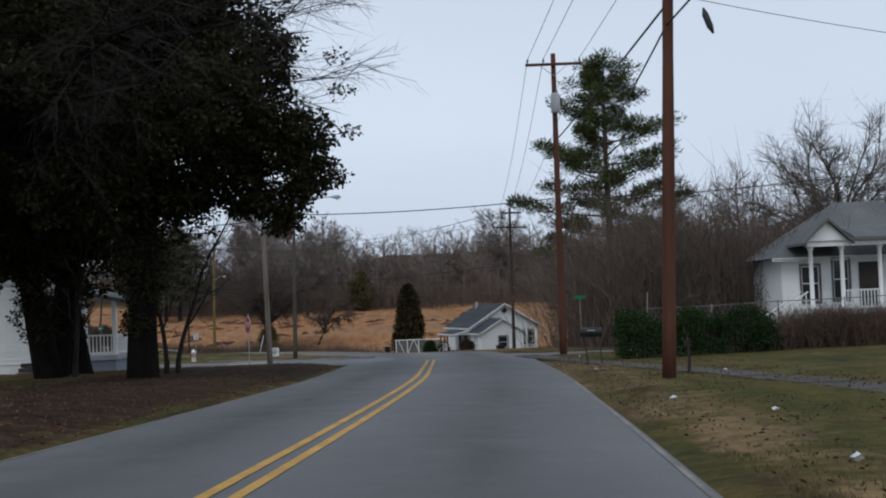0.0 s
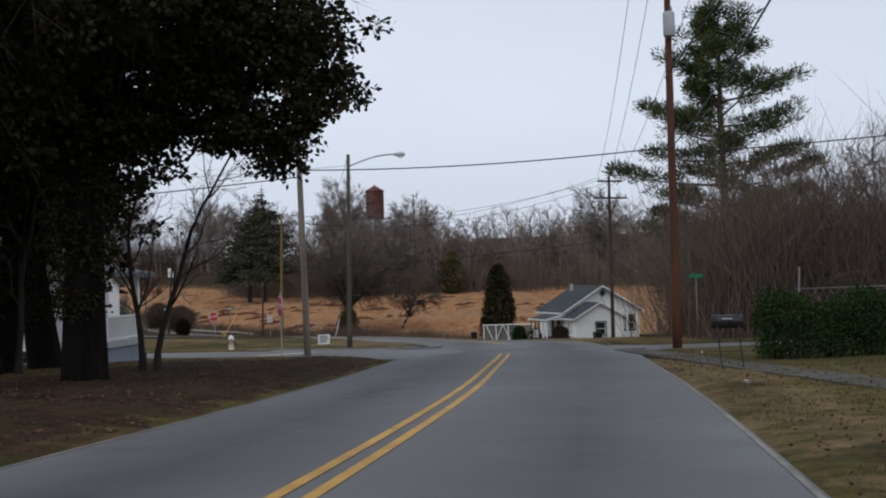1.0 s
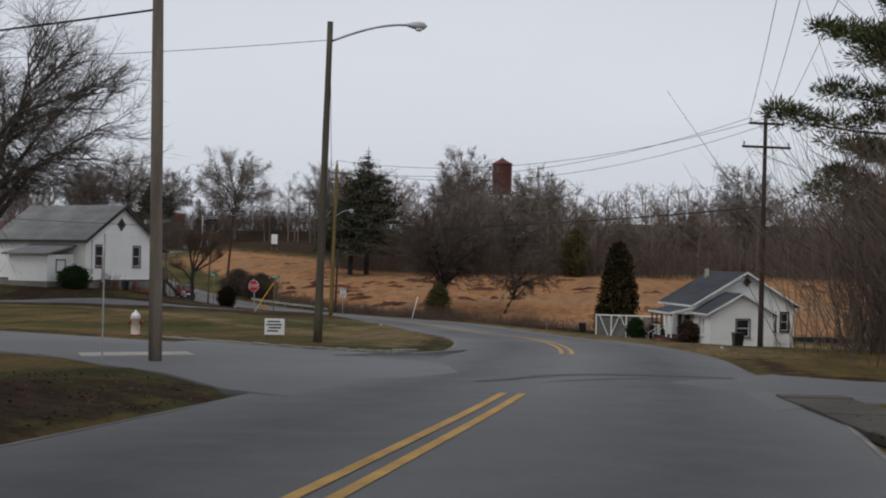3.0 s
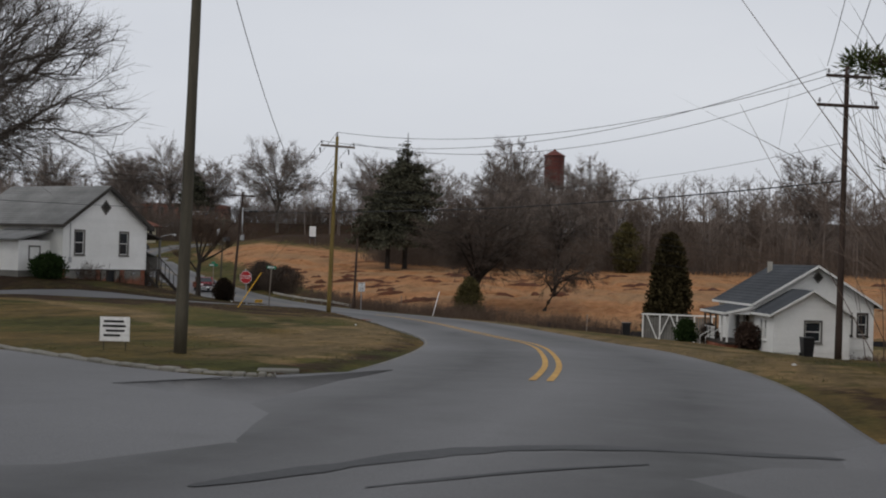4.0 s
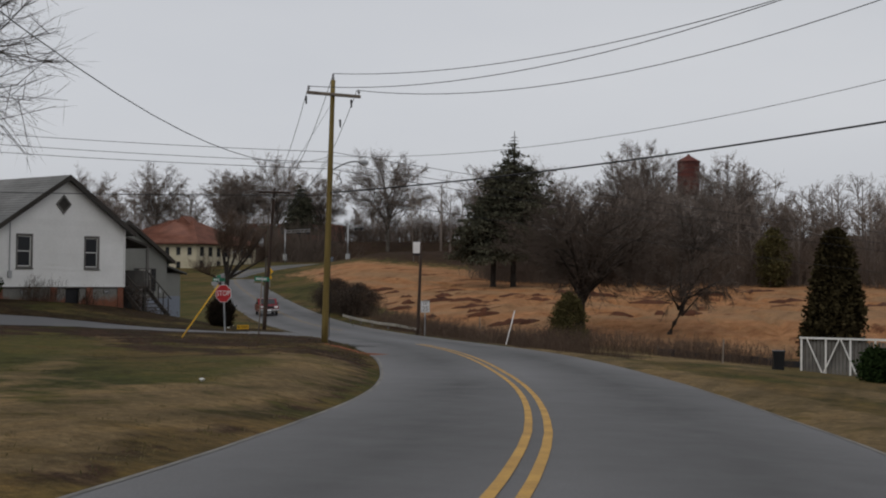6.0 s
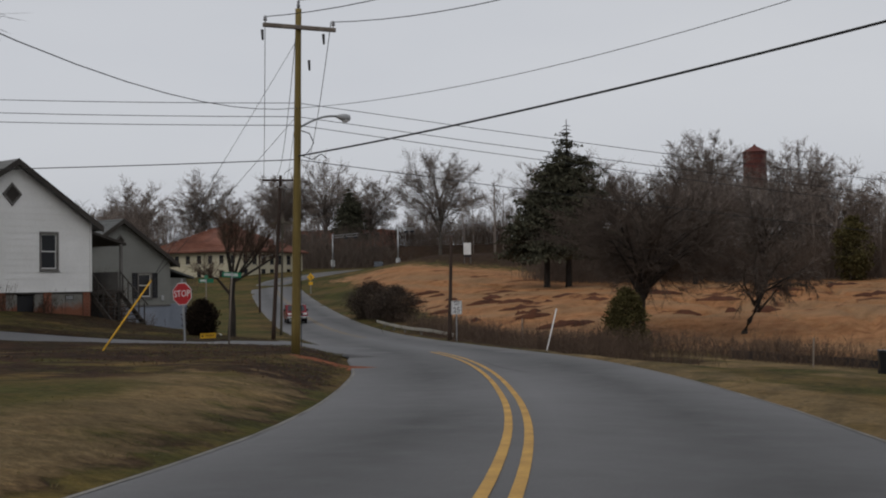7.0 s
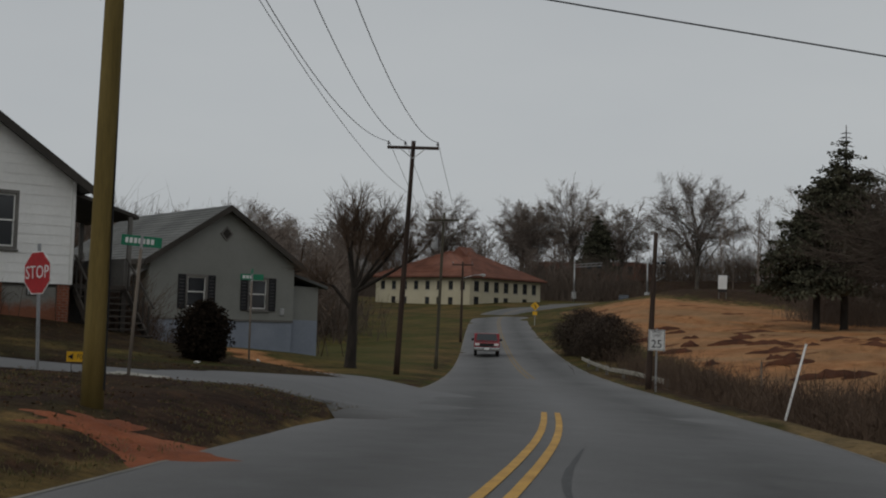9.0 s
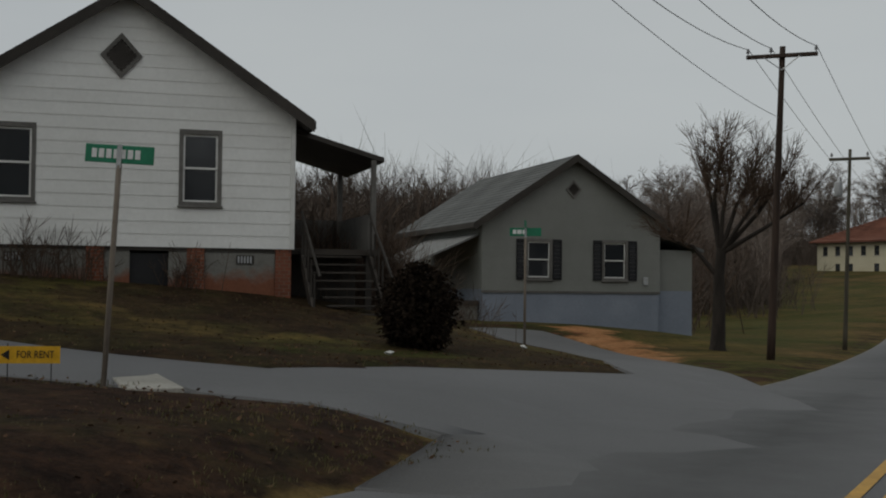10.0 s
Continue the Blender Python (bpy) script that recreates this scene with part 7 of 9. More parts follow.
def hedge(x0, y0, x1, y1, height, wide, seed, label):
    rng = random.Random(seed)
    wood, tw = Twigs(), Twigs()
    L = math.hypot(x1 - x0, y1 - y0)
    n = int(L * 150)
    z0 = terrain(x0, y0)
    for i in range(n):
        t, a, b = rng.random(), rng.uniform(-1, 1), rng.random()
        hh = height * (0.9 + 0.14 * math.sin(t * 17) + 0.06 * math.sin(t * 41))
        px, py = x0 + (x1 - x0) * t, y0 + (y1 - y0) * t
        nx, ny = (y1 - y0) / L, -(x1 - x0) / L
        w = a * wide * (1 - 0.35 * b)
        q = (px + nx * w - x0, py + ny * w - y0, terrain(px, py) - z0 + 0.1 + hh * b)
        leaf_clump(tw, rng, *q, 0.24, 44, 0.06, 0.026, 0.8)
        if i % 6 == 0:
            wood.limb([(q[0], q[1], terrain(px, py) - z0 - 0.1), q], [0.02, 0.008], 3)
    t = thing("hedge", x0, y0, z0, 0, label, "hedge")
    part("stem", wood.mesh("stem", M["bark_dark"]), None, t)
    part("foliage", tw.mesh("foliage", M["hedge"]), None, t)


hedge(5.8, 41.5, 11.0, 41.2, 1.5, 0.9, 401, "long clipped dark green hedge along the lawn")


def brush(name, spots, seed, label, material, tall=(0.8, 1.8), per=60, spread=0.9, stout=0.012):
    """Leafless undergrowth: many thin stems."""
    rng = random.Random(seed)
    tw = Twigs()
    for sx, sy in spots:
        z = terrain(sx, sy)
        h = rng.uniform(*tall)
        for _ in range(per):
            x, y = sx + rng.gauss(0, spread), sy + rng.gauss(0, spread)
            d = unit(rng.gauss(0, 0.35), rng.gauss(0, 0.35), 1)
            l = h * rng.uniform(0.45, 1.1)
            m = (x + d[0] * l * 0.5, y + d[1] * l * 0.5, z + d[2] * l * 0.5)
            tw.limb([(x, y, z - 0.15), (x + d[0] * l + rng.gauss(0, 0.1), y + d[1] * l, z + d[2] * l)], [stout, stout * 0.35], 3)
            for _k in range(4):
                e = unit(d[0] + rng.gauss(0, 0.7), d[1] + rng.gauss(0, 0.7), d[2])
                u, q = rng.uniform(0.35, 0.8) * l, rng.uniform(0.2, 0.5) * l
                tw.leaf(x + d[0] * u, y + d[1] * u, z + d[2] * u, *e, q, stout * 0.7, rng)
    return tagged(part(name, tw.mesh(name, M[material]), None), label, "undergrowth", kind="stuff")


rs = random.Random(9)
spots = []
for i in range(60):
    y = 124 + 44 * (i + rs.random()) / 60
    off = along(HALF_R, y) + rs.uniform(2.6, 5.5)
    s = slope_x(y)
    k = math.sqrt(1 + s * s)
    spots.append((along(CENTRE, y) + off / k, y - off * s / k))
brush("roadside_brush", spots, 501, "brown leafless brush along the ditch", "twig_brush", (0.9, 1.9), 70, 1.0)
brush("roadside_brush", [(rs.uniform(-24, -8), rs.uniform(146, 158)) for _ in range(40)], 502, "brown leafless brush at the field's edge", "twig_brush", (0.8, 1.7), 50, 1.3)
brush("thicket", [(rs.uniform(8.5, 19), rs.uniform(60, 84)) for _ in range(90)], 503, "tall brown leafless thicket behind the hedge", "wood_floor", (5.0, 10.0), 64, 1.4, 0.015)
brush("thicket", [(rs.uniform(15, 40), rs.uniform(84, 130)) for _ in range(80)], 504, "tall brown leafless thicket under the pine", "twig_dark", (3.0, 8.0), 46, 2.0, 0.018)
brush("roadside_brush", [(rs.uniform(6.0, 10), rs.uniform(116, 119)) for _ in range(8)], 505, "brown weeds beside the cottage", "twig_brush", (0.3, 0.6), 50, 0.6)
brush("roadside_brush", [(-42.4 + 0.289 * a, 119.0 + 0.957 * a) for a in (1.2, 1.8, 2.6, 4.9)], 506, "dry stems against the house foundation", "twig_brush", (0.7, 1.5), 40, 0.3)
brush("dead_vines", [(-44.9 + rs.gauss(0, 1.1), 129.6 + rs.gauss(0, 1.2)) for _ in range(46)], 507, "reddish brown dead vines massed between the houses", "twig_brush", (1.2, 3.0), 80, 0.5, 0.010)


brush("dead_vines", [(rs.uniform(11.6, 18.0), rs.uniform(41.0, 43.5)) for _ in range(70)], 508, "reddish brown dead vines massed beside the hedge", "twig_brush", (0.9, 1.6), 90, 0.45)


def far_woods(name, spots, seed, label, material, tall=(12, 17), kids=(9, 6, 5), r=0.14):
    """Leafless trees too many to count, each grown on its own."""
    rng = random.Random(seed)
    tw = Twigs()
    for sx, sy in spots:
        h = rng.uniform(*tall)
        z0 = terrain(sx, sy) - 0.3
        bx, by = rng.gauss(0, 0.04) * h, rng.gauss(0, 0.04) * h
        rr = r * rng.uniform(0.7, 1.4)
        tw.limb([(sx, sy, z0), (sx + bx * 0.4, sy + by * 0.4, z0 + h * 0.5), (sx + bx, sy + by, z0 + h * 0.92)], [rr, rr * 0.75, 0.04], 5)
        low = rng.uniform(0.22, 0.5)
        for i in range(kids[0]):
            t = low + (0.95 - low) * (i + rng.random()) / kids[0]
            az = rng.uniform(0, 6.283)
            l = h * rng.uniform(0.18, 0.34) * (1.25 - 0.8 * t)
            up = rng.uniform(0.5, 1.3)
            d = unit(math.cos(az), math.sin(az), up)
            p = (sx + bx * t, sy + by * t, z0 + h * 0.92 * t)
            q = (p[0] + d[0] * l, p[1] + d[1] * l, p[2] + d[2] * l)
            tw.limb([p, q], [0.06, 0.03], 3)
            for j in range(kids[1]):
                u = 0.25 + 0.75 * (j + rng.random()) / kids[1]
                e = unit(d[0] + rng.gauss(0, 0.55), d[1] + rng.gauss(0, 0.55), d[2] + rng.gauss(0.15, 0.4))
                m = l * rng.uniform(0.35, 0.7)
                p2 = (p[0] + (q[0] - p[0]) * u, p[1] + (q[1] - p[1]) * u, p[2] + (q[2] - p[2]) * u)
                q2 = (p2[0] + e[0] * m, p2[1] + e[1] * m, p2[2] + e[2] * m)
                tw.leaf(*p2, *e, m, 0.034, rng)
                for k in range(kids[2]):
                    w = 0.2 + 0.8 * (k + rng.random()) / kids[2]
                    g = unit(e[0] + rng.gauss(0, 0.6), e[1] + rng.gauss(0, 0.6), e[2] + rng.gauss(0.1, 0.45))
                    o = m * rng.uniform(0.4, 0.8)
                    p3 = (p2[0] + (q2[0] - p2[0]) * w, p2[1] + (q2[1] - p2[1]) * w, p2[2] + (q2[2] - p2[2]) * w)
                    tw.leaf(*p3, *g, o, 0.026, rng)
    return tagged(part(name, tw.mesh(name, M[material]), None), label, "woods", kind="stuff")


rw = random.Random(21)
far_woods("bare_woods", [(rw.uniform(-42, 78), 241 + rw.uniform(0, 16)) for _ in range(110)], 601, "pale-stemmed leafless woods beyond the field", "wood_far", (9, 15), (11, 6, 6))
far_woods("bare_woods", [(rw.uniform(-48, 88), 258 + rw.uniform(0, 40)) for _ in range(210)], 608, "leafless woods behind the first stems", "wood_far", (10, 16.5), (10, 6, 6))
far_woods("bare_woods", [(rw.uniform(-56, 5), rw.uniform(244, 268)) for _ in range(80)], 609, "brown leafless trees round the cedars", "wood_floor", (7, 12), (12, 7, 7))
far_woods("bare_woods", [(rw.uniform(-95, -30), rw.uniform(285, 350)) for _ in range(90)], 602, "leafless trees on the rise beyond the field", "wood_far", (11, 18), (10, 7, 6))
far_woods("bare_woods", [(rw.uniform(-330, -135), rw.uniform(315, 400)) for _ in range(190)], 603, "leafless trees behind the tiled building", "wood_far", (9, 15), (10, 7, 6), r=0.17)


def behind_houses(q, near=3, far=999):
    gap = -(q[0] + 15) - 1.02 * (q[1] - 113)
    return near < gap < far and to_line(STREET_L, *q) > 8 and not (q[0] > -68 and q[1] < 162)


far_woods("bare_woods", [q for q in [(rw.uniform(-240, -58), rw.uniform(130, 250)) for _ in range(240)] if behind_houses(q, 14)], 604, "leafless woods behind the houses", "twig_dark", (7, 10.5), (12, 6, 6))
far_woods("bare_woods", [(rw.uniform(20, 70), rw.uniform(90, 170)) for _ in range(120)], 605, "leafless woods to the east", "wood_far", (11, 17), (10, 7, 6))
brush("woods_floor", [(rw.uniform(-60, 78), rw.uniform(238, 256)) for _ in range(220)], 606, "brown underbrush at the foot of the woods", "wood_floor", (2.5, 6.5), 44, 2.2, 0.028)
brush("woods_floor", [q for q in [(rw.uniform(-190, -58), rw.uniform(130, 215)) for _ in range(620)] if behind_houses(q, 4, 60)], 607, "brown underbrush behind the houses", "twig_brush", (4.0, 7.5), 44, 2.6, 0.045)
far_woods("bare_woods", [q for q in [(rw.uniform(-108, -72), rw.uniform(136, 174)) for _ in range(80)] if behind_houses(q, 8)], 613, "leafless woods between the houses", "twig_dark", (6, 9.5), (12, 6, 6))
far_woods("bare_woods", [q for q in [(rw.uniform(-112, -66), rw.uniform(132, 180)) for _ in range(230)] if behind_houses(q, 6)], 614, "dense brown leafless growth between the houses", "twig_dark", (4.0, 7.5), (12, 7, 6), r=0.07)


brush("woods_floor", [q for q in [(rw.uniform(-112, -64), rw.uniform(130, 178)) for _ in range(620)] if behind_houses(q, 5)], 617, "dense dark underbrush between the houses", "twig_dark", (3.6, 6.2), 60, 2.0, 0.032)


def wedge(n, near, far, lo, hi):
    """Plan points in a wedge north-west of the drive."""
    out = []
    for _ in range(n):
        d, a = rw.uniform(near, far), radians(rw.uniform(lo, hi))
        out.append((-15 - d * math.sin(a), 113.6 + d * math.cos(a)))
    return out


brush("woods_floor", wedge(330, 84, 122, 53.5, 66), 619, "dense dark brown growth between the houses", "twig_dark", (7.5, 12.0), 64, 2.4, 0.024)
far_woods("bare_woods", wedge(120, 120, 215, 41.5, 52), 615, "brown leafless woods beyond the mown slope", "wood_far", (9, 15), (12, 7, 6))
far_woods("bare_woods", wedge(90, 105, 180, 43, 53), 616, "low brown growth beyond the mown slope", "wood_floor", (4, 8), (12, 7, 6), r=0.08)
brush("woods_floor", wedge(260, 100, 190, 43, 54), 618, "brown underbrush beyond the mown slope", "twig_dark", (3.5, 6.0), 50, 2.4, 0.04)
round_tree(-90.0, 163.0, 12.0, 4.2, 87, "bare tree behind the grey house", "bark", "wood_far", 0.2, 0.2, (18, 12, 8, 5), 0.02)
brush("woods_floor", [(rw.uniform(-215, -118), rw.uniform(300, 335)) for _ in range(150)], 610, "dark underbrush behind the tiled building", "twig_dark", (5.0, 10.0), 40, 3.0, 0.04)
brush("woods_floor", [(rw.uniform(-52, -8), rw.uniform(240, 256)) for _ in range(110)], 611, "brown thicket round the cedars", "wood_floor", (3.0, 7.0), 44, 2.2, 0.028)
for x, y, hh, rd, sd in ((-113, 331, 23, 10.5, 71), (-146, 338, 21, 9, 72), (-155, 334, 19, 8, 73), (-136, 342, 17, 7, 74), (-177, 332, 21, 8, 75), (-164, 346, 18, 7.5, 76), (-192, 325, 20, 8.5, 77),
                         (-52, 330, 26, 8, 78), (-70, 300, 18, 7.5, 79), (-27, 270, 18, 7, 80), (-42, 264, 19, 7, 81), (-233, 320, 23, 11, 82), (-212, 312, 19, 8.5, 83), (-95, 352, 18, 8, 84), (-255, 300, 18, 9, 85), (12, 268, 19, 7, 86)):
    round_tree(x, y, hh * 1.1, rd * 1.08, sd, "large spreading bare tree in the distance", "bark", "wood_far", 0.14, hh * 0.015, (26, 14, 10, 7), 0.026)
cedar(-137.0, 333.0, 16.0, 4.2, 203, "ragged dark evergreen among bare trees")
cedar(-236.0, 300.0, 12.5, 4.5, 204, "ragged dark evergreen among bare trees")
brush("woods_floor", [(rw.uniform(-135, -55), rw.uniform(346, 362)) for _ in range(90)], 612, "brown underbrush on the far bank", "wood_floor", (4.0, 8.0), 40, 3.0, 0.05)

# ---- signs, street furniture, vehicles and small things ----
def lettering(text, size, parent, m, material, name="lettering", label=""):
    cu = bpy.data.curves.new(name, "FONT")
    cu.body, cu.size, cu.align_x, cu.align_y, cu.extrude, cu.resolution_u = text, size, "CENTER", "CENTER", 0.003, 2
    tmp = new("tmp_text", cu)
    me = bpy.data.meshes.new_from_object(tmp.evaluated_get(bpy.context.evaluated_depsgraph_get()))
    bpy.data.objects.remove(tmp)
    me.transform(m @ Matrix.Rotation(radians(90), 4, "X"))
    me.materials.clear()
    me.materials.append(material)
    ob = new(name, me)
    ob.parent = parent
    return tagged(ob, label)


def gz(x, y):
    return terrain(x, y)


def octagon(r, y0, y1):
    return MB().prism([(r * math.cos(radians(22.5 + 45 * i)), r * math.sin(radians(22.5 + 45 * i))) for i in range(8)], y0, y1)


def u_post(parent, h, lean=0.0):
    """A punched steel sign post."""
    mb = MB()
    for x0, y0, x1, y1 in ((-0.03, 0.012, 0.03, 0.018), (-0.036, 0.018, -0.03, 0.042), (0.03, 0.018, 0.036, 0.042)):
        mb.box(x0, y0, -0.3, x1, y1, h)
    return part("post", mb, M["galv"], parent)


def stop_sign(x, y, rz, bottom, label, lean=0):
    s = thing("stop_sign", x, y, gz(x, y), rz, label, "stop sign", "stop signs")
    if lean:
        s.matrix_world = pose(x, y, gz(x, y), 0, lean, rz)
    u_post(s, bottom + 0.9)
    r = 0.381 / math.cos(radians(22.5))
    m = Matrix.Translation((0, 0, bottom + 0.381))
    plate = part("plate", octagon(r, -0.004, 0.008).turned(m), M["sign_white"], s, "white-bordered octagon")
    part("face", octagon(r * 0.945, -0.008, -0.0045).turned(m), M["red"], plate)
    part("back", octagon(r * 0.99, 0.0085, 0.0105).turned(m), M["grey_metal"], plate)
    lettering("STOP", 0.33, plate, Matrix.Translation((0, -0.0095, bottom + 0.381)) @ Matrix.Diagonal((0.86, 1, 1.0, 1)), M["sign_white"])
    return s


stop_sign(-28.42, 116.3, 0, 1.38, "red octagonal stop sign on a steel post at the side street", -3)
stop_sign(-9.0, 55.3, -62, 1.45, "stop sign seen from its grey back at the side street")


def street_sign(x, y, rz, h, label, bars, lean=(0, 0), cross=True):
    s = thing("street_name_sign", x, y, gz(x, y), rz, label, "street sign", "street name signs")
    s.matrix_world = pose(x, y, gz(x, y), lean[0], lean[1], rz)
    part("post", MB().tube([(0, 0, -0.3), (0, 0, h)], 0.03, 8), M["pole_grey"], s, smooth=True)
    bl = part("blade", MB().box(-0.36, -0.012, h + 0.02, 0.36, 0.012, h + 0.21, 0.004), M["sign_green"], s, "green name blade with pale bars")
    x0 = -0.29
    for w in bars:
        part("bar", MB().box(x0, -0.017, h + 0.07, x0 + w, -0.0125, h + 0.165), M["sign_white"], bl)
        x0 += w + 0.022
    if cross:
        part("blade", MB().box(-0.012, -0.3, h + 0.215, 0.012, 0.3, h + 0.37, 0.004), M["sign_green"], s, "green cross blade")
    part("bracket", MB().box(-0.025, -0.025, h - 0.03, 0.025, 0.025, h + 0.215), M["galv"], s)
    return s


street_sign(-27.45, 117.55, 57, 2.36, "green street name sign on a leaning steel post", (0.052, 0.055, 0.055, 0.05, 0.055, 0.055, 0.055), (0, 3), False)
street_sign(-37.15, 130.25, 50, 2.5, "small green street name sign in the yard", (0.08, 0.1, 0.08))
street_sign(6.9, 62.7, 80, 2.4, "green street name sign on a leaning post", (0.1, 0.08, 0.1), (0, -7))


def rent_sign():
    s = thing("rent_sign", -27.87, 116.9, gz(-27.87, 116.9), 66, "small yellow FOR RENT sign low in the grass", "sign")
    for x in (-0.22, 0.22):
        part("stake", MB().tube([(x, 0.012, -0.15), (x, 0.012, 0.45)], 0.006, 6), M["dark_steel"], s)
    pl = part("plate", MB().box(-0.31, -0.006, 0.24, 0.31, 0.006, 0.42), M["sign_yellow"], s)
    lettering("FOR RENT", 0.1, pl, Matrix.Translation((0.06, -0.009, 0.33)) @ Matrix.Diagonal((0.82, 1, 1.1, 1)), M["black"])
    part("arrow", MB().prism([(-0.29, 0.33), (-0.2, 0.385), (-0.2, 0.275)], -0.009, -0.0065), M["black"], pl, "black arrow")


rent_sign()


def yard_sign():
    s = thing("yard_sign", -9.44, 66.2, gz(-9.44, 66.2), 14, "small white yard sign with dark lines of writing", "sign")
    for x in (-0.2, 0.2):
        part("stake", MB().tube([(x, 0.012, -0.2), (x, 0.012, 0.4)], 0.007, 6), M["dark_steel"], s)
    pl = part("plate", MB().box(-0.27, -0.006, 0.22, 0.27, 0.006, 0.66), M["sign_white"], s)
    for k, (a, b) in enumerate(((-0.2, 0.16), (-0.22, 0.2), (-0.16, 0.18), (-0.2, 0.1))):
        part("bar", MB().box(a, -0.010, 0.56 - 0.085 * k, b, -0.0065, 0.60 - 0.085 * k), M["black"], pl)


yard_sign()


def speed_sign():
    x, y = -29.85, 143.7
    s = thing("speed_limit_sign", x, y, gz(x, y), 38, "white rectangular speed limit sign on a post", "road sign")
    u_post(s, 2.3)
    pl = part("plate", MB().box(-0.305, -0.004, 1.5, 0.305, 0.008, 2.26), M["sign_white"], s)
    for x0, z0, x1, z1 in ((-0.285, 1.52, 0.285, 1.535), (-0.285, 2.225, 0.285, 2.24), (-0.285, 1.535, -0.27, 2.225), (0.27, 1.535, 0.285, 2.225)):
        part("border", MB().box(x0, -0.008, z0, x1, -0.0045, z1), M["black"], pl)
    lettering("SPEED\nLIMIT", 0.13, pl, Matrix.Translation((0, -0.008, 2.11)), M["black"])
    lettering("25", 0.42, pl, Matrix.Translation((0, -0.008, 1.73)), M["black"])


speed_sign()


def bend_sign():
    x, y = -89.0, 230.8
    s = thing("warning_sign", x, y, gz(x, y), 30, "yellow diamond bend warning sign on a post", "road sign")
    u_post(s, 2.9)
    pl = part("plate", MB().prism([(0, 1.75), (0.55, 2.3), (0, 2.85), (-0.55, 2.3)], -0.004, 0.008), M["sign_yellow"], s)
    part("arrow", MB().tube([(0.08, -0.012, 2.0), (0.08, -0.012, 2.3), (-0.12, -0.012, 2.52)], 0.05, 6), M["black"], pl)
    p2 = part("plate", MB().box(-0.28, -0.004, 1.2, 0.28, 0.008, 1.65), M["sign_yellow"], s, "small yellow advisory plate")


bend_sign()


def far_board():
    x, y = -78.7, 263.7
    s = thing("notice_board", x, y, gz(x, y), 22, "white upright board on posts beyond the field", "sign")
    part("panel", MB().box(-0.6, -0.05, 1.3, 0.6, 0.05, 3.2, 0.02), M["sign_white"], s)
    for q in (-0.5, 0.5):
        part("post", MB().box(q - 0.05, 0.052, -0.4, q + 0.05, 0.14, 3.1), M["trim_grey"], s)
    part("lower_panel", MB().box(-0.55, -0.03, 0.9, 0.55, 0.03, 1.2), M["black"], s)


far_board()


def hydrant():
    x, y = -14.0, 67.2
    h = thing("fire_hydrant", x, y, gz(x, y), 20, "faded pale fire hydrant with a rusty collar on the lawn", "fire hydrant")
    part("barrel", MB().lathe([(0.17, -0.1), (0.17, 0.05), (0.13, 0.07), (0.12, 0.5), (0.15, 0.52), (0.15, 0.56)], 0, 0, 14), M["hydrant"], h, smooth=True)
    part("bonnet", MB().lathe([(0.14, 0.56), (0.13, 0.63), (0.08, 0.7), (0.03, 0.72), (0.03, 0.77), (0.01, 0.77)], 0, 0, 14), M["sign_white"], h, smooth=True)
    for a in (0, 90, 180):
        mb = MB().tube([(0.1, 0, 0.42), (0.19, 0, 0.42), (0.192, 0, 0.42), (0.22, 0, 0.42)], [0.05, 0.05, 0.065, 0.06], 10)
        part("outlet_cap", mb.turned(Matrix.Rotation(radians(a), 4, "Z")), M["brick"], h, smooth=True)
    part("flange", MB().lathe([(0.18, 0.05), (0.18, 0.08)], 0, 0, 14), M["brick"], h)


hydrant()


def grill():
    x, y = 4.5, 37.6
    g = thing("barrel_grill", x, y, gz(x, y), -8, "rusty black barrel grill on tall thin legs", "grill")
    mb = MB().tube([(-0.33, 0, 1.02), (-0.32, 0, 1.02), (0.32, 0, 1.02), (0.33, 0, 1.02)], [0.12, 0.145, 0.145, 0.12], 16)
    b = part("barrel", mb, M["dark_steel"], g, smooth=True)
    part("lid_seam", MB().box(-0.32, -0.15, 1.01, 0.32, 0.15, 1.022), M["black"], b)
    part("lid_handle", MB().tube([(-0.1, -0.14, 1.06), (-0.1, -0.2, 1.08), (0.1, -0.2, 1.08), (0.1, -0.14, 1.06)], 0.012, 6), M["galv"], b)
    part("chimney", MB().tube([(0.24, 0, 1.14), (0.24, 0, 1.3)], 0.03, 8), M["dark_steel"], b)
    for sx, sy in ((-0.22, -0.1), (0.22, -0.1), (-0.22, 0.1), (0.22, 0.1)):
        part("leg", MB().tube([(sx + 0.1, sy * 2.2, -0.1), (sx, sy, 0.93)], 0.017, 6), M["dark_steel"], g)
    part("brace", MB().tube([(-0.16, -0.16, 0.4), (0.28, -0.16, 0.4)], 0.012, 6), M["dark_steel"], g)


grill()


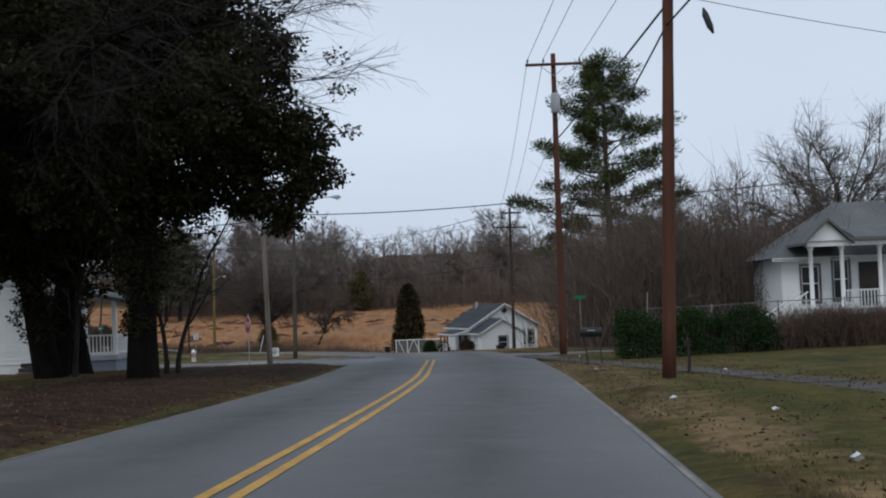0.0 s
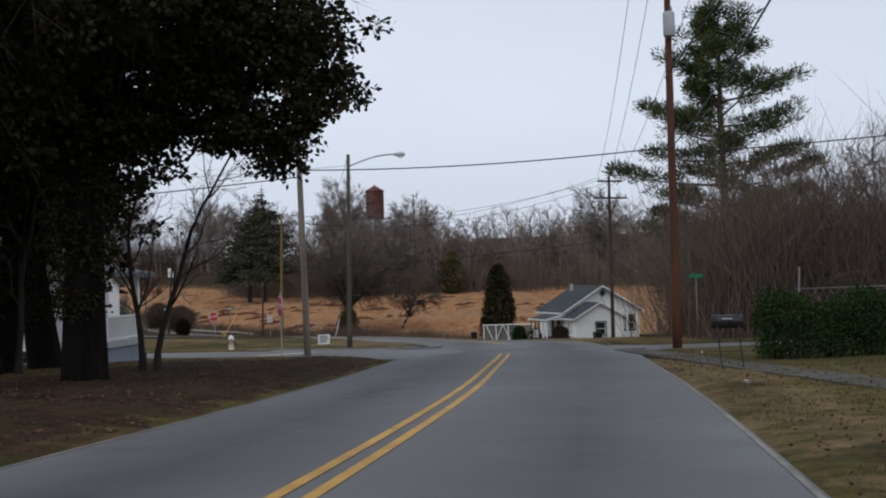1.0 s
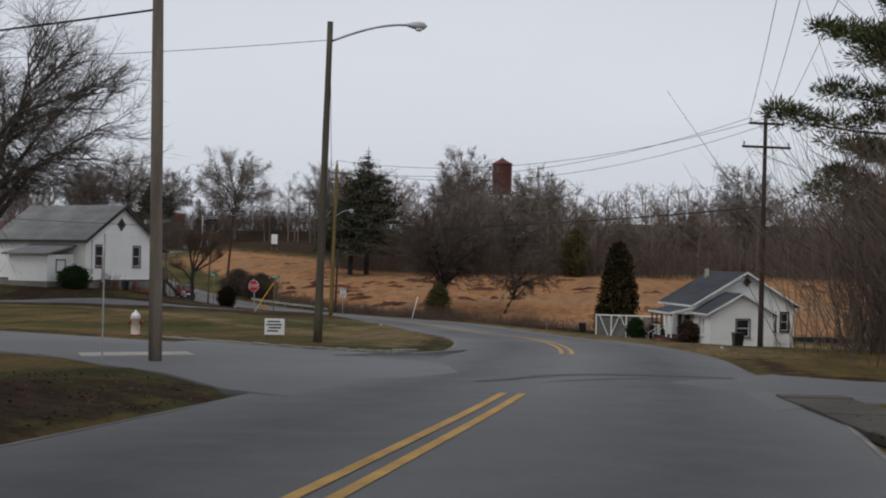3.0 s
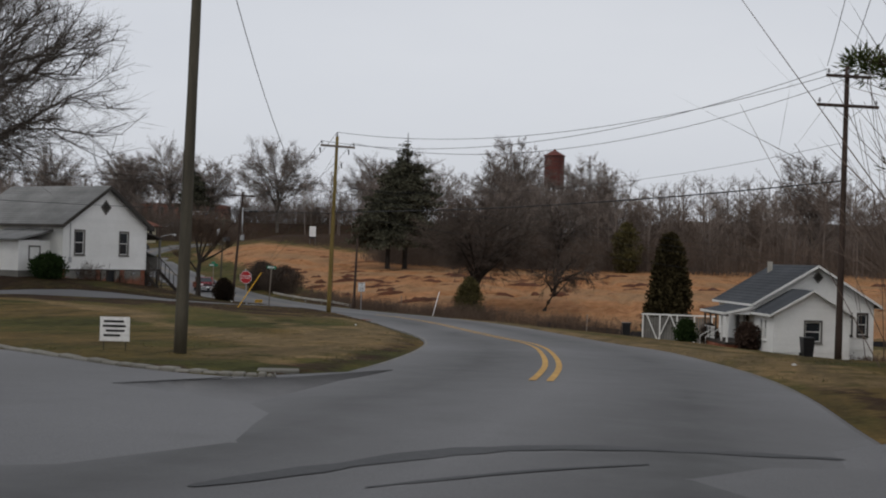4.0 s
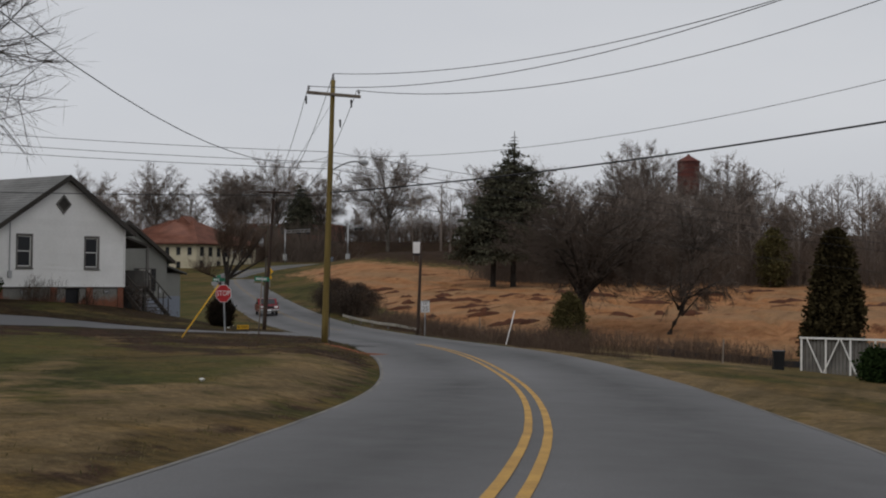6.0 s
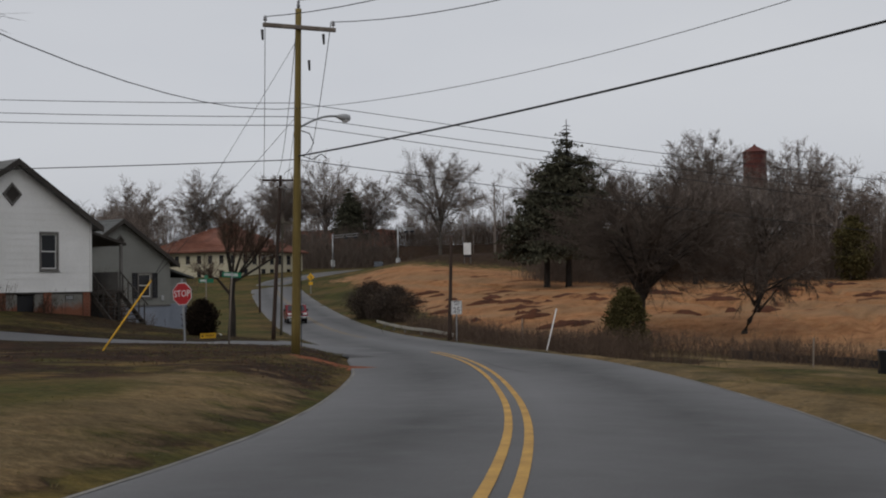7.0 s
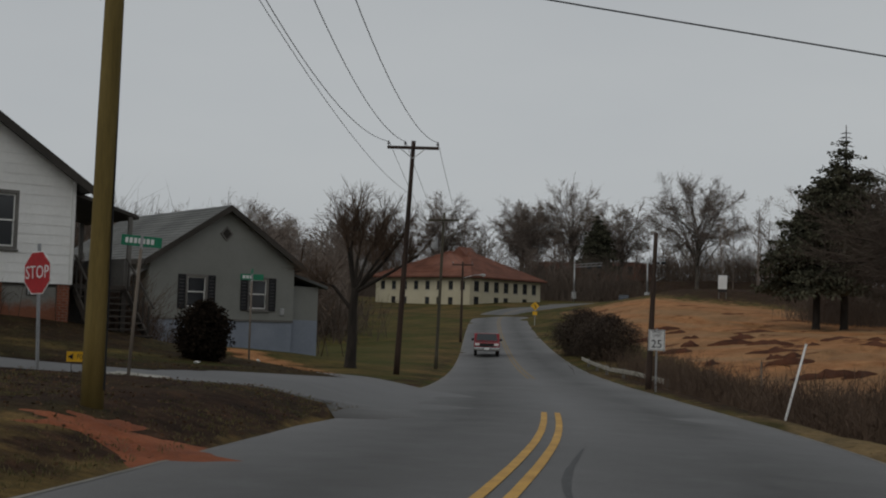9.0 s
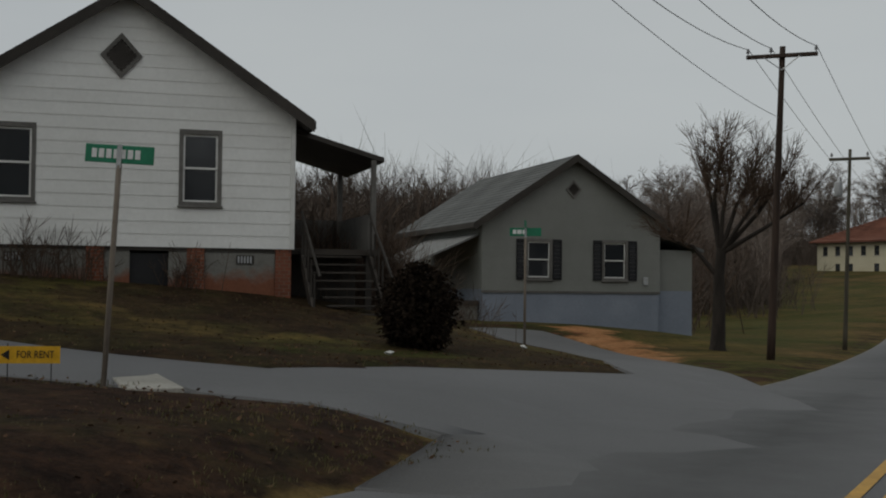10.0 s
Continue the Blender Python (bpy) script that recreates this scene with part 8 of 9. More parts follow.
def wheelie_bin(x, y, rz, label):
    b = thing("wheeled_bin", x, y, gz(x, y), rz, label, "bin", "wheeled bins")
    mb = MB()
    n = len(mb.v)
    mb.v += [(-0.24, -0.28, 0.06), (0.24, -0.28, 0.06), (0.24, 0.24, 0.06), (-0.24, 0.24, 0.06), (-0.3, -0.36, 0.98), (0.3, -0.36, 0.98), (0.3, 0.34, 0.98), (-0.3, 0.34, 0.98)]
    mb.f += [(3, 2, 1, 0), (0, 1, 5, 4), (1, 2, 6, 5), (2, 3, 7, 6), (3, 0, 4, 7), (4, 5, 6, 7)]
    part("body", mb, M["plastic"], b)
    part("lid", MB().box(-0.32, -0.39, 0.985, 0.32, 0.38, 1.06, 0.025), M["plastic"], b)
    part("handle", MB().tube([(-0.26, 0.42, 1.0), (0.26, 0.42, 1.0)], 0.018, 8), M["plastic"], b)
    for s in (-0.27, 0.27):
        part("wheel", MB().tube([(s - 0.03, 0.26, 0.12), (s + 0.03, 0.26, 0.12)], 0.12, 12), M["rubber"], b)


wheelie_bin(-6.9, 135.4, 10, "black plastic wheeled bin by the white fence")
wheelie_bin(4.7, 112.4, 15, "black plastic wheeled bin against the cottage wall")


def lattice_fence():
    x, y = -6.17, 141.0
    z = gz(x, y) - 0.1
    f = thing("yard_fence", x, y, z, -2, "pale weathered yard fence with a white top rail and braces", "fence")
    H, L = 1.95, 5.2
    for i in range(5):
        part("post", MB().box(L * i / 4 - 0.05, -0.05, -0.5, L * i / 4 + 0.05, 0.05, H), M["white_trim"], f)
    part("top_rail", MB().box(-0.1, -0.09, H, L + 0.3, 0.09, H + 0.1), M["white_trim"], f)
    for i in range(26):
        a = L * i / 26
        part("picket", MB().box(a + 0.015, 0.055, -0.3, a + L / 26 - 0.015, 0.085, H - 0.08 - 0.03 * (i % 2)), M["trim_grey"], f)
    for a, b in ((0.3, 1.1), (2.0, 1.2), (2.1, 2.9)):
        part("brace", MB().tube([(a, -0.07, H), (b, -0.07, 0.1)], 0.045, 6), M["white_trim"], f)


lattice_fence()


def guard_rail():
    r = thing("guard_rail", 0, 0, 0, 0, "short white curved guard rail at the bend", "guard rail")
    pts = main_line(150, 171, 1.5, lambda y: along(HALF_R, y) + 0.75 + 1.6 * sstep(156, 150, y))
    a, b = offset(pts, -0.03), offset(pts, 0.03)
    mb = MB()
    prof = [(0.0, 0.26), (0.05, 0.31), (0.0, 0.37), (0.05, 0.43), (0.0, 0.48)]
    for (x, y), (x2, y2) in zip(a, b):
        z = gz(x, y)
        for o, h in prof:
            mb.v.append((x + (x - x2) * o * 8, y + (y - y2) * o * 8, z + h))
    n = len(prof)
    for i in range(len(a) - 1):
        for k in range(n - 1):
            mb.f.append((i * n + k, i * n + k + 1, (i + 1) * n + k + 1, (i + 1) * n + k))
    beam = part("beam", mb, M["concrete"], r, smooth=True)
    for x, y in pts[::3]:
        part("post", MB().box(x + 0.06, y - 0.06, gz(x, y) - 0.3, x + 0.18, y + 0.06, gz(x, y) + 0.5), M["trim_grey"], r)


guard_rail()


def marker_post(name, x, y, h, lean, r, material, label):
    p = thing(name, x, y, gz(x, y), 0, label, "post")
    part("shaft", MB().tube([(0, 0, -0.3), (0, 0, 0), (lean[0], lean[1], h)], [r, r, r * 0.9], 8), M[material], p, smooth=True)
    part("cap", MB().tube([(lean[0], lean[1], h), (lean[0] * 1.01, lean[1] * 1.01, h + 0.03)], r * 1.15, 8), M[material], p)


marker_post("leaning_post", -20.45, 131.4, 1.85, (0.45, 0.1), 0.03, "sign_white", "thin white post leaning beside the ditch")
marker_post("wooden_stake", -27.6, 148.2, 2.0, (-0.03, 0.0), 0.04, "pole_grey", "thin grey wooden stake in the brush")
marker_post("wooden_stake", -10.5, 141.0, 1.4, (0.05, 0.0), 0.04, "pole_grey", "thin grey wooden stake in the grass")
GUY = (-25.6, 108.5)
marker_post("guy_marker", *GUY, 1.95, (0.95, 0.95), 0.026, "sign_yellow", "yellow plastic marker on a slanting guy wire")
for h_guy in (9.4, 7.15):
    wire((GUY[0] + 0.95, GUY[1] + 0.95, gz(*GUY) + 1.95), top_of(pF, atF, h_guy), 0.02, 0.007, "thin steel guy wire", name="guy_wire")


def pickup():
    """The red pickup in the far lane, seen from its front."""
    y = 178.5
    s = slope_x(y)
    k = math.sqrt(1 + s * s)
    o = -1.75
    x, yy = along(CENTRE, y) + o / k, y - o * s / k
    rz = math.degrees(math.atan2(1, s)) - 90
    p = thing("pickup_truck", x, yy, road_z(x, yy) + 0.035, rz, "red pickup truck coming down the far lane", "pickup truck")
    body = MB()
    w = 0.92
    side = [(2.55, 0.45), (2.62, 0.75), (2.5, 0.98), (1.15, 1.06), (0.55, 1.62), (-0.75, 1.64), (-0.95, 1.05), (-2.6, 1.02), (-2.65, 0.5), (-2.0, 0.38), (2.2, 0.38)]
    body.prism([(a, b) for a, b in side], -w, w)
    body.turned(Matrix.Rotation(radians(-90), 4, "Z"))
    b = part("body", body, M["car_red"], p)
    part("windscreen", MB().face((-0.78, -1.11, 1.10), (0.78, -1.11, 1.10), (0.68, -0.60, 1.58), (-0.68, -0.60, 1.58)).turned(Matrix.Translation((0, -0.012, 0.01))), M["glass"], b)
    for sx in (-1, 1):
        part("side_window", MB().face((sx * 0.925, -0.9, 1.12), (sx * 0.925, 0.75, 1.12), (sx * 0.925, 0.6, 1.55), (sx * 0.925, -0.52, 1.55)), M["glass"], b)
        part("headlight", MB().box(sx * 0.68 - 0.16, -2.625, 0.76, sx * 0.68 + 0.16, -2.56, 0.92, 0.02), M["sign_white"], b, "clear headlight")
        part("mirror", MB().box(sx * 1.02 - 0.09, -0.72, 1.08, sx * 1.02 + 0.09, -0.62, 1.26, 0.02), M["black"], b)
    part("grille", MB().box(-0.5, -2.635, 0.7, 0.5, -2.56, 0.92, 0.01), M["black"], b)
    part("bumper", MB().box(-0.93, -2.74, 0.42, 0.93, -2.6, 0.64, 0.04), M["chrome"], p)
    part("plate", MB().box(-0.16, -2.752, 0.48, 0.16, -2.742, 0.6), M["sign_white"], p)
    part("bed", MB().box(-0.8, 0.98, 0.85, 0.8, 2.6, 1.035), M["black"], b)
    for sx in (-1, 1):
        for wy in (-1.7, 1.65):
            wh = part("wheel", MB().tube([(sx * 0.7, wy, 0.36), (sx * 0.9, wy, 0.36)], 0.36, 18), M["rubber"], p, smooth=False)
            part("rim", MB().tube([(sx * 0.89, wy, 0.36), (sx * 0.915, wy, 0.36)], [0.22, 0.19], 14), M["chrome"], wh)


pickup()


def sedan():
    x, y = -111.2, 296.5
    c = thing("car", x, y, road_z(x, y) + 0.04, 115, "dark car on the far road", "car")
    side = [(2.2, 0.35), (2.25, 0.65), (1.2, 0.85), (0.6, 1.35), (-0.9, 1.38), (-1.6, 0.95), (-2.2, 0.9), (-2.25, 0.4)]
    b = part("body", MB().prism(side, -0.85, 0.85), M["car_dark"], c)
    part("side_window", MB().prism([(0.95, 0.92), (0.52, 1.28), (-0.85, 1.3), (-1.3, 0.95)], -0.86, -0.852), M["glass"], b)
    part("windscreen", MB().face((1.2, -0.75, 0.87), (1.2, 0.75, 0.87), (0.63, 0.68, 1.34), (0.63, -0.68, 1.34)).turned(Matrix.Translation((0.015, 0, 0.012))), M["glass"], b)
    for wx in (-1.4, 1.35):
        for sy in (-1, 1):
            part("wheel", MB().tube([(wx, sy * 0.68, 0.31), (wx, sy * 0.87, 0.31)], 0.31, 14), M["rubber"], c)
    for sy in (-0.6, 0.6):
        part("headlight", MB().box(2.2, sy - 0.14, 0.58, 2.265, sy + 0.14, 0.7), M["sign_white"], b)


sedan()


def water_tower():
    x, y = -48.2, 360.0
    z = gz(x, y)
    t = thing("water_tower", x, y, z, 20, "rusted red water tower with a conical roof on tall legs", "water tower")
    H = 29.0 - z
    part("tank", MB().lathe([(2.3, H - 9.6), (2.62, H - 9.0), (2.62, H - 1.75), (2.72, H - 1.7)], 0, 0, 22), M["tank"], t)
    part("roof", MB().lathe([(2.95, H - 1.69), (2.9, H - 1.62), (0.3, H - 0.15), (0.25, H + 0.1), (0.02, H + 0.2)], 0, 0, 22), M["tank"], t)
    for k in range(7):
        part("hoop", MB().lathe([(2.66, H - 8.8 + k * 1.1), (2.66, H - 8.7 + k * 1.1)], 0, 0, 22), M["dark_steel"], t)
    part("deck", MB().lathe([(3.1, H - 9.85), (3.1, H - 9.62)], 0, 0, 22), M["dark_steel"], t)
    for a in range(4):
        c, s = math.cos(radians(45 + 90 * a)), math.sin(radians(45 + 90 * a))
        c2, s2 = math.cos(radians(135 + 90 * a)), math.sin(radians(135 + 90 * a))
        part("leg", MB().tube([(3.6 * c, 3.6 * s, -0.5), (2.2 * c, 2.2 * s, H - 9.8)], 0.18, 8), M["dark_steel"], t)
        for k in range(3):
            f0, f1 = k / 3, (k + 1) / 3
            r0, r1 = 3.6 - 1.4 * f0, 3.6 - 1.4 * f1
            part("brace", MB().tube([(r0 * c, r0 * s, (H - 9.8) * f0), (r1 * c2, r1 * s2, (H - 9.8) * f1)], 0.05, 5), M["dark_steel"], t)
            part("strut", MB().tube([(r1 * c, r1 * s, (H - 9.8) * f1), (r1 * c2, r1 * s2, (H - 9.8) * f1)], 0.07, 5), M["dark_steel"], t)
    part("riser", MB().tube([(0, 0, -0.3), (0, 0, H - 9.6)], 0.35, 10), M["dark_steel"], t)


water_tower()


def crossing_mast(x, y, h, arm, rz, label):
    c = thing("crossing_signal", x, y, gz(x, y), rz, label, "rail signal", "rail crossing signals")
    part("mast", MB().tube([(0, 0, -0.4), (0, 0, h)], [0.16, 0.12], 8), M["galv"], c, smooth=True)
    for dz in (0.0, 0.5):
        part("arm", MB().tube([(0, 0, h - 0.3 - dz), (arm, 0, h - 0.2 - dz)], 0.06, 6), M["galv"], c)
    for k in range(6):
        a = arm * (k + 0.5) / 6
        part("web", MB().tube([(a - arm / 12, 0, h - 0.8), (a + arm / 12, 0, h - 0.25)], 0.035, 5), M["galv"], c)
    for k in (0.55, 0.9):
        hd = part("signal_head", MB().box(arm * k - 0.5, -0.15, h - 1.2, arm * k + 0.5, 0.1, h - 0.75, 0.05), M["black"], c)
    part("cabinet", MB().box(-0.4, -0.3, 0.6, 0.4, 0.3, 1.9, 0.03), M["grey_metal"], c)


crossing_mast(-122.3, 298.0, 7.2, 8.5, -25, "grey cantilever rail crossing signal over the far road")
crossing_mast(-111.5, 306.0, 8.2, 4.6, -20, "grey rail crossing signal mast beside the far road")


def mill():
    z = gz(-172, 392)
    b = thing("mill_building", -186.0, 386.0, z, 8, "long red brick mill building in the distance", "building")
    top = 14.6 - z
    part("wall", MB().box(0, 0, -1, 30, 14, top), M["brick_far"], b)
    part("parapet", ring((-0.2, 30.2, top - 0.35, top + 0.15), (0.4, 29.6, top - 0.3, top + 0.1), -0.25, -0.003), M["concrete"], b)
    for k in range(9):
        x = 1.5 + 3.2 * k
        w = part("window", ring((x, x + 1.6, top - 3.4, top - 1.0), (x + 0.12, x + 1.48, top - 3.28, top - 1.12), -0.08, -0.003), M["trim_grey"], b)
        part("pane", MB().box(x + 0.12, -0.05, top - 3.28, x + 1.48, -0.004, top - 1.12), M["glass"], w)


mill()


def silt_fence():
    f = thing("silt_fence", -16, 150.5, 0, 0, "low black fabric fence along the field's edge", "fence")
    pts = [(i * 1.6, 0.8 * math.sin(i * 0.5)) for i in range(22)]
    mb = MB()
    for i, (a, b) in enumerate(pts):
        z = gz(-16 + a, 150.5 + b)
        mb.v += [(a, b, z - 0.1), (a, b + 0.01, z + 0.5 + 0.06 * math.sin(i * 2.1)), (a, b + 0.03, z + 0.5 + 0.06 * math.sin(i * 2.1)), (a, b + 0.03, z - 0.1)]
    for i in range(len(pts) - 1):
        for k in range(3):
            mb.f.append((4 * i + k, 4 * i + k + 1, 4 * i + 5 + k, 4 * i + 4 + k))
    part("fabric", mb, M["plastic"], f)
    for a, b in pts[::2]:
        z = gz(-16 + a, 150.5 + b)
        part("stake", MB().box(a - 0.02, b + 0.035, z - 0.3, a + 0.02, b + 0.075, z + 0.7), M["pole_grey"], f)


silt_fence()

# kerb of the island, a clay mound at the new pole, planks and a slab
kerb_pts = densify(smooth_stops([(-13.2, 67.0), (-11.6, 65.9), (-9.5, 64.4), (-7.7, 63.1), (-6.4, 62.4), (-5.4, 62.12), (-4.75, 62.35)]), 0.9)
for i, (a, b) in enumerate(zip(kerb_pts, kerb_pts[1:])):
    L_ = math.hypot(b[0] - a[0], b[1] - a[1])
    mb = MB().box(0.006, -0.09, -0.2, L_ - 0.006, 0.09, 0.055 + 0.012 * math.sin(i * 2.7), 0.02)
    mb.turned(Matrix.Translation((a[0], a[1], gz(*a) + 0.01)) @ Matrix.Rotation(math.atan2(b[1] - a[1], b[0] - a[0]), 4, "Z"))
    if i == 0:
        kerb = tagged(part("kerb", mb, M["old_concrete"]), "low worn concrete kerb round the grass island", "kerb", kind="structure")
    else:
        part("kerb_stone", mb, M["old_concrete"], kerb)


def clay_mound():
    rng = random.Random(4)
    mb = MB()
    n, rings = 28, 7
    cx_, cy_ = -20.55, 111.5
    for r in range(rings + 1):
        t = r / rings
        for i in range(n):
            a = 2 * math.pi * i / n
            wob = 1 + 0.3 * math.sin(a * 3 + 1) + 0.2 * math.sin(a * 7) + 0.12 * math.sin(a * 11)
            x, y = cx_ + math.cos(a) * 1.9 * t * wob, cy_ + math.sin(a) * 1.6 * t * wob
            mb.v.append((x, y, gz(x, y) + 0.055 + 0.025 * (1 - t * t) + 0.05 * noise.noise((x * 3, y * 3, 1)) * (1 - t) - 0.09 * t))
    for r in range(rings):
        for i in range(n):
            j = (i + 1) % n
            mb.f.append((r * n + i, r * n + j, (r + 1) * n + j, (r + 1) * n + i))
    return tagged(part("clay_mound", mb, M["redclay"], smooth=True), "fresh red clay heaped round the new pole", "soil")


clay_mound()


def slab(x, y, rz, w, d, h, material, label, name="concrete_slab", category="slab", up=0.03):
    s = MB().box(-w / 2, -d / 2, -0.15, w / 2, d / 2, h, 0.012)
    ob = part(name, s, M[material])
    ob.matrix_world = pose(x, y, gz(x, y) + up, 0, 0, rz)
    return tagged(ob, label, category)


slab(-28.4, 118.3, -12, 2.2, 0.6, 0.0, "concrete", "pale broken concrete slab at the street's edge")
slab(-9.2, 57.2, 33, 2.2, 0.8, 0.02, "concrete", "pale concrete patch at the street corner")
slab(-5.1, 63.3, 20, 0.62, 0.4, 0.03, "old_concrete", "small pale broken slab on the island")
slab(-16.8, 129.5, 20, 2.2, 0.4, 0.06, "pole_new", "pale plank lying on the grass", "plank", "plank", 0.05)


def cut_banks():
    """Short red cuts that rain has torn in the cleared slope."""
    rng = random.Random(33)
    tw = MB()
    for k in range(95):
        x, y = (rng.uniform(-74, -30), rng.uniform(166, 214)) if k < 62 else (rng.uniform(-26, 45), rng.uniform(176, 222))
        if lateral(x, y) < 12:
            continue
        l, w, ang = rng.uniform(1.4, 4.6), rng.uniform(0.14, 0.4), radians(rng.gauss(42, 16))
        c, s = math.cos(ang), math.sin(ang)
        n0, m = len(tw.v), 9
        for i in range(m):
            u = i / (m - 1)
            f = math.sin(u * math.pi) * rng.uniform(0.6, 1.25)
            bend = 0.25 * math.sin(u * 5 + k)
            for side, h in ((-1, -0.12), (0.15, 0.34 * f), (1, -0.12)):
                px, py = x + c * l * (u - 0.5) - s * (side * w * f + bend), y + s * l * (u - 0.5) + c * (side * w * f + bend)
                tw.v.append((px, py, terrain(px, py) + 0.08 + h))
        for i in range(m - 1):
            for j in range(2):
                o = n0 + 3 * i + j
                tw.f.append((o, o + 3, o + 4, o + 1))
    return tagged(part("cut_banks", tw, M["scar"], smooth=True), "dark red rain-cut banks across the cleared slope", "soil", kind="stuff")


cut_banks()


def wire_fence():
    """A low chain-link fence behind the hedge."""
    x, y = 7.2, 44.0
    f = thing("chain_link_fence", x, y, 0, 0, "pale grey chain-link fence behind the hedge", "fence")
    for i in range(6):
        a = 2.4 * i
        z = gz(x + a, y)
        part("post", MB().tube([(a, 0, z - 0.3), (a + (0.12 if i == 0 else 0), 0, z + (2.3 if i == 0 else 1.75))], 0.024, 8), M["trim_grey"], f, smooth=True)
    rail = [(2.4 * i, 0, gz(x + 2.4 * i, y) + 1.72 - 0.03 * (i % 2)) for i in range(6)]
    part("top_rail", MB().tube(rail, 0.018, 6), M["trim_grey"], f, smooth=True)
    for i in range(5):
        for k in range(12):
            a = 2.4 * i + 0.2 * k
            z = gz(x + a, y)
            for s in (-1, 1):
                part("mesh_wire", MB().tube([(a + 0.1 - s * 0.42, 0.01 * s, z + 0.05), (a + 0.1 + s * 0.42, 0.01 * s, z + 1.68)], 0.0025, 3), M["galv"], f)


wire_fence()


def tar_line(pts, width, seed, label):
    rng = random.Random(seed)
    P = densify(smooth_stops(pts), 0.5)
    mb = MB()
    w = [width * rng.uniform(0.6, 1.2) * max(0.06, math.sin(math.pi * min(1, (i + 0.2) / len(P)))) ** 0.6 for i, _ in enumerate(P)]
    a = [offset(P, -w[i] / 2)[i] for i in range(len(P))]
    b = [offset(P, w[i] / 2)[i] for i in range(len(P))]
    for (x0, y0), (x1, y1) in zip(a, b):
        for x, y in ((x0, y0), (x1, y1)):
            l = lateral(x, y)
            hl_, hr_ = along(HALF_L, y), along(HALF_R, y)
            q = min(1, max(0, (l + hl_) / (hl_ + hr_)))
            mb.v.append((x, y, road_z(x, y) + 0.05 * (1 - (2 * q - 1) ** 2) + 0.004))
    for i in range(len(P) - 1):
        mb.f.append((2 * i, 2 * i + 1, 2 * i + 3, 2 * i + 2))
    part("tar_seam", mb, M["tar"], road, label)


tar_line([(-1.6, 53.1), (-1.1, 54.2), (-0.5, 55.5), (0.3, 56.2), (1.2, 56.5), (2.5, 56.8)], 0.34, 5, "dark tyre-worn band across the road")
tar_line([(-0.6, 53.5), (-0.2, 54.1), (0.3, 54.8), (1.0, 55.5)], 0.09, 2, "dark tar seam across the road")
tar_line([(-13.5, 109.8), (-15.5, 112.5), (-17.5, 116.5)], 0.08, 4, "thin dark crack seal")

# ---- grass, fallen leaves and litter ----
def tufts(name, regions, seed, label):
    rng = random.Random(seed)
    tw = Twigs()
    for (x0, x1, y0, y1), n in regions:
        for _ in range(n):
            x, y = rng.uniform(x0, x1), rng.uniform(y0, y1)
            if paved(x, y) < 0.15:
                continue
            if noise.noise((x * 0.5, y * 0.5, 2)) < -0.15:
                continue
            z = gz(x, y) + 0.02
            for _k in range(5):
                d = unit(rng.gauss(0, 0.45), rng.gauss(0, 0.45), 1)
                tw.leaf(x + rng.gauss(0, 0.04), y + rng.gauss(0, 0.04), z, *d, rng.uniform(0.03, 0.075), 0.005, rng)
    return tagged(part(name, tw.mesh(name, M["grass"]), None), label, "grass", kind="stuff")


tufts("grass_tufts", [((2.4, 7.5, 5, 30), 4600), ((2.8, 9, 30, 52), 1600), ((-13, -4, 66, 84), 1400), ((-22, -8, 84, 114), 1600), ((-28, -15, 104, 120.5), 7000), ((-1, 5, 66, 96), 1000), ((-44, -28, 112, 128), 1800)], 701, "thin winter grass tufts on the verges")


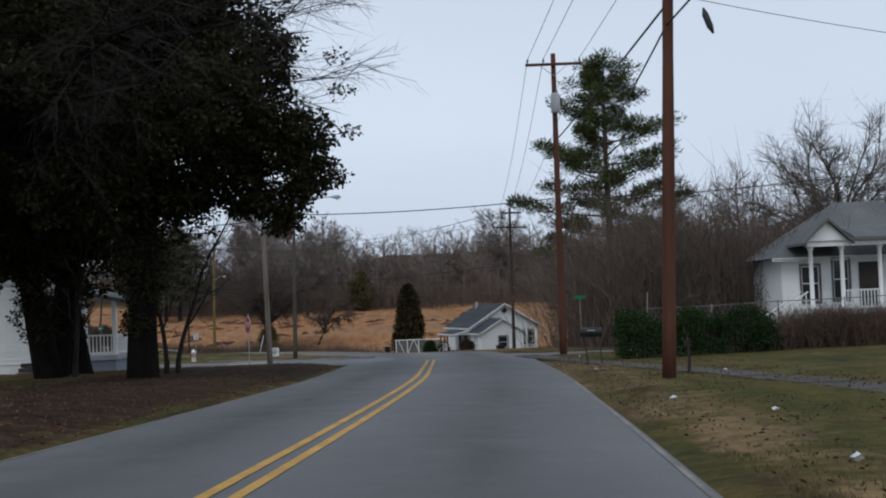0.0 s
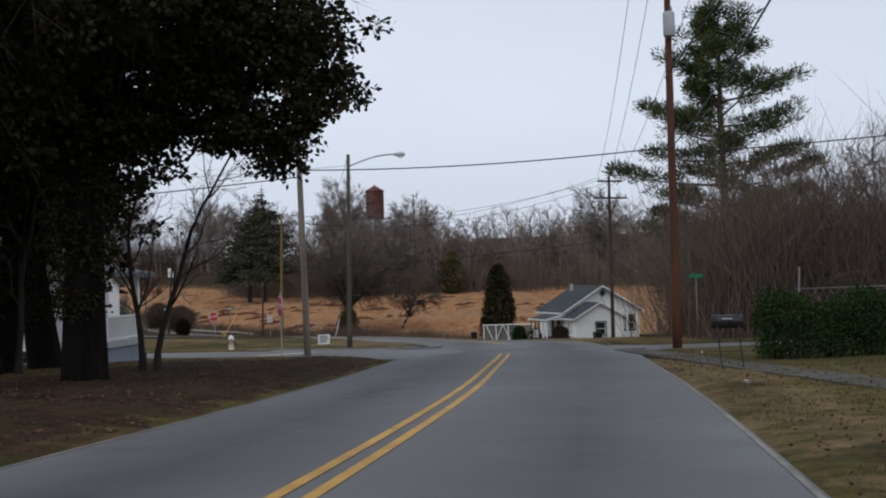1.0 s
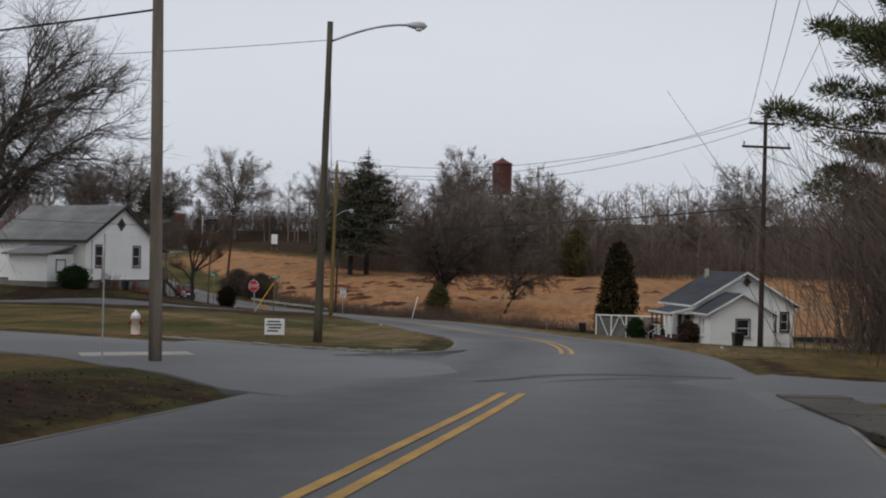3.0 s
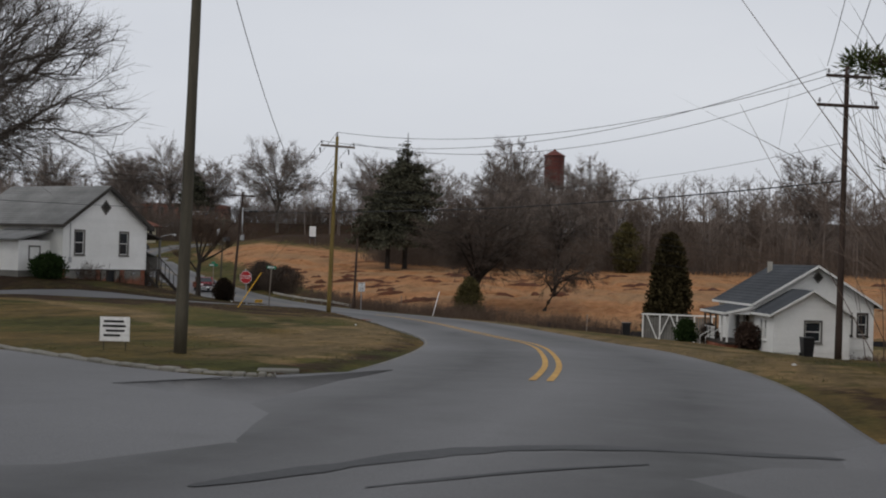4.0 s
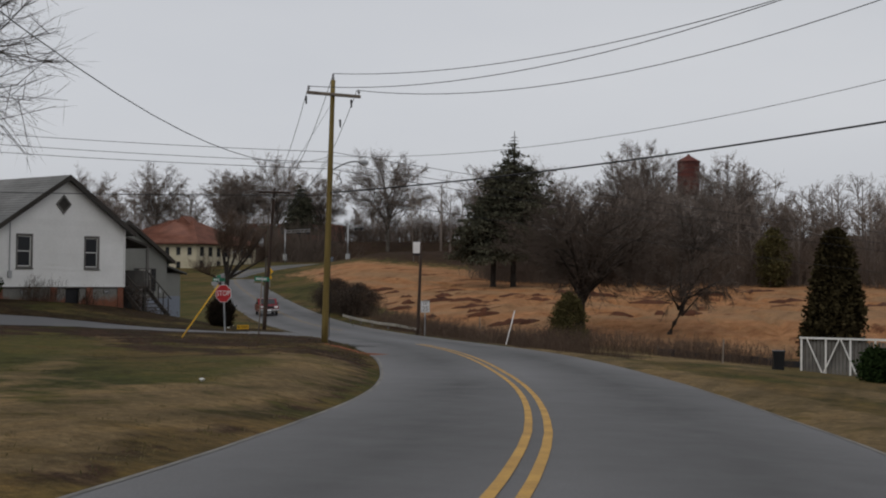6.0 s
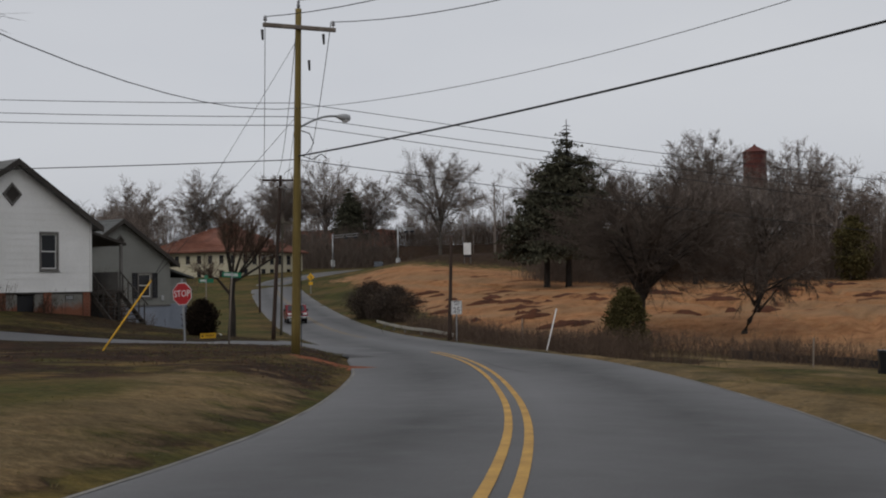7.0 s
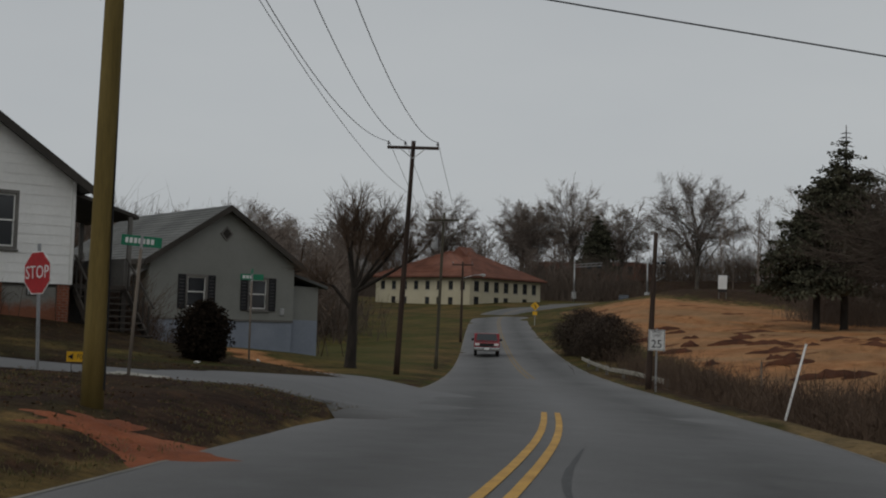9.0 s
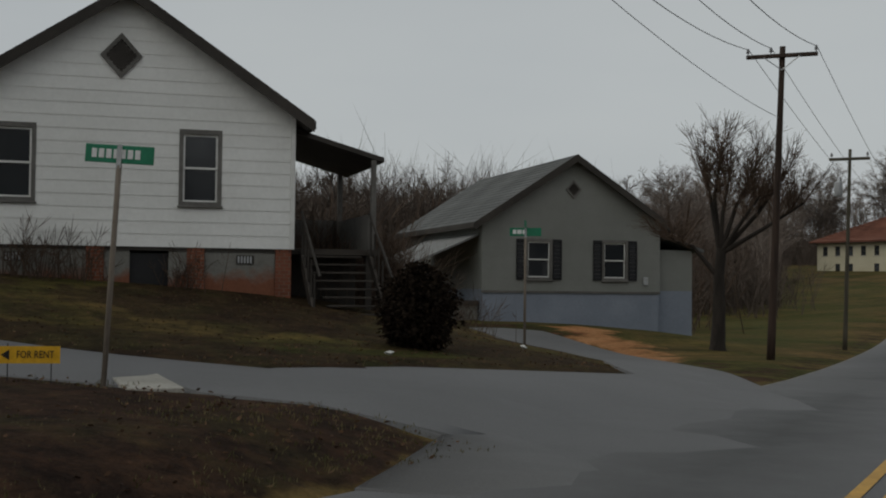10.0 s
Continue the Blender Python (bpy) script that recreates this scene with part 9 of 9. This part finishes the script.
def leaves(name, regions, seed, label):
    rng = random.Random(seed)
    tw = Twigs()
    for (x0, x1, y0, y1), n in regions:
        for _ in range(n):
            x, y = rng.uniform(x0, x1), rng.uniform(y0, y1)
            d = paved(x, y)
            if d < 0.12:
                continue
            z = gz(x, y) + 0.03 + 0.03 * sstep(0.3, 1.2, d)
            a = rng.uniform(0, 2 * math.pi)
            tw.leaf(x, y, z, math.cos(a), math.sin(a), rng.uniform(-0.2, 0.5), rng.uniform(0.035, 0.075), 0.016, rng)
    return tagged(part(name, tw.mesh(name, M["dead_leaf"]), None), label, "leaves", kind="stuff")


leaves("fallen_leaves", [((-13, -4.2, 8, 50), 9000), ((2.4, 8, 4, 50), 3800), ((-28, -14, 102, 121), 3500), ((-40, -27, 117, 130), 2500)], 702, "brown fallen leaves on the verges")


def litter_bit(x, y, s, seed):
    rng = random.Random(seed)
    mb = MB()
    n = 7
    for i in range(n):
        a = 2 * math.pi * i / n
        mb.v.append((math.cos(a) * s * rng.uniform(0.6, 1.2), math.sin(a) * s * rng.uniform(0.5, 1.0), rng.uniform(0.0, 0.6) * s))
    mb.v.append((0, 0, s * 0.75))
    mb.v.append((0, 0, -0.02))
    for i in range(n):
        mb.f += [(i, (i + 1) % n, n), ((i + 1) % n, i, n + 1)]
    ob = part("litter", mb, M["litter_white"])
    ob.matrix_world = pose(x, y, gz(x, y) + 0.06, 0, 0, seed * 40)
    return tagged(ob, "crumpled pale litter in the grass", "litter", "scraps of litter")


for i, (x, y, s) in enumerate(((3.3, 9.6, 0.08), (4.1, 15.0, 0.06), (3.4, 18.0, 0.07), (6.2, 27.0, 0.08), (3.9, 31.5, 0.07), (-32.9, 124.2, 0.09), (-35.5, 129.0, 0.1), (5.1, 47.0, 0.06), (2.7, 74.0, 0.07), (-12.0, 88.0, 0.06))):
    litter_bit(x, y, s, i + 1)
bare_tree(5.6, 28.0, 1.0, 0.03, 91, "small leafless sapling in the verge", {**BROAD, "kids": (4, 3, 2), "trunk": 0.4}, 3, "bark_dark", "twig_dark")
